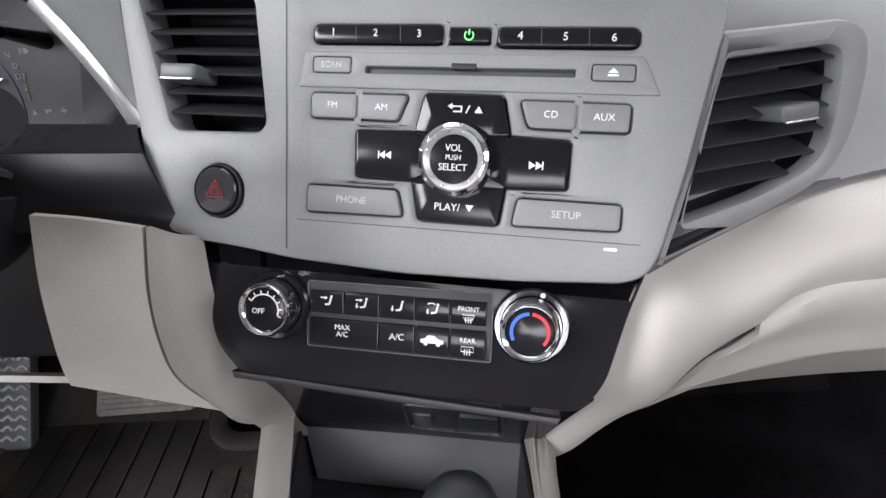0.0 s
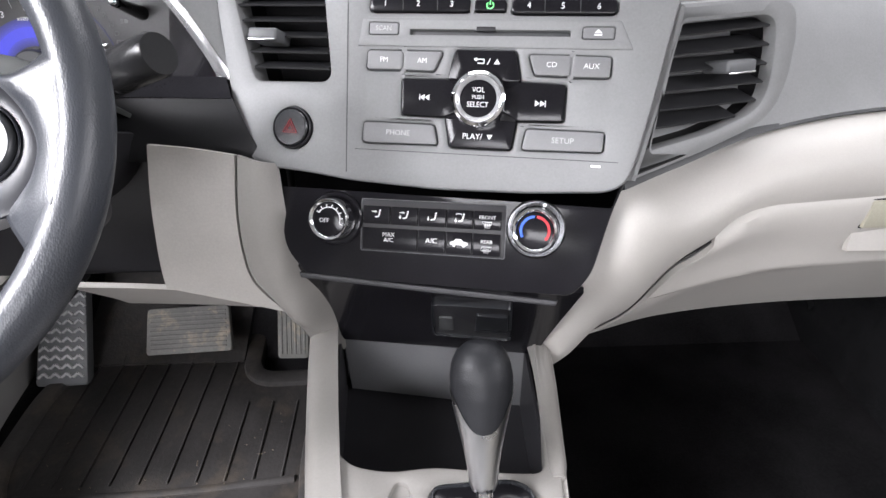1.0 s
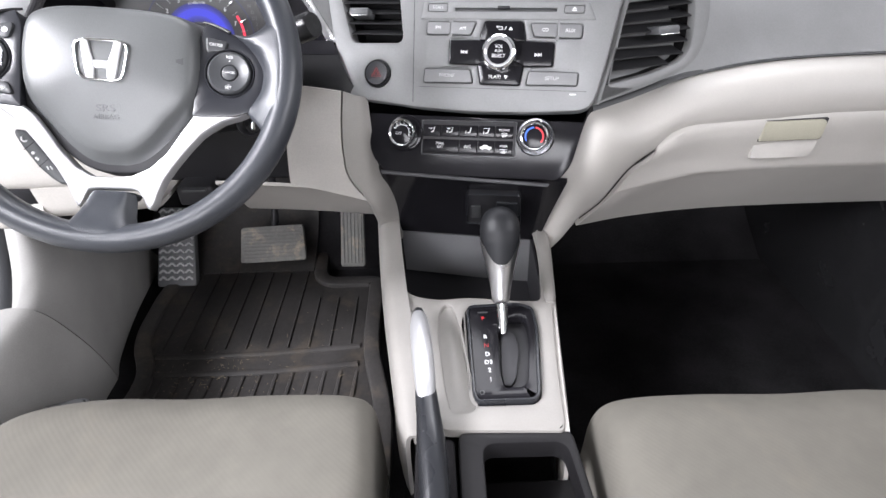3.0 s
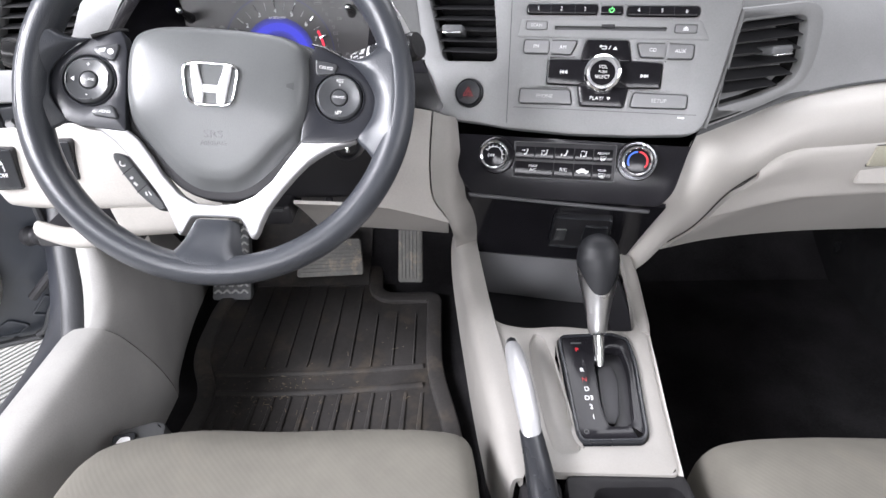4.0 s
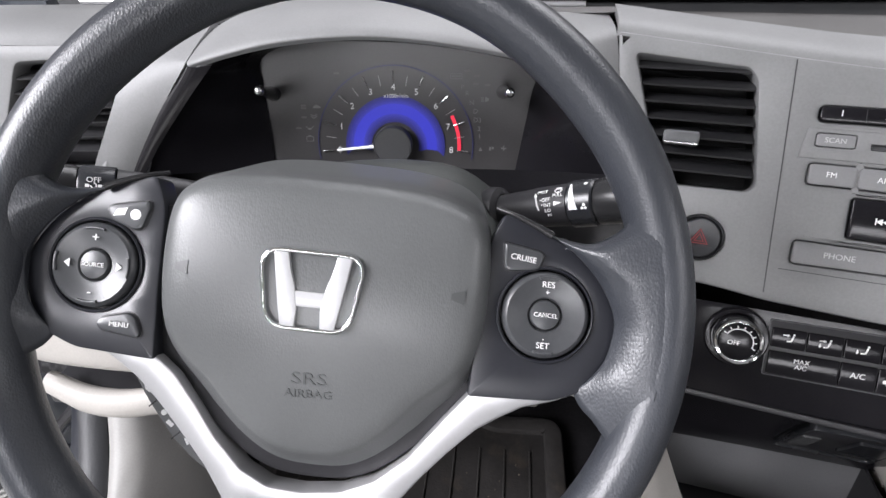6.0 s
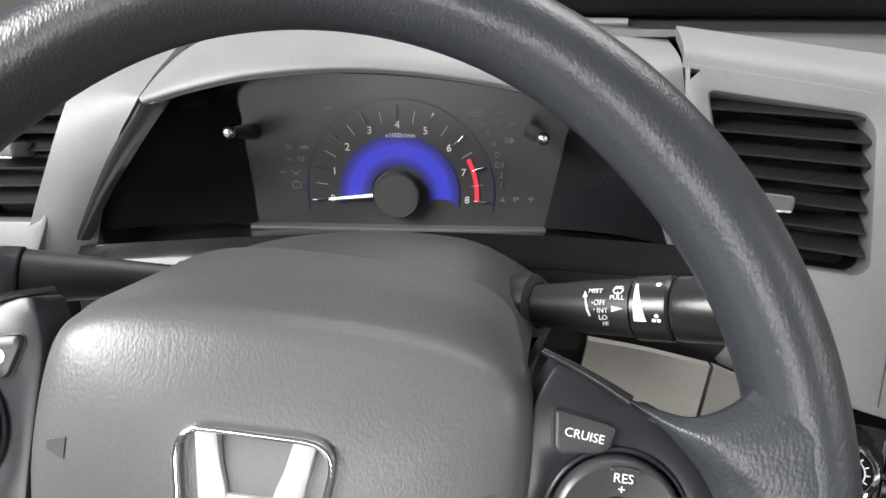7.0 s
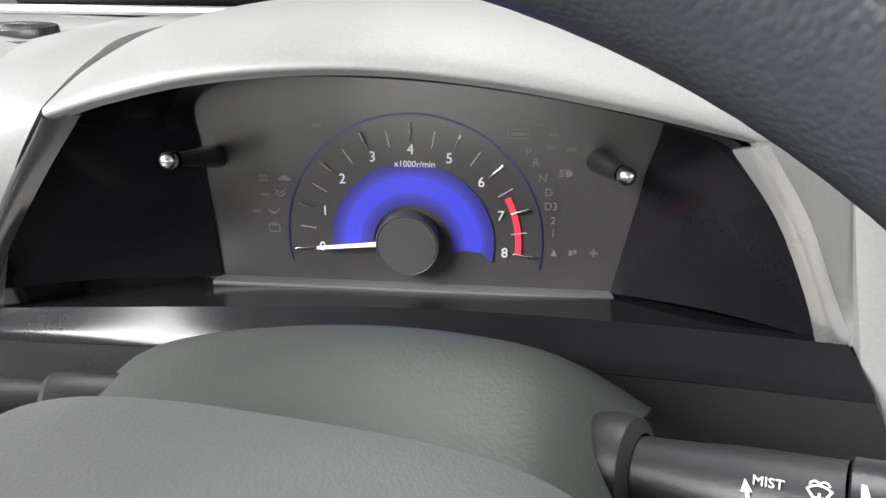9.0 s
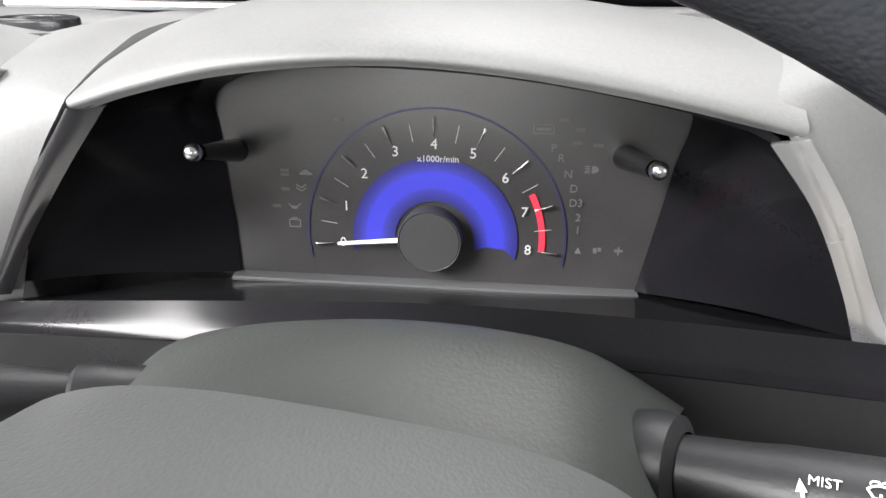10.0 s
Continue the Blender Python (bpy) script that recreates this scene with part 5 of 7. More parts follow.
def mirrored(pts):
    return pts + [(-x, y) for x, y in reversed(pts) if abs(x) > 1e-6]


X0 = -0.002
outline = [(p[0], p[1]) for p in spline([(x, y, 0) for x, y in mirrored(half)] + [(half[0][0], half[0][1], 0)], 96)][:-1]
pad = bmesh.new()
rings = []
# each row: scale above the middle, scale at the chin, height; the chin slopes off steeply
for su, sl, z in ((1.0, 1.0, -0.066), (1.0, 1.0, -0.042), (1.0, 1.0, -0.024), (1.0, 0.995, -0.010), (0.990, 0.972, -0.0055), (0.968, 0.915, 0.0000), (0.935, 0.872, 0.0042), (0.89, 0.850, 0.0066), (0.84, 0.825, 0.0078), (0.75, 0.73, 0.0090), (0.55, 0.55, 0.0106), (0.3, 0.3, 0.0119), (0.1, 0.1, 0.0124)):
    row = []
    for x, y in outline:
        w = min(1, max(0, (-y - 0.015) / 0.04))
        s = su + (sl - su) * w
        row.append(pad.verts.new((X0 + x * s, y * s - 0.018 * min(1 - s, 0.2) * (1 - w) * min(1, s / 0.8) + (0.30 * max(0, -0.0045 - z) * max(0, y) / 0.06), z + (0.04 * y * s if s < 0.99 else 0))))
    rings.append(row)
for ra, rb in zip(rings, rings[1:]):
    for i in range(len(outline)):
        pad.faces.new((ra[i], ra[(i + 1) % len(outline)], rb[(i + 1) % len(outline)], rb[i]))
pad.faces.new(rings[-1])
airbag = part("airbag_cover", dished(pad), PAD, wheel, "grey grained airbag cover")
gap = [(X0 + x * (1.10 if y < 0.035 else 0.985), y * (1.04 if y < 0.035 else 0.97) + 0.0005) for x, y in outline]
part("cover_gap", dished(slab(gap, (), -0.0075, 0.03, 0.002)), BLACK, wheel)
skin = bvhtree.BVHTree.FromPolygons([v.co.copy() for v in airbag.data.vertices], [tuple(q.vertices) for q in airbag.data.polygons])
for text, size, y, wide in (("SRS", 0.0088, -0.0412, 1.35), ("AIRBAG", 0.0060, -0.0490, 1.15)):
    word = lettering("embossed_word", text, size, PAD_SHADED, airbag, -0.0030, y, 0, thick=0.0004, wide=wide, turn=0.03)
    for v in word.data.vertices:
        hit = skin.ray_cast(Vector((v.co.x, v.co.y, 0.05)), Vector((0, 0, -1)))[0]
        v.co.z += hit.z
# faint horn signs on both sides of the cover
for x in (-0.0690, 0.0650):
    sign = part("horn_sign", strokes(bmesh.new(), [[(x - 0.0035, 0.0052), (x - 0.0035, 0.0082), (x + 0.0030, 0.0102), (x + 0.0030, 0.0032)]], 0.0004), PAD_SHADED, airbag)
    for v in sign.data.vertices:
        v.co.z += skin.ray_cast(Vector((v.co.x, v.co.y, 0.05)), Vector((0, 0, -1)))[0].z
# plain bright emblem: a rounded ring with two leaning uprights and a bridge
EM = Matrix.Translation((-0.0050, 0.0022, 0.0116)) @ Matrix.Rotation(radians(5), 4, "X")
ring_out = rounded([(-0.0208, -0.0195), (0.0208, -0.0195), (0.0265, 0.0195), (-0.0265, 0.0195)], [0.011, 0.011, 0.013, 0.013], 10)
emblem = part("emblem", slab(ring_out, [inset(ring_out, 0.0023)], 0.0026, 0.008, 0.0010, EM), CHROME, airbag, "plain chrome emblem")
upright = [(0.0116, 0.0176), (0.0186, 0.0176), (0.0170, 0.0060), (0.0148, -0.0080), (0.0130, -0.0176), (0.0062, -0.0176), (0.0054, -0.0090), (0.0074, 0.0020), (0.0096, 0.0085)]
mark_bm = bmesh.new()
for sx in (-1, 1):
    plate(mark_bm, [(sx * x, y) for x, y in upright[::-sx]], (), 0.0024, 0.008, 0.0007, EM)
plate(mark_bm, [(-0.0080, -0.0078), (0.0080, -0.0078), (0.0086, -0.0004), (-0.0086, -0.0004)], (), 0.0021, 0.007, 0.0007, EM)
part("emblem_bar", mark_bm, EMBLEM, emblem)

up_edge = [(0.127, -0.0314), (0.1087, -0.0336), (0.0914, -0.0361), (0.0771, -0.0386), (0.0635, -0.0568), (0.0481, -0.0787), (0.0319, -0.0936), (0.015, -0.1016), (-0.0058, -0.1045), (-0.0233, -0.1034), (-0.0376, -0.0956), (-0.052, -0.0793), (-0.0627, -0.0629), (-0.0733, -0.0485), (-0.0829, -0.0403), (-0.1039, -0.0357), (-0.1211, -0.0334), (-0.1354, -0.0321)]
low_edge = [(-0.1351, -0.0348), (-0.1209, -0.0374), (-0.1073, -0.0428), (-0.0937, -0.0523), (-0.0816, -0.0649), (-0.0692, -0.0804), (-0.0567, -0.0969), (-0.0475, -0.1129), (-0.0418, -0.127), (-0.038, -0.1351), (-0.0345, -0.1320), (-0.0300, -0.1225), (-0.0263, -0.1169), (-0.0193, -0.1158), (0.014, -0.1152), (0.0201, -0.1167), (0.0245, -0.1240), (0.0275, -0.1320), (0.0312, -0.1351), (0.0352, -0.1290), (0.0389, -0.1183), (0.0449, -0.1049), (0.0559, -0.0893), (0.0684, -0.0738), (0.0809, -0.0602), (0.092, -0.0521), (0.1032, -0.0451), (0.1163, -0.041), (0.1259, -0.0366)]
part("silver_spoke", dished(slab(rounded(up_edge + low_edge, 0.0020, 3), (), 0.0005, 0.016, 0.0022)), SILVER, wheel, "satin silver lower spoke")
# the skin that carries the rim up between the silver prongs
low = []
for f, z, wide, sunk in ((0.0, -0.032, 0.0205, 0), (0.012, -0.0165, 0.0207, 0), (0.05, -0.0128, 0.0215, 0.002), (0.22, -0.0068, 0.0240, 0.007), (0.42, 0.0010, 0.0262, 0.011), (0.60, 0.0080, 0.0290, 0.013), (0.76, 0.0130, 0.0340, 0.016), (0.90, 0.0156, 0.0420, 0.018), (1.02, 0.0150, 0.050, 0.018), (1.20, 0.0040, 0.050, 0.010)):
    row = []
    for k in range(11):
        u = k / 5 - 1
        x = -0.0034 + wide * u
        y0, y1 = -0.1172, -math.sqrt(RC ** 2 - x * x)
        row.append((x, y0 + (y1 - y0) * f - 0.003 * abs(u) ** 6 * (1 - f), z - 0.010 * abs(u) ** 8 * max(0, 1 - f) - sunk * abs(u) ** 4))
    low.append(row)
part("lower_spoke", loft(low, 36, 30, 0.006), RIM, wheel, "dark grained lower spoke", smooth=70)

# the skin that runs from the rim to the switch pod, row by row from the upper edge down
WEB = [[(0.1060, 0.0425, -0.0040), (0.117, 0.0400, -0.0020), (0.1280, 0.0400, 0.0020), (0.1400, 0.0480, 0.0040), (0.1480, 0.0620, 0.0030)],
       [(0.1130, 0.0385, -0.0015), (0.1215, 0.0362, 0.0035), (0.1315, 0.0362, 0.0088), (0.1455, 0.0430, 0.0128), (0.1548, 0.0480, 0.0150)],
       [(0.1215, 0.0322, -0.0005), (0.1285, 0.030, 0.0058), (0.138, 0.0288, 0.0110), (0.1520, 0.0312, 0.0148), (0.1586, 0.0323, 0.0160)],
       [(0.1328, 0.0207, 0.0), (0.1385, 0.019, 0.0066), (0.1460, 0.0185, 0.0118), (0.1555, 0.0178, 0.0150), (0.1608, 0.0184, 0.0160)],
       [(0.1413, 0.0045, 0.0002), (0.1455, 0.003, 0.0072), (0.151, 0.002, 0.0122), (0.1568, 0.001, 0.0151), (0.1618, 0.0, 0.0160)],
       [(0.1402, -0.0125, 0.0), (0.1445, -0.0135, 0.0066), (0.150, -0.0145, 0.0117), (0.1560, -0.0160, 0.0148), (0.1608, -0.0184, 0.0160)],
       [(0.1345, -0.0242, -0.0010), (0.1395, -0.0265, 0.0050), (0.146, -0.0295, 0.0096), (0.1530, -0.0335, 0.0130), (0.1577, -0.0364, 0.0154)],
       [(0.1262, -0.0345, -0.0050), (0.1305, -0.0410, -0.0030), (0.1365, -0.0465, 0.0015), (0.1435, -0.0550, 0.0035), (0.1490, -0.0610, 0.0030)]]
POD = [(0.0839, 0.0504), (0.1, 0.0459), (0.1195, 0.0362), (0.1350, 0.0220), (0.1445, 0.0052), (0.1435, -0.0130), (0.1375, -0.0262), (0.1285, -0.0350), (0.115, -0.0400), (0.0745, -0.0420), (0.0768, -0.0014), (0.0775, 0.0353)]


def to_side(s, x):
    """An x of the one side carried over to side s."""
    return x if s > 0 else 2 * XC - x


for s in (-1, 1):
    part("side_spoke", loft([[(to_side(s, x), y, z) for x, y, z in r] for r in WEB], 24, 40, 0.004 * s), RIM, wheel, smooth=180)
    # the upper edge of the spoke, a thin lip that runs to the hub
    lip = [(0.0800, 0.0530, -0.0085), (0.0900, 0.0497, -0.0045), (0.1000, 0.0455, -0.0022), (0.1080, 0.0415, -0.0008)]
    part("spoke_lip", tube(spline([(to_side(s, x), y, z) for x, y, z in lip], 16), [0.0012 + 0.0008 * k / 16 for k in range(17)], 10), UNDER, wheel)
    pod = [(to_side(s, x), y) for x, y in POD]
    cx, cy = (0.1084, 0.0022) if s > 0 else (-0.1180, 0.0022)
    p = part("switch_pod", slab(rounded(pod, [0.003, 0.012, 0.010, 0.010, 0.012, 0.012, 0.010, 0.004, 0.004, 0.002, 0.01, 0.01]), [ring(0.0232, 56, cx, cy)], -0.0035, 0.016, 0.0012), POD_GLOSS, wheel, "glossy black switch pod")
    at = Matrix.Translation((cx, cy, -0.0035))
    part("dial_collar", lathe([(0.0240, -0.010), (0.0240, 0.0010), (0.0233, 0.0016), (0.0226, 0.0010), (0.0224, -0.008)], 56, at), POD_GLOSS, p)
    part("dial_bed", lathe([(0.0236, -0.009), (0.0236, -0.006), (0.0002, -0.006)], 40, at), BLACK, p)
    d = part("dial", lathe([(0.0213, -0.007), (0.0213, 0.0012), (0.0205, 0.0030), (0.0190, 0.0038), (0.0160, 0.0030), (0.0120, 0.0016), (0.0088, 0.0012), (0.0080, 0.0002), (0.0080, -0.006)], 56, at), DIAL_KEY, p, "dark grey ring switch")
    part("centre_button", lathe([(0.0075, -0.006), (0.0075, 0.0012), (0.0068, 0.0022), (0.0040, 0.0028), (0.0002, 0.0030)], 36, at), DIAL_KEY, d)
    words = [("+", 0, 0.0135, 0.0066), ("-", 0, -0.0135, 0.0066), ("SOURCE", 0, 0, 0.0030)] if s < 0 else [("RES", 0, 0.0150, 0.0042), ("+", 0, 0.0112, 0.0040), ("SET", 0, -0.0150, 0.0042), ("-", 0, -0.0116, 0.0040), ("CANCEL", 0, 0, 0.0031)]
    for txt, x, y, size in words:
        lettering("legend", txt, size, WHITE, d, cx + x, cy + y, -0.0003 if abs(y) < 0.001 else (-0.0002 if abs(y) > 0.0132 else -0.0010))
    for q in ((0, 90, 180, 270) if s < 0 else (90, 270)):
        part("key_ridge", slab(arc_band(0.0178, 0.0192, q - 15, q + 15, 10), (), 0.0049, 0.003, 0.0005, at), DIAL_KEY, d)
    if s < 0:
        for k in (-1, 1):
            part("arrow_symbol", strokes(bmesh.new(), [[(cx + k * 0.0148, cy), (cx + k * 0.0118, cy + 0.0022), (cx + k * 0.0118, cy - 0.0022)]], -0.0004), WHITE, d)
        keys = [([(-0.1157, 0.0302), (-0.1132, 0.0333), (-0.094, 0.0374), (-0.093, 0.0338), (-0.0959, 0.0229), (-0.1001, 0.0215), (-0.1107, 0.025)], ""), ([(-0.1141, -0.0265), (-0.1108, -0.023), (-0.0977, -0.0196), (-0.0937, -0.0219), (-0.0906, -0.0298), (-0.0918, -0.0317), (-0.1108, -0.0298)], "MENU")]
    else:
        keys = [([(0.0848, 0.0357), (0.0868, 0.0359), (0.1034, 0.0332), (0.1053, 0.0317), (0.1035, 0.0250), (0.1010, 0.0236), (0.0883, 0.0219), (0.086, 0.0235)], "CRUISE")]
    for poly, txt in keys:
        mx, my = sum(q[0] for q in poly) / len(poly), sum(q[1] for q in poly) / len(poly)
        out = rounded(poly, 0.0022)
        b = part("button", slab(out, (), -0.0010, 0.006, 0.0014), DIAL_KEY, p, "dark grey key")
        part("button_gap", slab(inset(out, -0.0007), (), -0.0032, 0.002, 0.0002), BLACK, b)
        if txt:
            lettering("legend", txt, 0.0040 if s > 0 else 0.0036, WHITE, b, mx, my, -0.0007, turn=-0.10 if s > 0 else 0.0)
        else:
            part("screen_symbol", strokes(bmesh.new(), [[(mx - 0.0080, my - 0.0016), (mx - 0.0020, my - 0.0004), (mx - 0.0008, my + 0.0034), (mx - 0.0062, my + 0.0022)]], -0.0007), WHITE, b)
            part("info_symbol", strokes(bmesh.new(), [ring(0.0027, 18, mx + 0.0034, my + 0.0002)], -0.0007), WHITE, b)
strip = part("phone_switch", slab(rounded([(-0.1150, -0.0560), (-0.1040, -0.0560), (-0.085, -0.078), (-0.062, -0.104), (-0.0600, -0.1085), (-0.0655, -0.1110), (-0.074, -0.1063), (-0.0885, -0.0946), (-0.106, -0.0739), (-0.1142, -0.0620)], 0.005), (), -0.046, 0.014, 0.003), TAB, wheel, "grey phone switch strip behind the spoke")
part("phone_symbol", strokes(bmesh.new(), [arc_band(0.0024, 0.0040, 150, 320, 10, -0.1035, -0.0655)], -0.0457), WHITE, strip)
part("speech_symbol", strokes(bmesh.new(), [ring(0.0017, 12, -0.0945, -0.0800)], -0.0457), WHITE, strip)
part("speech_symbol", strokes(bmesh.new(), [bar(-0.0920, -0.0845, -0.0885, -0.0870, 0.0024)], -0.0457), WHITE, strip)
part("talk_symbol", strokes(bmesh.new(), [bar(-0.0805, -0.0930, -0.0785, -0.0965, 0.0014), bar(-0.0775, -0.0925, -0.0745, -0.0960, 0.0010)], -0.0457), WHITE, strip)
for x0, y0, x1, y1 in ((-0.1035, -0.0775, -0.0935, -0.0680), (-0.0885, -0.0945, -0.0790, -0.0850)):
    part("key_split", strokes(bmesh.new(), [bar(x0, y0, x1, y1, 0.0008)], -0.0457), BLACK, strip)

# ---- steering column ----
column = thing("steering_column", pose(-0.37, 0.33, 0.58), "dark plastic steering column shroud", "steering column")
shroud = [[(-0.105, -0.045, -0.03), (-0.088, -0.05, 0.002), (-0.055, -0.055, 0.018), (-0.012, -0.055, 0.026), (0.03, -0.055, 0.027), (0.062, -0.05, 0.018), (0.085, -0.045, -0.01)],
          [(-0.118, 0.015, -0.03), (-0.092, 0.015, 0.0), (-0.058, 0.015, 0.015), (-0.015, 0.015, 0.0225), (0.025, 0.015, 0.024), (0.060, 0.015, 0.018), (0.092, 0.015, -0.01)],
          [(-0.125, 0.045, -0.04), (-0.100, 0.045, -0.016), (-0.06, 0.045, -0.002), (-0.015, 0.045, 0.006), (0.028, 0.045, 0.007), (0.066, 0.045, 0.0), (0.10, 0.045, -0.025)],
          [(-0.13, 0.07, -0.06), (-0.105, 0.07, -0.035), (-0.06, 0.07, -0.022), (-0.015, 0.07, -0.015), (0.03, 0.07, -0.015), (0.07, 0.07, -0.022), (0.11, 0.07, -0.045)]]
part("upper_shroud", loft(shroud, 30, 14, -0.004), SHROUD, column, "grey-green upper shroud")
shroud = [[(-0.103, -0.045, -0.032), (-0.09, -0.06, -0.055), (-0.04, -0.06, -0.075), (0.03, -0.06, -0.075), (0.075, -0.06, -0.05), (0.084, -0.045, -0.014)], [(-0.12, 0.07, -0.062), (-0.10, 0.07, -0.10), (-0.04, 0.07, -0.13), (0.04, 0.07, -0.13), (0.09, 0.07, -0.10), (0.11, 0.07, -0.060)]]
part("lower_shroud", loft(shroud, 24, 10, 0.004), BLACK, column)
part("ignition_lock", lathe([(0.017, -0.02), (0.017, 0.012), (0.0145, 0.016), (0.012, 0.013), (0.0115, 0.004)], 32, Matrix.Translation((0.103, -0.05, -0.072)) @ Matrix.Rotation(radians(70), 4, "X")), BLACK, column)
part("lock_barrel", box(-0.002, 0.002, -0.009, 0.009, 0.0, 0.009, 0.001, Matrix.Translation((0.103, -0.05, -0.072)) @ Matrix.Rotation(radians(70), 4, "X")), CHROME, column)


def stalk(root, tip, label, slim=1.0):
    r, t = Vector(root), Vector(tip)
    ax = (t - r)
    length = ax.length
    m = Matrix.Translation(r) @ ax.to_track_quat("Z", "Y").to_matrix().to_4x4()
    th = thing("stalk_switch", m, label, "stalk switch", "column stalks")
    part("boot", lathe([(0.014 * slim, -0.02), (0.0165 * slim, 0.0), (0.0175 * slim, 0.006), (0.0165 * slim, 0.012), (0.012 * slim, 0.014)], 28), BLACK, th)
    part("stem", lathe([(0.0105 * slim, 0.0), (0.0110 * slim, 0.02), (0.0130 * slim ** 0.5, 0.04), (0.0138, length * 0.52)], 32), BLACK, th)
    part("ring_switch", lathe([(0.0138, length * 0.525), (0.0150, length * 0.53), (0.0150, length * 0.65), (0.0140, length * 0.66)], 32), SATIN, th)
    part("end_cap", lathe([(0.0138, length * 0.665), (0.0146, length * 0.68), (0.0146, length * 0.97), (0.0132, length), (0.0002, length * 1.002)], 32), UNDER, th)
    return th, m, length


wiper, WM, WL = stalk((-0.290, 0.338, 0.570), (-0.183, 0.289, 0.614), "black wiper stalk with white markings")
lights, LM, LL = stalk((-0.464, 0.332, 0.578), (-0.600, 0.266, 0.620), "black light stalk with white markings", 0.62)
face_w = WM.inverted() @ Vector((-0.27, 0.20, 0.76))
ang = math.atan2(face_w.y, face_w.x)
# lettering plane: along the stalk is -x after the turn, so it is laid by two turns
TW = Matrix.Rotation(ang, 4, "Z") @ Matrix(((0, 0, 1, 0.0140), (0, 1, 0, 0), (-1, 0, 0, 0), (0, 0, 0, 1))) @ Matrix.Rotation(radians(180), 4, "Z")
for txt, z, y, s in (("MIST", 0.0497, 0.0031, 0.0034), ("PULL", 0.0604, -0.0002, 0.0031), ("OFF", 0.0525, -0.0027, 0.0035), ("INT", 0.0538, -0.0063, 0.0033), ("LO", 0.0538, -0.0096, 0.0033), ("HI", 0.0546, -0.0126, 0.0030)):
    lettering("legend", txt, s, WHITE, wiper, z, 0, 0, at=Matrix.Rotation(-y / 0.0140, 4, "Z") @ TW)



def mark(name, poly, parent, m, a0, radius, material=WHITE):
    """One printed mark laid round a stalk; x along it, y round it."""
    bm = bmesh.new()
    top = [bm.verts.new((radius * math.cos(a0 - y / radius), radius * math.sin(a0 - y / radius), x)) for x, y in poly]
    low = [bm.verts.new((v.co.x * 0.98, v.co.y * 0.98, v.co.z)) for v in top]
    bm.faces.new(top), bm.faces.new(low)
    for i in range(len(poly)):
        bm.faces.new((top[i - 1], top[i], low[i], low[i - 1]))
    return part(name, bm, material, parent, smooth=1)


mark("arrow_mark", [(0.0438, -0.0002), (0.0445, 0.0032), (0.0464, 0.0002), (0.0457, 0.0), (0.0462, -0.0030), (0.0470, -0.0060), (0.0480, -0.0090), (0.0470, -0.0094), (0.0459, -0.0062), (0.0452, -0.0030), (0.0448, -0.0001)], wiper, WM, ang, 0.01405)
for x, y in ((0.0488, -0.0027), (0.0498, -0.0058)):
    mark("dot_mark", ring(0.0004, 8, x, y), wiper, WM, ang, 0.01405)
mark("pointer_mark", [(0.0580, -0.0040), (0.0580, -0.0068), (0.0636, -0.0052)], wiper, WM, ang, 0.01405)
# the washer sign: a screen outline with two jets over a nozzle
for a, b in (((0.0578, 0.0040), (0.0592, 0.0018)), ((0.0630, 0.0040), (0.0616, 0.0018)), ((0.0592, 0.0019), (0.0616, 0.0019)), ((0.0604, 0.0008), (0.0604, 0.0030))):
    mark("washer_mark", bar(*a, *b, 0.0005), wiper, WM, ang, 0.01405)
mark("washer_mark", arc_band(0.0029, 0.0034, 40, 140, 8, 0.0604, 0.0018), wiper, WM, ang, 0.01405)
for x in (0.0594, 0.0614):
    mark("washer_mark", arc_band(0.0008, 0.0012, 0, 180, 6, x, 0.0050), wiper, WM, ang, 0.01405)
for k in range(7):
    y0, y1 = 0.0070 - k * 0.0026, 0.0070 - (k + 1) * 0.0026
    mark("interval_wedge", [(WL * 0.545, y0), (WL * 0.553 + 0.0045 * k / 7, y0), (WL * 0.553 + 0.0045 * (k + 1) / 7, y1), (WL * 0.545, y1)], wiper, WM, ang, 0.01525)
for x, y, r in ((WL * 0.625, 0.0065, 0.0012), (WL * 0.625, -0.0085, 0.0009), (WL * 0.632, -0.0105, 0.0009), (WL * 0.615, -0.0105, 0.0009)):
    mark("drop_mark", ring(r, 10, x, y), wiper, WM, ang, 0.01525)
face_l = LM.inverted() @ Vector((-0.30, 0.05, 0.76))
angl = math.atan2(face_l.y, face_l.x)
TL = Matrix.Rotation(angl, 4, "Z") @ Matrix(((0, 0, 1, 0.0150), (0, 1, 0, 0), (-1, 0, 0, 0), (0, 0, 0, 1)))
lettering("legend", "OFF", 0.0048, WHITE, lights, -LL * 0.60, 0.0045, 0.0002, at=TL)
mark("lamp_mark", arc_band(0.0012, 0.0020, 0, 270, 8, LL * 0.60, -0.0010), lights, LM, angl, 0.01525)
mark("lamp_mark", rect(LL * 0.57, -0.0018, LL * 0.585, 0.0002), lights, LM, angl, 0.01525)
mark("lamp_mark", rect(LL * 0.615, -0.0018, LL * 0.63, 0.0002), lights, LM, angl, 0.01525)

# ---- dials ----
dials = thing("instrument_cluster", CLUSTER, "instrument cluster with a blue-lit rev counter", "instrument cluster")
part("dial_face", slab(rounded([(-0.132, -0.030), (0.130, -0.030), (0.148, 0.085), (0.02, 0.108), (-0.132, 0.098)], 0.004), (), 0.0, 0.01, 0.0), DIAL, dials, "smoky grey dial face")
ox, oy = 0.0010, -0.0012
part("blue_ring", strokes(bmesh.new(), [arc_band(0.0308, 0.0404, -6, 184, 60, ox, oy)], 0.0008), BLUE_GLOW, dials, "blue lit ring")
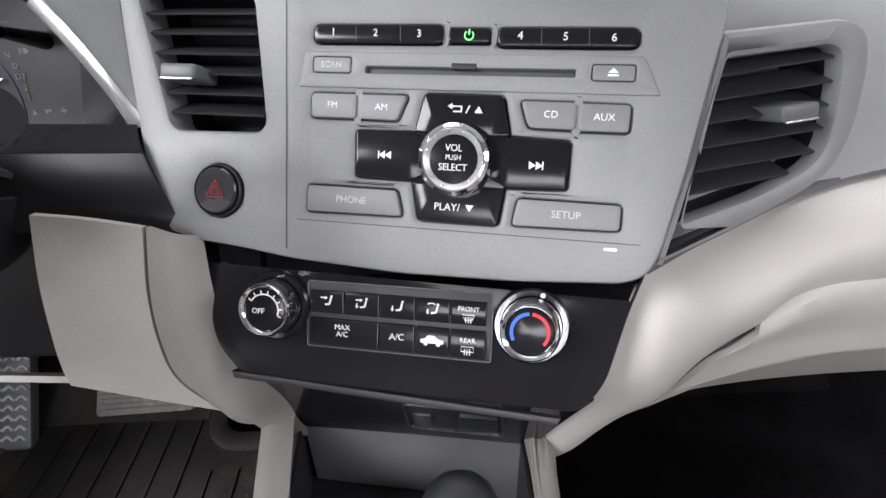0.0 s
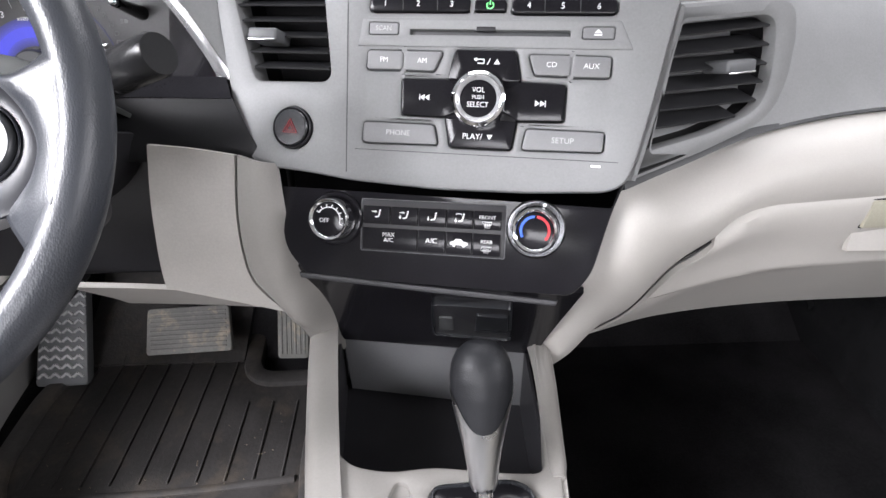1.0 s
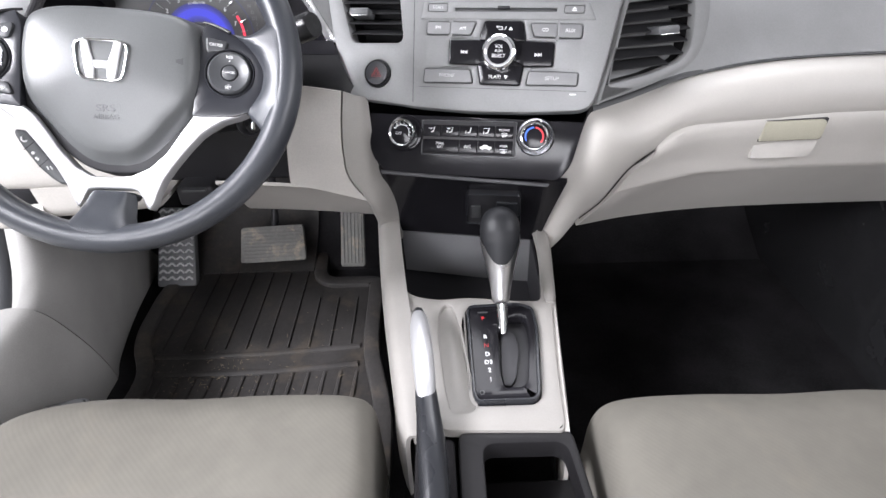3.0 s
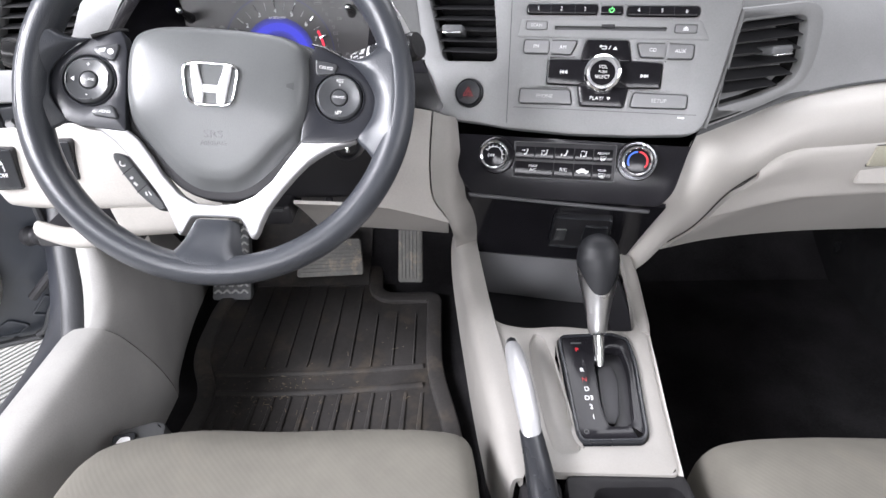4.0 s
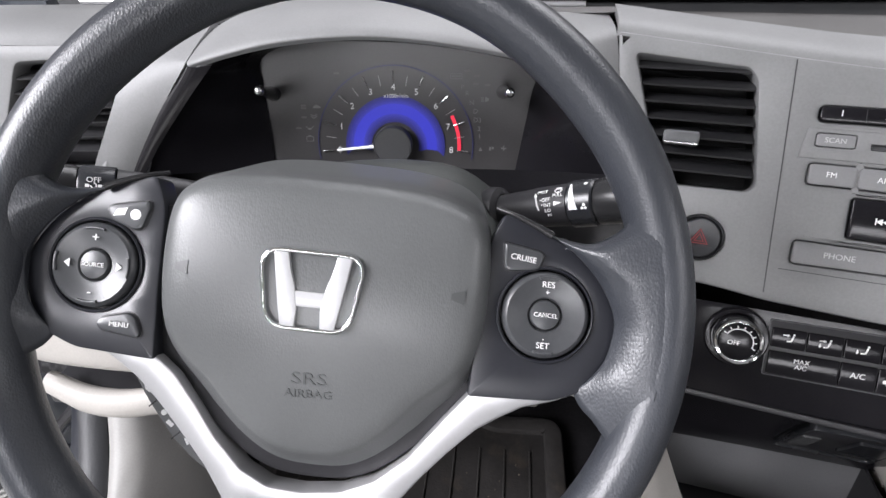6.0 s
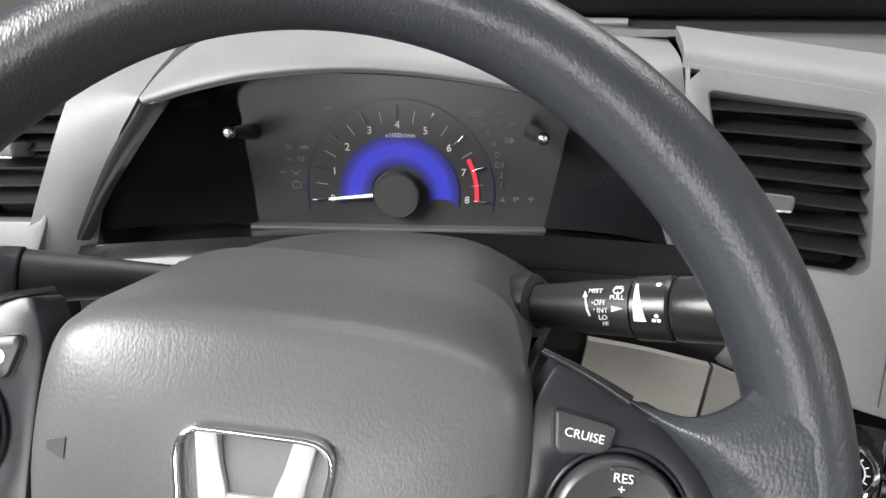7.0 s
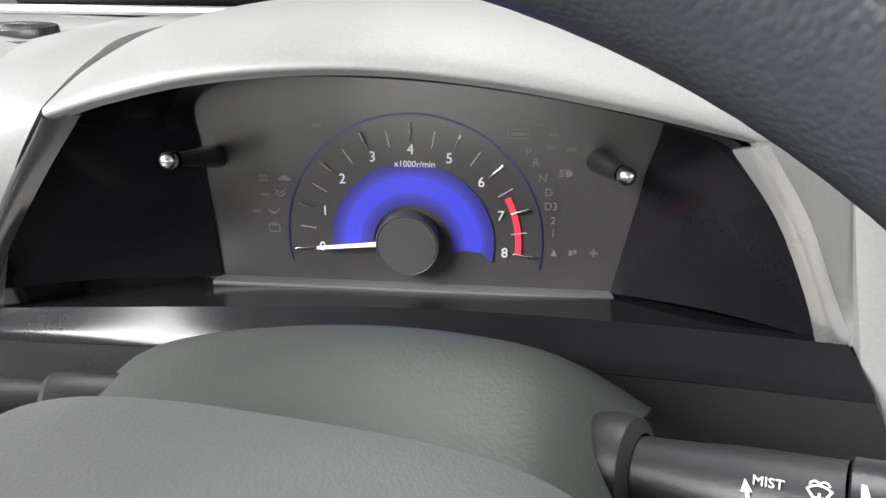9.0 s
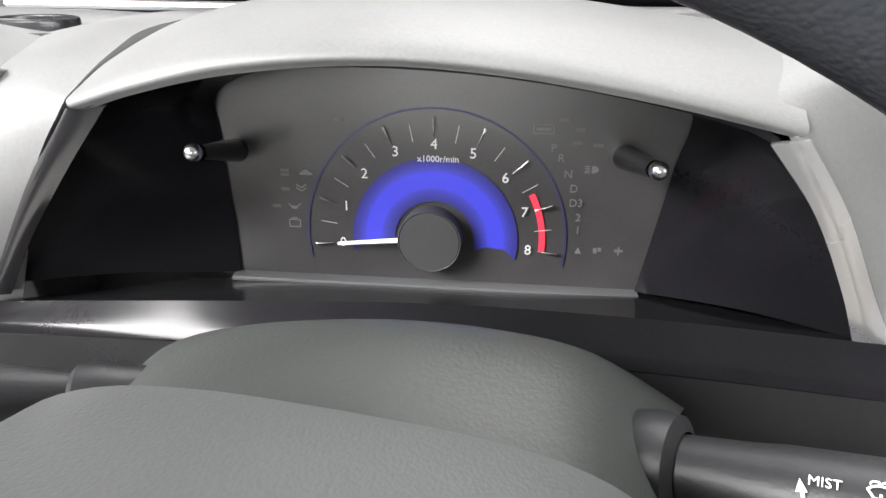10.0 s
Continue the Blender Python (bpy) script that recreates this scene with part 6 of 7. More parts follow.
for k, soft in enumerate(BLUE_FADES):
    for r0 in (0.0308 - 0.0011 * (k + 1), 0.0404 + 0.0011 * k):
        part("blue_fade", strokes(bmesh.new(), [arc_band(r0, r0 + 0.00108, -6 - k, 184 + k, 60, ox, oy)], 0.0008), soft, dials)
part("blue_hairline", strokes(bmesh.new(), [arc_band(0.0746, 0.0756, -10, 190, 70, ox, oy)], 0.0008), BLUE_FAINT, dials)
# pale strip built in place of the bright reflection under the dial face
part("foot_reflection", slab([(-0.121, -0.0300), (0.118, -0.0300), (0.118, -0.0266), (-0.121, -0.0266)], (), 0.010, 0.010, 0.0012), TAB, dials, "grey strip in place of the reflection below the dial face")
part("red_zone", strokes(bmesh.new(), [arc_band(0.0602, 0.0636, -4, 28, 16, ox, oy)], 0.0010), RED_GLOW, dials, "red zone mark")
for k in range(17):
    a = radians(184 - k * 188 / 16)
    c, d = math.cos(a), math.sin(a)
    if k % 2 == 0:
        # raised pins that taper towards the middle
        part("scale_pin", tube([(ox + 0.0598 * c, oy + 0.0598 * d, 0.0012), (ox + 0.0655 * c, oy + 0.0655 * d, 0.0026), (ox + 0.0705 * c, oy + 0.0705 * d, 0.0022)], [0.00025, 0.00060, 0.00075], 8), KNOB_SILVER, dials, "bright metal scale pin")
    else:
        part("scale_tick", strokes(bmesh.new(), [bar(ox + 0.0578 * c, oy + 0.0578 * d, ox + 0.0672 * c, oy + 0.0672 * d, 0.00042)], 0.0011), GREY_PRINT, dials)
for k in range(9):
    a = radians(184 - k * 188 / 8)
    lettering("numeral", str(k), 0.0082, DIAL_GLOW, dials, ox + 0.0543 * math.cos(a), oy + 0.0555 * math.sin(a), 0.0011)
lettering("legend", "x1000r/min", 0.0050, DIAL_GLOW, dials, ox + 0.0022, oy + 0.0474, 0.0011)
part("hub_cap", lathe([(0.0184, 0.0), (0.0184, 0.0102), (0.0178, 0.0112), (0.0172, 0.0106), (0.0168, 0.0112), (0.0002, 0.0116)], 56, Matrix.Translation((ox - 0.0015, oy + 0.002, 0))), DARK, dials, "round dark hub cap")
part("needle", tube([(ox - 0.016, oy + 0.0010, 0.006), (ox - 0.056, oy - 0.0030, 0.006)], [0.0015, 0.0010], 8), NEEDLE, dials, "white needle at zero")
for txt, x, y in (("P", 0.0658, 0.0540), ("R", 0.0701, 0.0485), ("N", 0.0746, 0.0398), ("D", 0.0782, 0.0318), ("D3", 0.080, 0.0237), ("2", 0.0818, 0.0154), ("1", 0.0823, 0.0080)):
    lettering("letter", txt, 0.0062, DIM_PRINT, dials, x, y, 0.0008)


def dial_sign(polys, material=DIM_PRINT):
    part("warning_symbol", strokes(bmesh.new(), polys, 0.0007), material, dials)


def sign_frame(x, y, w, h, t=0.0006):
    out = rounded(rect(x - w / 2, y - h / 2, x + w / 2, y + h / 2), 0.0008)
    bm = bmesh.new()
    plate(bm, out, [inset(out, t)], 0.0007, 0.0002, 0)
    part("warning_symbol", bm, DIM_PRINT, dials)


sign_frame(0.0599, 0.0640, 0.0110, 0.0052)
dial_sign([rect(0.0560, 0.0632, 0.0638, 0.0648)])
dial_sign([rounded([(0.0868, 0.0408), (0.0885, 0.0408), (0.0905, 0.0420), (0.0905, 0.0438), (0.0885, 0.0450), (0.0868, 0.0450)], 0.0008)])
dial_sign([bar(0.0832, y, 0.0858, y, 0.0006) for y in (0.0412, 0.0423, 0.0435, 0.0446)])
# car, belt, oil can and engine signs beside the scale
dial_sign([rounded([(-0.0770, 0.0348), (-0.0692, 0.0348), (-0.0692, 0.0362), (-0.0708, 0.0367), (-0.0718, 0.0378), (-0.0744, 0.0378), (-0.0756, 0.0366), (-0.0770, 0.0360)], 0.0006)])
for dy in (0.0, 0.0020):
    dial_sign([bar(-0.0795, 0.0272 + dy, -0.0765, 0.0252 + dy, 0.0008), bar(-0.0765, 0.0252 + dy, -0.0735, 0.0272 + dy, 0.0008)])
dial_sign([bar(-0.0850, 0.0175, -0.0830, 0.0155, 0.0007), bar(-0.0832, 0.0152, -0.0800, 0.0152, 0.0016), bar(-0.0800, 0.0156, -0.0778, 0.0176, 0.0007)])
sign_frame(-0.0821, 0.0055, 0.0072, 0.0050)
dial_sign([rect(-0.0838, 0.0084, -0.0804, 0.0090)])
for x, y in ((-0.0857, 0.0372), (-0.0857, 0.0348), (-0.0922, 0.0158), (-0.0519, 0.0667), (-0.0860, 0.0262), (0.0700, 0.0690), (0.0790, 0.0640), (0.0780, 0.0570), (0.0890, 0.0560)):
    dial_sign([rounded(rect(x - 0.0026, y - 0.0009, x + 0.0026, y + 0.0009), 0.0006)], FAINT_PRINT)
dial_sign([[(0.0816, -0.0058), (0.0852, -0.0058), (0.0834, -0.0018)]])
dial_sign([rect(0.0918, -0.0052, 0.0938, -0.0020), rect(0.0944, -0.0040, 0.0962, -0.0018)])
dial_sign([bar(0.1034, -0.0032, 0.1082, -0.0032, 0.0014), bar(0.1058, -0.0056, 0.1058, -0.0008, 0.0010)])
part("backing", slab(rect(-0.26, -0.06, 0.24, 0.11), (), -0.014, 0.01, 0), BLACK, dials)
for base, tip in (((-0.113, 0.048, 0.0), (-0.1047, 0.0589, 0.0637)), ((0.104, 0.050, 0.0), (0.1055, 0.0577, 0.0682))):
    b, t = Vector(base), Vector(tip)
    m = Matrix.Translation(b) @ (t - b).to_track_quat("Z", "Y").to_matrix().to_4x4()
    n = (t - b).length
    rod = part("reset_rod", lathe([(0.0068, -0.001), (0.0064, 0.003), (0.0042, 0.006), (0.0040, n - 0.009)], 20, m), GLOSS, dials)
    part("rod_tip", lathe([(max(0.0002, 0.0043 * math.sin(radians(q))), n - 0.003 - 0.0043 * math.cos(radians(q))) for q in range(20, 181, 16)], 20, m), KNOB_SILVER, rod, "bright round rod tip")

# ---- glovebox ----
glove = thing("glovebox", pose(0.45, 0.38, 0.42), "pale beige glovebox door with a pull latch, closed", "glovebox")
GI = pose(-0.45, -0.38, -0.42)
door = [[(0.243, 0.352, 0.444), (0.264, 0.355, 0.4575), (0.291, 0.361, 0.466), (0.33, 0.3685, 0.468), (0.40, 0.372, 0.473), (0.50, 0.374, 0.4765), (0.74, 0.378, 0.472)],
        [(0.241, 0.3415, 0.4320), (0.262, 0.3425, 0.4455), (0.289, 0.3470, 0.4545), (0.33, 0.3530, 0.4575), (0.40, 0.3580, 0.4612), (0.50, 0.3600, 0.4648), (0.74, 0.3645, 0.4600)],
        [(0.212, 0.344, 0.405), (0.285, 0.358, 0.415), (0.38, 0.362, 0.420), (0.51, 0.365, 0.425), (0.74, 0.370, 0.420)],
        [(0.195, 0.352, 0.370), (0.285, 0.363, 0.388), (0.38, 0.366, 0.396), (0.52, 0.367, 0.398), (0.74, 0.371, 0.396)],
        [(0.194, 0.3545, 0.365), (0.284, 0.3665, 0.382), (0.38, 0.370, 0.390), (0.52, 0.371, 0.392), (0.74, 0.375, 0.390)],
        [(0.175, 0.370, 0.328), (0.27, 0.399, 0.338), (0.38, 0.404, 0.344), (0.53, 0.405, 0.346), (0.74, 0.409, 0.346)],
        [(0.160, 0.400, 0.286), (0.255, 0.440, 0.277), (0.38, 0.450, 0.283), (0.54, 0.450, 0.287), (0.74, 0.452, 0.287)]]
bm = loft(door, 26, 22, -0.008)
bm.transform(GI)
lid = part("door", bm, BEIGE, glove, "pale beige door")
seam = [(0.158, 0.3685, 0.3105), (0.180, 0.3480, 0.3505), (0.207, 0.3400, 0.4025), (0.224, 0.3385, 0.4180), (0.241, 0.3400, 0.4325), (0.262, 0.3415, 0.4468), (0.289, 0.3462, 0.4560), (0.33, 0.3520, 0.4592), (0.40, 0.3568, 0.4632), (0.50, 0.3588, 0.4668), (0.74, 0.3635, 0.4620)]
bm = tube(spline(seam, 60), 0.0010, 6)
bm.transform(GI)
part("door_seam", bm, BLACK, glove)
GP = panel_frame((0.437, 0.3545, 0.4400), (1, 0.01, 0.02), (-0.01, -1.0, 0.04))
scoop = loft([[(-0.0585, -0.0025, 0.0010), (-0.015, -0.0028, 0.0010), (0.0275, -0.003, 0.0010)], [(-0.0605, -0.015, 0.0050), (-0.017, -0.0155, 0.0050), (0.0235, -0.016, 0.0040)], [(-0.0620, -0.0255, 0.0075), (-0.021, -0.0265, 0.0075), (0.0180, -0.027, 0.0040)]], 12, 10, 0.006, GI @ GP)
part("latch_scoop", scoop, BEIGE, lid, "smooth beige finger scoop")
part("latch_gap", slab(rounded([(-0.0540, 0.0265), (0.0315, 0.0274), (0.0280, -0.0028), (-0.0575, -0.0033)], 0.003), (), 0.0052, 0.014, 0.0004, GI @ GP), BLACK, lid)
part("latch", slab(rounded([(-0.0525, 0.0252), (0.030, 0.0261), (0.0265, -0.0015), (-0.056, -0.002)], [0.004, 0.010, 0.006, 0.002]), (), 0.0085, 0.018, 0.0016, GI @ GP), LATCH, lid, "slightly yellowed pull latch")

# ---- seats ----
def seat(name, x0, x1, front, inner, label):
    """inner: the side next to the console, which is the squarer one."""
    t = thing(name, pose((x0 + x1) / 2, front - 0.25, -0.01), label, "car seat", "front seats")
    w = (x1 - x0) / 2
    rows = []
    for y, z, wf in ((0.235, 0.06, 0.92), (0.252, 0.14, 0.95), (0.262, 0.205, 0.97), (0.255, 0.250, 0.98), (0.232, 0.275, 0.985), (0.18, 0.287, 1.0), (0.05, 0.282, 1.02), (-0.15, 0.268, 1.04), (-0.38, 0.258, 1.05)):
        row = []
        for f, dz in ((-1.0, -0.19), (-0.985, -0.09), (-0.93, -0.022), (-0.80, 0.0), (-0.45, -0.001), (0, -0.004), (0.45, -0.001), (0.80, 0.0), (0.93, -0.022), (0.985, -0.09), (1.0, -0.19)):
            square = f * inner > 0
            dy = -(0.010 if square else 0.035) * max(0, abs(f) - 0.55) ** 1.2 / 0.38 if y > 0.15 else 0
            if square and abs(f) > 0.9:
                dz *= 0.75
            row.append((w * (f * (1.03 if square and 0.7 < abs(f) < 0.96 else 1)) * wf, y + dy, max(0.02, z + (dz if z > 0.15 else dz * 0.3))))
        rows.append(row)
    part("cushion", loft(rows, 44, 40, 0.0), FABRIC, t, "beige ribbed cloth cushion")
    part("base", box(-w * 0.85, w * 0.85, -0.36, 0.20, 0.0, 0.10, 0.01), BLACK, t)
    return t


seat("driver_seat", -0.565, -0.122, 0.094, 1, "beige cloth driver's seat with soiled ribbed cushion")
seat("passenger_seat", 0.108, 0.56, 0.078, -1, "beige cloth passenger seat with ribbed cushion")

# ---- driver's footwell ----
mat = thing("floor_mat", pose(-0.42, 0.45, 0.0), "dirty black ribbed rubber floor mat", "floor mat")
edge = [(-0.63, 0.02), (-0.13, 0.02), (-0.135, 0.27), (-0.170, 0.42), (-0.172, 0.640), (-0.296, 0.637), (-0.304, 0.735), (-0.352, 0.745), (-0.60, 0.72), (-0.645, 0.62), (-0.640, 0.45), (-0.590, 0.36), (-0.600, 0.25)]
E2 = rounded([(x + 0.42, y - 0.45) for x, y in edge], [0.02, 0.02, 0.05, 0.05, 0.035, 0.03, 0.02, 0.02, 0.04, 0.05, 0.05, 0.04, 0.03], 8)
part("sheet", slab(E2, (), 0.003, 0.010, 0.002), RUBBER, mat)
part("border", slab(E2, [inset(E2, 0.030)], 0.013, 0.012, 0.006), RUBBER, mat, "raised rounded border")
for k in range(10):
    x = -0.575 + k * 0.0390
    y1 = 0.575 if x > -0.335 else 0.70
    part("rib", box(x + 0.42 - 0.0014, x + 0.42 + 0.0014, -0.02, y1 - 0.45, 0.001, 0.0058, 0.0009), RUBBER, mat)
for k in range(13):
    x = -0.552 + k * 0.0285
    part("rib", tube([(x + 0.42, -0.40, 0.0035), (x + 0.42, -0.20, 0.0045), (x + 0.425, -0.085, 0.0035)], [0.0045, 0.0052, 0.003], 8, flat=0.7), RUBBER, mat)
for y, r in ((-0.036, 0.0065), (-0.082, 0.0075)):
    part("cross_rib", tube(spline([(-0.16, y, 0.003), (-0.05, y - 0.002, 0.004), (0.07, y + 0.002, 0.004), (0.215, y + 0.016, 0.003)], 20), r, 10, flat=0.6), RUBBER, mat, "rounded cross rib")
slope = bmesh.new()
loft([[(-0.20, 0.22, 0.002), (0.09, 0.22, 0.002)], [(-0.19, 0.33, 0.05), (0.09, 0.33, 0.05)], [(-0.18, 0.44, 0.15), (0.09, 0.44, 0.15)]], 8, 8, 0.006, bm=slope)
part("toe_flap", slope, RUBBER, mat)
for k in range(6):
    x = -0.155 + k * 0.039
    part("rib", tube(spline([(x, 0.215, 0.0045), (x, 0.33, 0.0525), (x, 0.435, 0.1485)], 12), 0.0024, 6), RUBBER, mat)
rng = random.Random(4)
crumbs = bmesh.new()
for k in range(170):
    near = k % 4 != 0
    x = rng.gauss(-0.45, 0.06) if near else rng.uniform(-0.56, -0.22)
    y = rng.gauss(0.365, 0.03) if near else rng.uniform(0.27, 0.55)
    length, w, a = rng.choice((0.0012, 0.002, 0.002, 0.004, 0.008)), rng.uniform(0.0004, 0.0008), rng.uniform(0, math.pi)
    d = Vector((math.cos(a), math.sin(a), 0)) * length / 2
    c = Vector((x, y, 0.0062))
    tube([c - d, c + d + Vector((0, 0, rng.uniform(0, 0.001)))], w, 5, crumbs)
crumbs = part("straw_crumbs", crumbs, STRAW)
tagged(crumbs, "dry straw and dirt crumbs on the rubber mat", "dirt", kind="stuff")


def pedal(name, m, w, h, grooves, across, label, arm):
    t = thing(name, m, label, "pedal", "pedals")
    part("pad", slab(rounded([(-w / 2, -h / 2), (w / 2, -h / 2), (w / 2 * 0.94, h / 2), (-w / 2 * 0.94, h / 2)], 0.008), (), 0.0, 0.012, 0.003), PEDAL, t)
    for k in range(grooves):
        f = (k + 0.5) / grooves - 0.5
        bm = box(-w * 0.44, w * 0.44, f * h * 0.86 - 0.0016, f * h * 0.86 + 0.0016, -0.001, 0.0022, 0.0008) if across else box(f * w * 0.86 - 0.0016, f * w * 0.86 + 0.0016, -h * 0.44, h * 0.44, -0.001, 0.0022, 0.0008)
        part("tread", bm, PEDAL, t)
    part("arm", tube([Vector((0, 0, -0.008)), Vector((0, 0.06, -0.03)), Vector((0.0, 0.30, 0.0))], 0.008, 10), BLACK, t)
    return t


pedal("brake_pedal", panel_frame((-0.405, 0.66, 0.086), (1, 0.0, 0.045), (0, -0.80, 0.60)), 0.140, 0.076, 9, True, "worn rubber brake pedal with cross ribs", 1)
pedal("accelerator_pedal", panel_frame((-0.236, 0.67, 0.095), (1, 0, -0.02), (0, -0.88, 0.47)), 0.052, 0.135, 6, False, "upright ribbed accelerator pedal", 1)
rest = thing("footrest", panel_frame((-0.615, 0.668, 0.073), (1, 0.0, 0.0), (0.05, -0.80, 0.60)), "grey footrest with a chevron tread", "footrest", "pedals")
part("pad", slab(rounded([(-0.040, -0.08), (0.042, -0.08), (0.035, 0.09), (-0.035, 0.09)], 0.008), (), 0.0, 0.02, 0.003), TAB, rest)
for k in range(11):
    for j in range(4):
        x, y = -0.027 + j * 0.018, -0.066 + k * 0.0145
        bm = bmesh.new()
        plate(bm, bar(x - 0.008, y, x, y + 0.007, 0.004), (), 0.003, 0.004, 0.001)
        plate(bm, bar(x, y + 0.007, x + 0.008, y, 0.004), (), 0.0028, 0.004, 0.001)
        part("tread", bm, TREAD, rest)

side_box = part("wall_footwell", box(-0.745, -0.722, 0.58, 1.0, -0.15, 0.50, 0.002), CARPET)
tagged(side_box, "black carpeted side of the driver's footwell", "footwell wall", kind="structure")

# ---- sill, door opening and the hall floor beyond ----
sill = thing("sill_trim", pose(-0.70, 0.2, 0.1), "pale beige sill trim beside the driver's seat", "sill trim")
SI = pose(0.70, -0.2, -0.1)


def sill_part(name, bm, material, label=""):
    bm.transform(SI)
    return part(name, bm, material, sill, label)


prof = [(-0.702, 0.216), (-0.690, 0.228), (-0.660, 0.236), (-0.640, 0.229), (-0.628, 0.200), (-0.624, 0.12), (-0.632, 0.04), (-0.648, -0.03)]


def lean(z):
    return 0.278 + 0.40 * max(0, 0.236 - z)


rows = [[(x, y, z) for x, z in prof] for y in (-0.9, -0.4, 0.0, 0.18)] + [[(x, lean(z), z) for x, z in prof]]
sill_part("sill_cover", loft(rows, 28, 16, 0.004), BEIGE_SILL, "pale beige sill cover")
kick = [[(x - 0.002, lean(z) + 0.004, z - 0.003) for x, z in ((-0.668, 0.226), (-0.664, 0.233), (-0.658, 0.2355), (-0.640, 0.229), (-0.628, 0.200), (-0.624, 0.12), (-0.632, 0.04), (-0.648, -0.03))],
        [(-0.690, 0.345, 0.262), (-0.680, 0.345, 0.266), (-0.665, 0.352, 0.262), (-0.655, 0.365, 0.245), (-0.645, 0.385, 0.20), (-0.645, 0.40, 0.12), (-0.655, 0.43, 0.03), (-0.668, 0.44, -0.03)],
        [(-0.716, 0.41, 0.33), (-0.706, 0.405, 0.336), (-0.692, 0.41, 0.33), (-0.680, 0.43, 0.30), (-0.668, 0.46, 0.22), (-0.665, 0.50, 0.12), (-0.680, 0.56, 0.03), (-0.690, 0.58, -0.03)],
        [(-0.738, 0.49, 0.45), (-0.728, 0.485, 0.452), (-0.715, 0.495, 0.42), (-0.705, 0.52, 0.36), (-0.695, 0.57, 0.26), (-0.695, 0.64, 0.14), (-0.700, 0.72, 0.03), (-0.70, 0.76, -0.03)]]
sill_part("kick_trim", loft(kick, 28, 22, 0.004), BEIGE_SILL, "pale beige kick panel")
seal_path = [(-0.684, 0.276, 0.222), (-0.706, 0.335, 0.257), (-0.732, 0.405, 0.328), (-0.754, 0.485, 0.448), (-0.775, 0.56, 0.62)]
sill_part("door_seal", tube(spline(seal_path, 40), 0.0165, 14, flat=0.6), SEAL, "black rubber door seal")
step = [[(-0.734, y, 0.150), (-0.737, y, 0.188), (-0.722, y, 0.203), (-0.698, y, 0.207)] for y in (-0.9, 0.0, 0.163)]
step += [[(-0.745, 0.30, 0.15), (-0.750, 0.30, 0.19), (-0.732, 0.295, 0.212), (-0.698, 0.29, 0.220)], [(-0.765, 0.39, 0.19), (-0.775, 0.39, 0.232), (-0.757, 0.382, 0.258), (-0.722, 0.38, 0.285)],
         [(-0.79, 0.48, 0.33), (-0.803, 0.478, 0.36), (-0.785, 0.465, 0.385), (-0.745, 0.462, 0.41)], [(-0.82, 0.56, 0.56), (-0.835, 0.55, 0.58), (-0.815, 0.54, 0.60), (-0.775, 0.54, 0.62)]]
sill_part("door_step", loft(step, 14, 30, 0.004), STEP_TRIM, "dark blue-grey painted step of the door opening")
wallp = bmesh.new()
loft([[(-0.731, -0.9, 0.17), (-0.733, 0.16, 0.17), (-0.755, 0.32, 0.18)], [(-0.69, -0.9, -0.12), (-0.69, 0.16, -0.12), (-0.71, 0.32, -0.12)]], 10, 4, 0.01, bm=wallp)
sill_part("outer_sill", wallp, BODY_PAINT)
RELEASE = panel_frame((-0.664, 0.443, 0.266), (0.62, 0.78, 0.0), (0.72, -0.62, 0.30))
sill_part("release_latch", slab(rounded(rect(-0.022, -0.002, 0.024, 0.026), 0.005), (), 0.026, 0.030, 0.003, RELEASE), BEIGE, "pale bonnet release latch")

lever = thing("release_levers", panel_frame((-0.566, 0.158, 0.147), (0.88, 0.30, -0.22), (0.05, -0.25, 0.96)), "dark fuel and boot release levers on the sill floor", "release lever")
part("housing", slab(rounded([(-0.034, -0.06), (0.030, -0.06), (0.034, 0.020), (0.020, 0.026), (-0.028, 0.024)], 0.008), (), 0.0, 0.05, 0.005), DARK, lever)
for y in (-0.022, 0.004):
    b = part("lever", slab(rounded(rect(-0.030, y - 0.010, -0.002, y + 0.010), 0.004), (), 0.006, 0.008, 0.002), SATIN, lever)
    part("symbol", strokes(bmesh.new(), [rounded([(-0.025, y - 0.003), (-0.007, y - 0.003), (-0.008, y + 0.002), (-0.013, y + 0.004), (-0.020, y + 0.004)], 0.001)], 0.0063), WHITE, b)

DOOR = panel_frame((-0.85, 0.41, 0.1), (0.94, 0.33, 0), (0.33, -0.94, 0))
sdoor = thing("driver_door", DOOR, "dark blue-grey driver's door swung open with beige inner trim", "car door")
part("inner_skin", slab(rounded([(-0.95, 0.0), (-0.09, 0.0), (0.0, 0.006), (0.037, 0.05), (0.064, 0.096), (0.078, 0.125), (0.09, 0.20), (0.10, 0.55), (-0.95, 0.55)], [0, 0.02, 0.02, 0.02, 0.02, 0.02, 0.02, 0, 0]), (), 0.0, 0.10, 0.008), BODY_PAINT, sdoor)
for poly in ([(-0.002, 0.055), (0.030, 0.090), (0.040, 0.082), (0.022, 0.046)], [(-0.100, 0.048), (-0.064, 0.040), (-0.035, 0.054), (-0.010, 0.036), (-0.031, 0.021), (-0.100, 0.020)]):
    out = rounded(poly, 0.006)
    part("pressed_panel", slab(out, [inset(out, 0.0035)], 0.0035, 0.004, 0.0014), BODY_PAINT, sdoor)
part("drain_plug", lathe([(0.005, -0.001), (0.005, 0.0015), (0.003, 0.002), (0.0002, 0.001)], 16, Matrix.Translation((-0.040, 0.012, 0))), BLACK, sdoor)
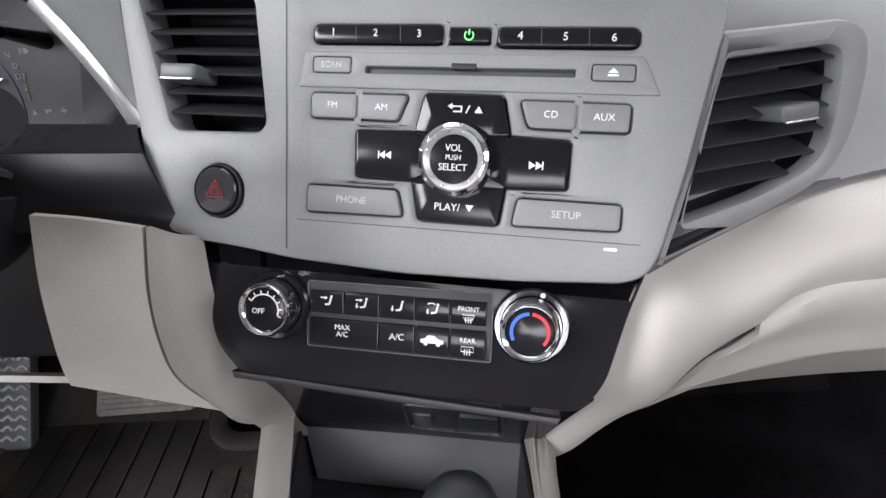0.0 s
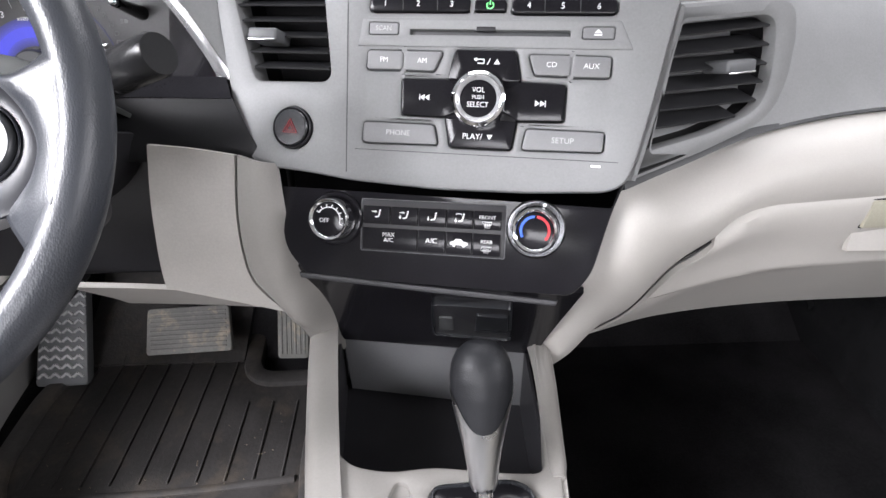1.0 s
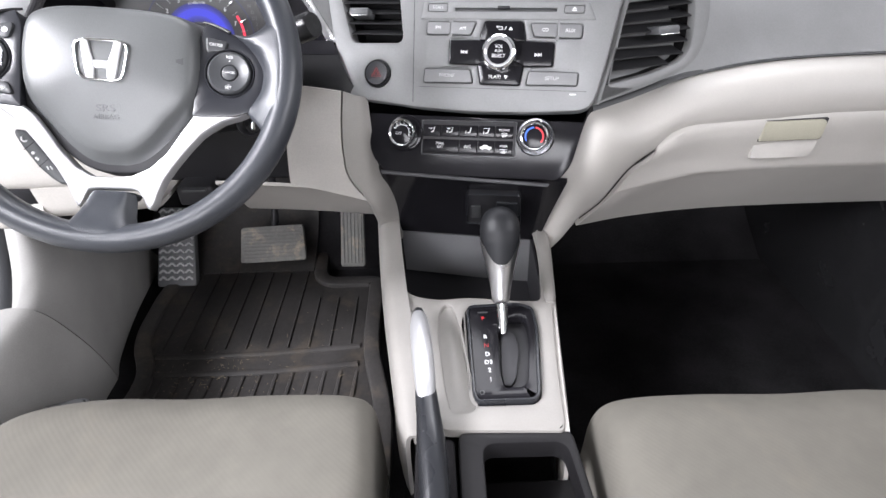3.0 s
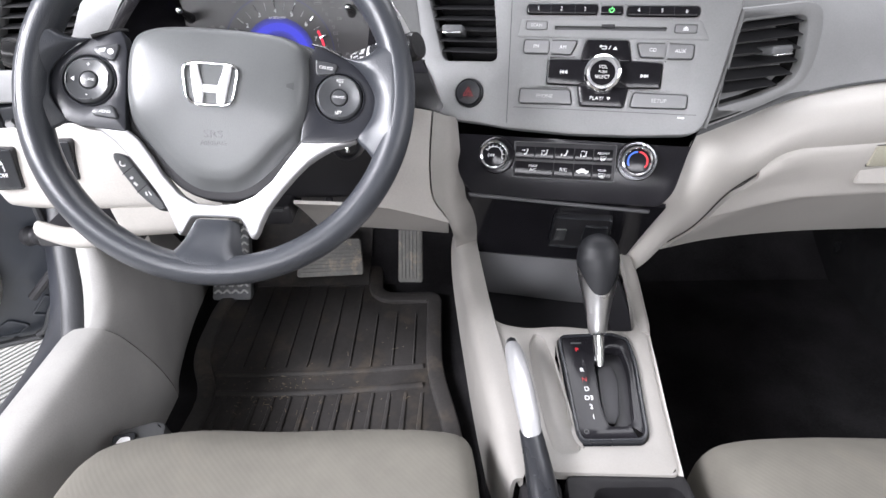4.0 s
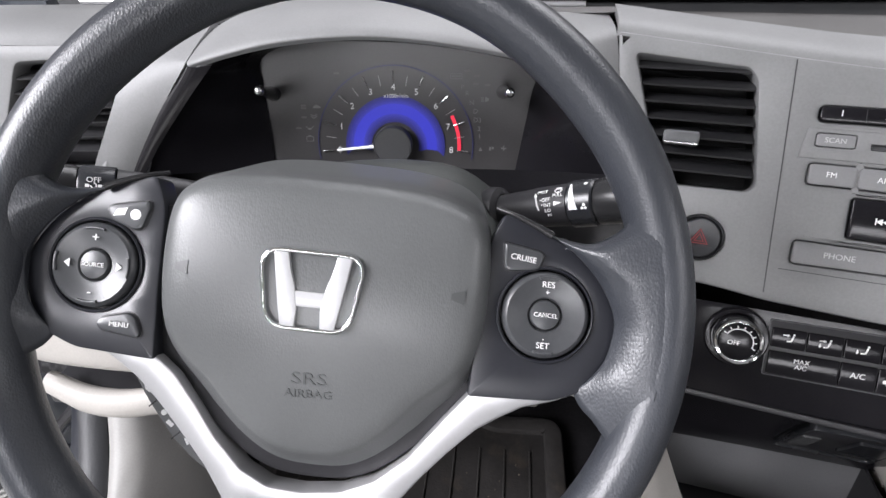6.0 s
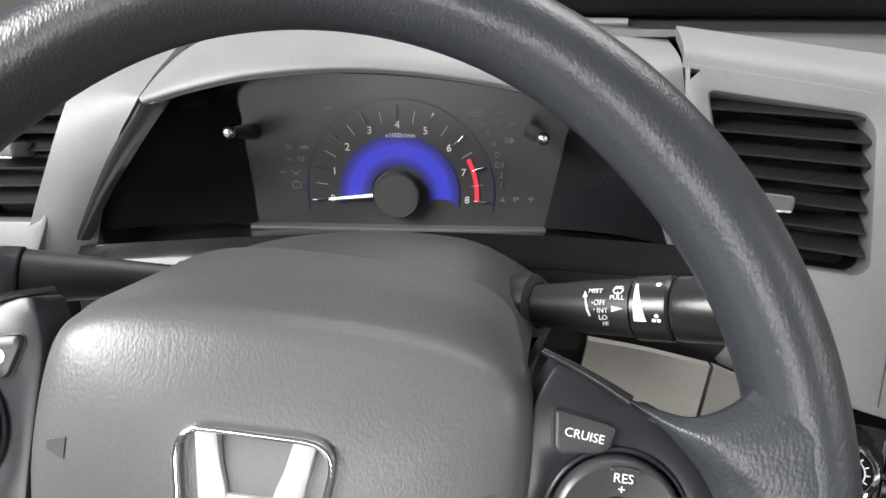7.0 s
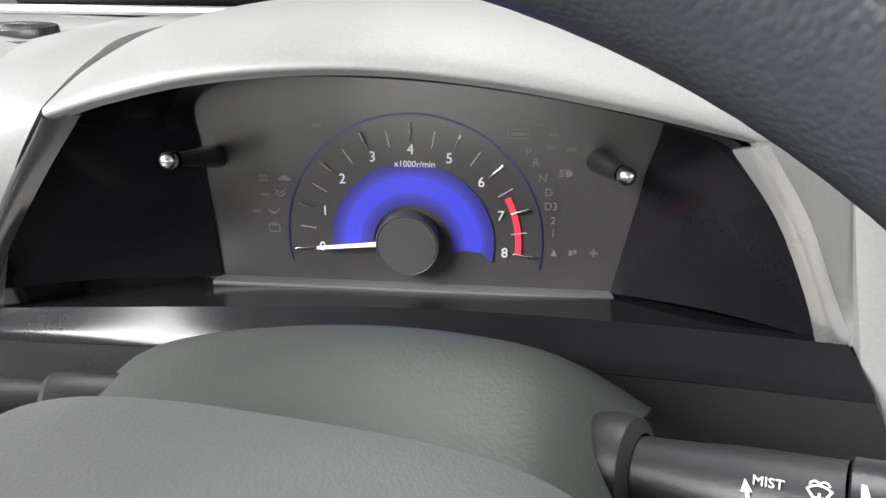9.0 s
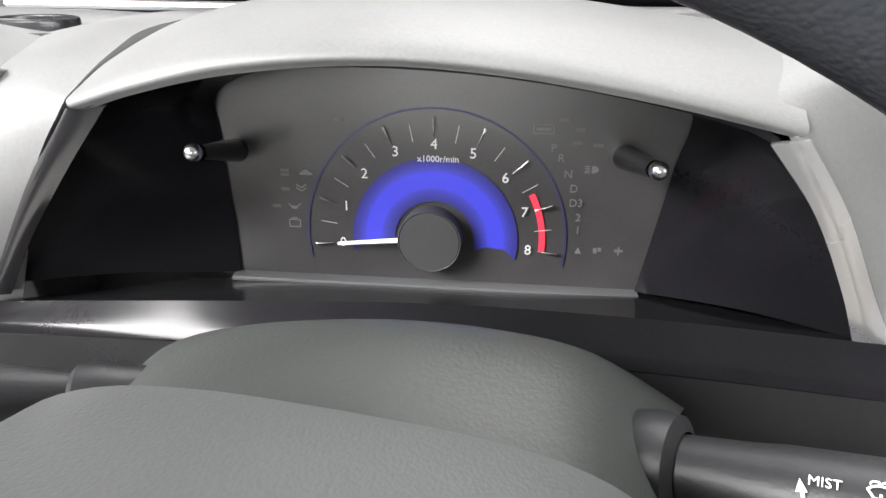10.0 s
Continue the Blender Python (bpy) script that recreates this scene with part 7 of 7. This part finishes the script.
part("door_trim", slab(rounded([(-0.90, 0.052), (-0.10, 0.055), (-0.055, 0.067), (-0.030, 0.092), (-0.014, 0.135), (-0.016, 0.30), (-0.02, 0.50), (-0.90, 0.50)], [0, 0.03, 0.03, 0.03, 0.03, 0.03, 0.02, 0]), (), 0.045, 0.045, 0.012), BEIGE_DULL, sdoor, "pale beige inner trim")
edge_pts = [Vector((x, y, 0.012)) for x, y in ((-0.90, 0.012), (-0.09, 0.014), (0.0, 0.022), (0.030, 0.060), (0.056, 0.104), (0.076, 0.20), (0.084, 0.50))]
part("weather_strip", tube(spline(edge_pts, 40), 0.006, 8), SEAL, sdoor)
for z in (0.17, 0.38):
    h = part("hinge", box(0.075, 0.150, z - 0.025, z + 0.025, -0.02, 0.012, 0.004), BODY_PAINT, sdoor)
    for dx in (0.095, 0.128):
        part("hinge_bolt", lathe([(0.007, 0.010), (0.007, 0.016), (0.0055, 0.018), (0.0002, 0.018)], 6, Matrix.Translation((dx, z, 0))), SILVER, h)
part("check_strap", tube([(0.02, 0.10, 0.02), (0.07, 0.15, 0.03), (0.13, 0.17, 0.02)], 0.007, 8), BLACK, sdoor)
part("cable_boot", lathe([(0.013 + 0.003 * (k % 2), 0.008 * k) for k in range(12)], 16, Matrix.Translation((0.045, 0.205, 0.01)) @ Matrix.Rotation(radians(75), 4, "Y")), BLACK, sdoor, "ribbed black cable boot")
jamb = part("wall_left", loft([[(-0.775, 0.60, -0.2), (-0.86, 0.62, -0.2), (-0.95, 0.66, -0.2)], [(-0.785, 0.60, 0.3), (-0.86, 0.61, 0.3), (-0.95, 0.66, 0.3)], [(-0.80, 0.62, 0.66), (-0.86, 0.62, 0.66), (-0.95, 0.66, 0.66)]], 8, 10, 0.02), BODY_PAINT)
tagged(jamb, "blue-grey painted door jamb of the car", "door jamb", kind="structure")
tiles = thing("floor_grating", pose(-1.28, 0.635, -0.345, 0, 0, 53.6), "white slatted plastic floor grating beside the car", "floor grating")
for j in range(-2, 2):
    for k in range(-24, 24):
        part("slat", box(j * 0.25 + 0.003, j * 0.25 + 0.247, k * 0.0165, k * 0.0165 + 0.0095, 0.0, 0.014, 0.0), TILE, tiles)
    part("slat_bed", box(j * 0.25 + 0.002, j * 0.25 + 0.248, -0.40, 0.40, -0.001, 0.003, 0.0), SEAL, tiles)
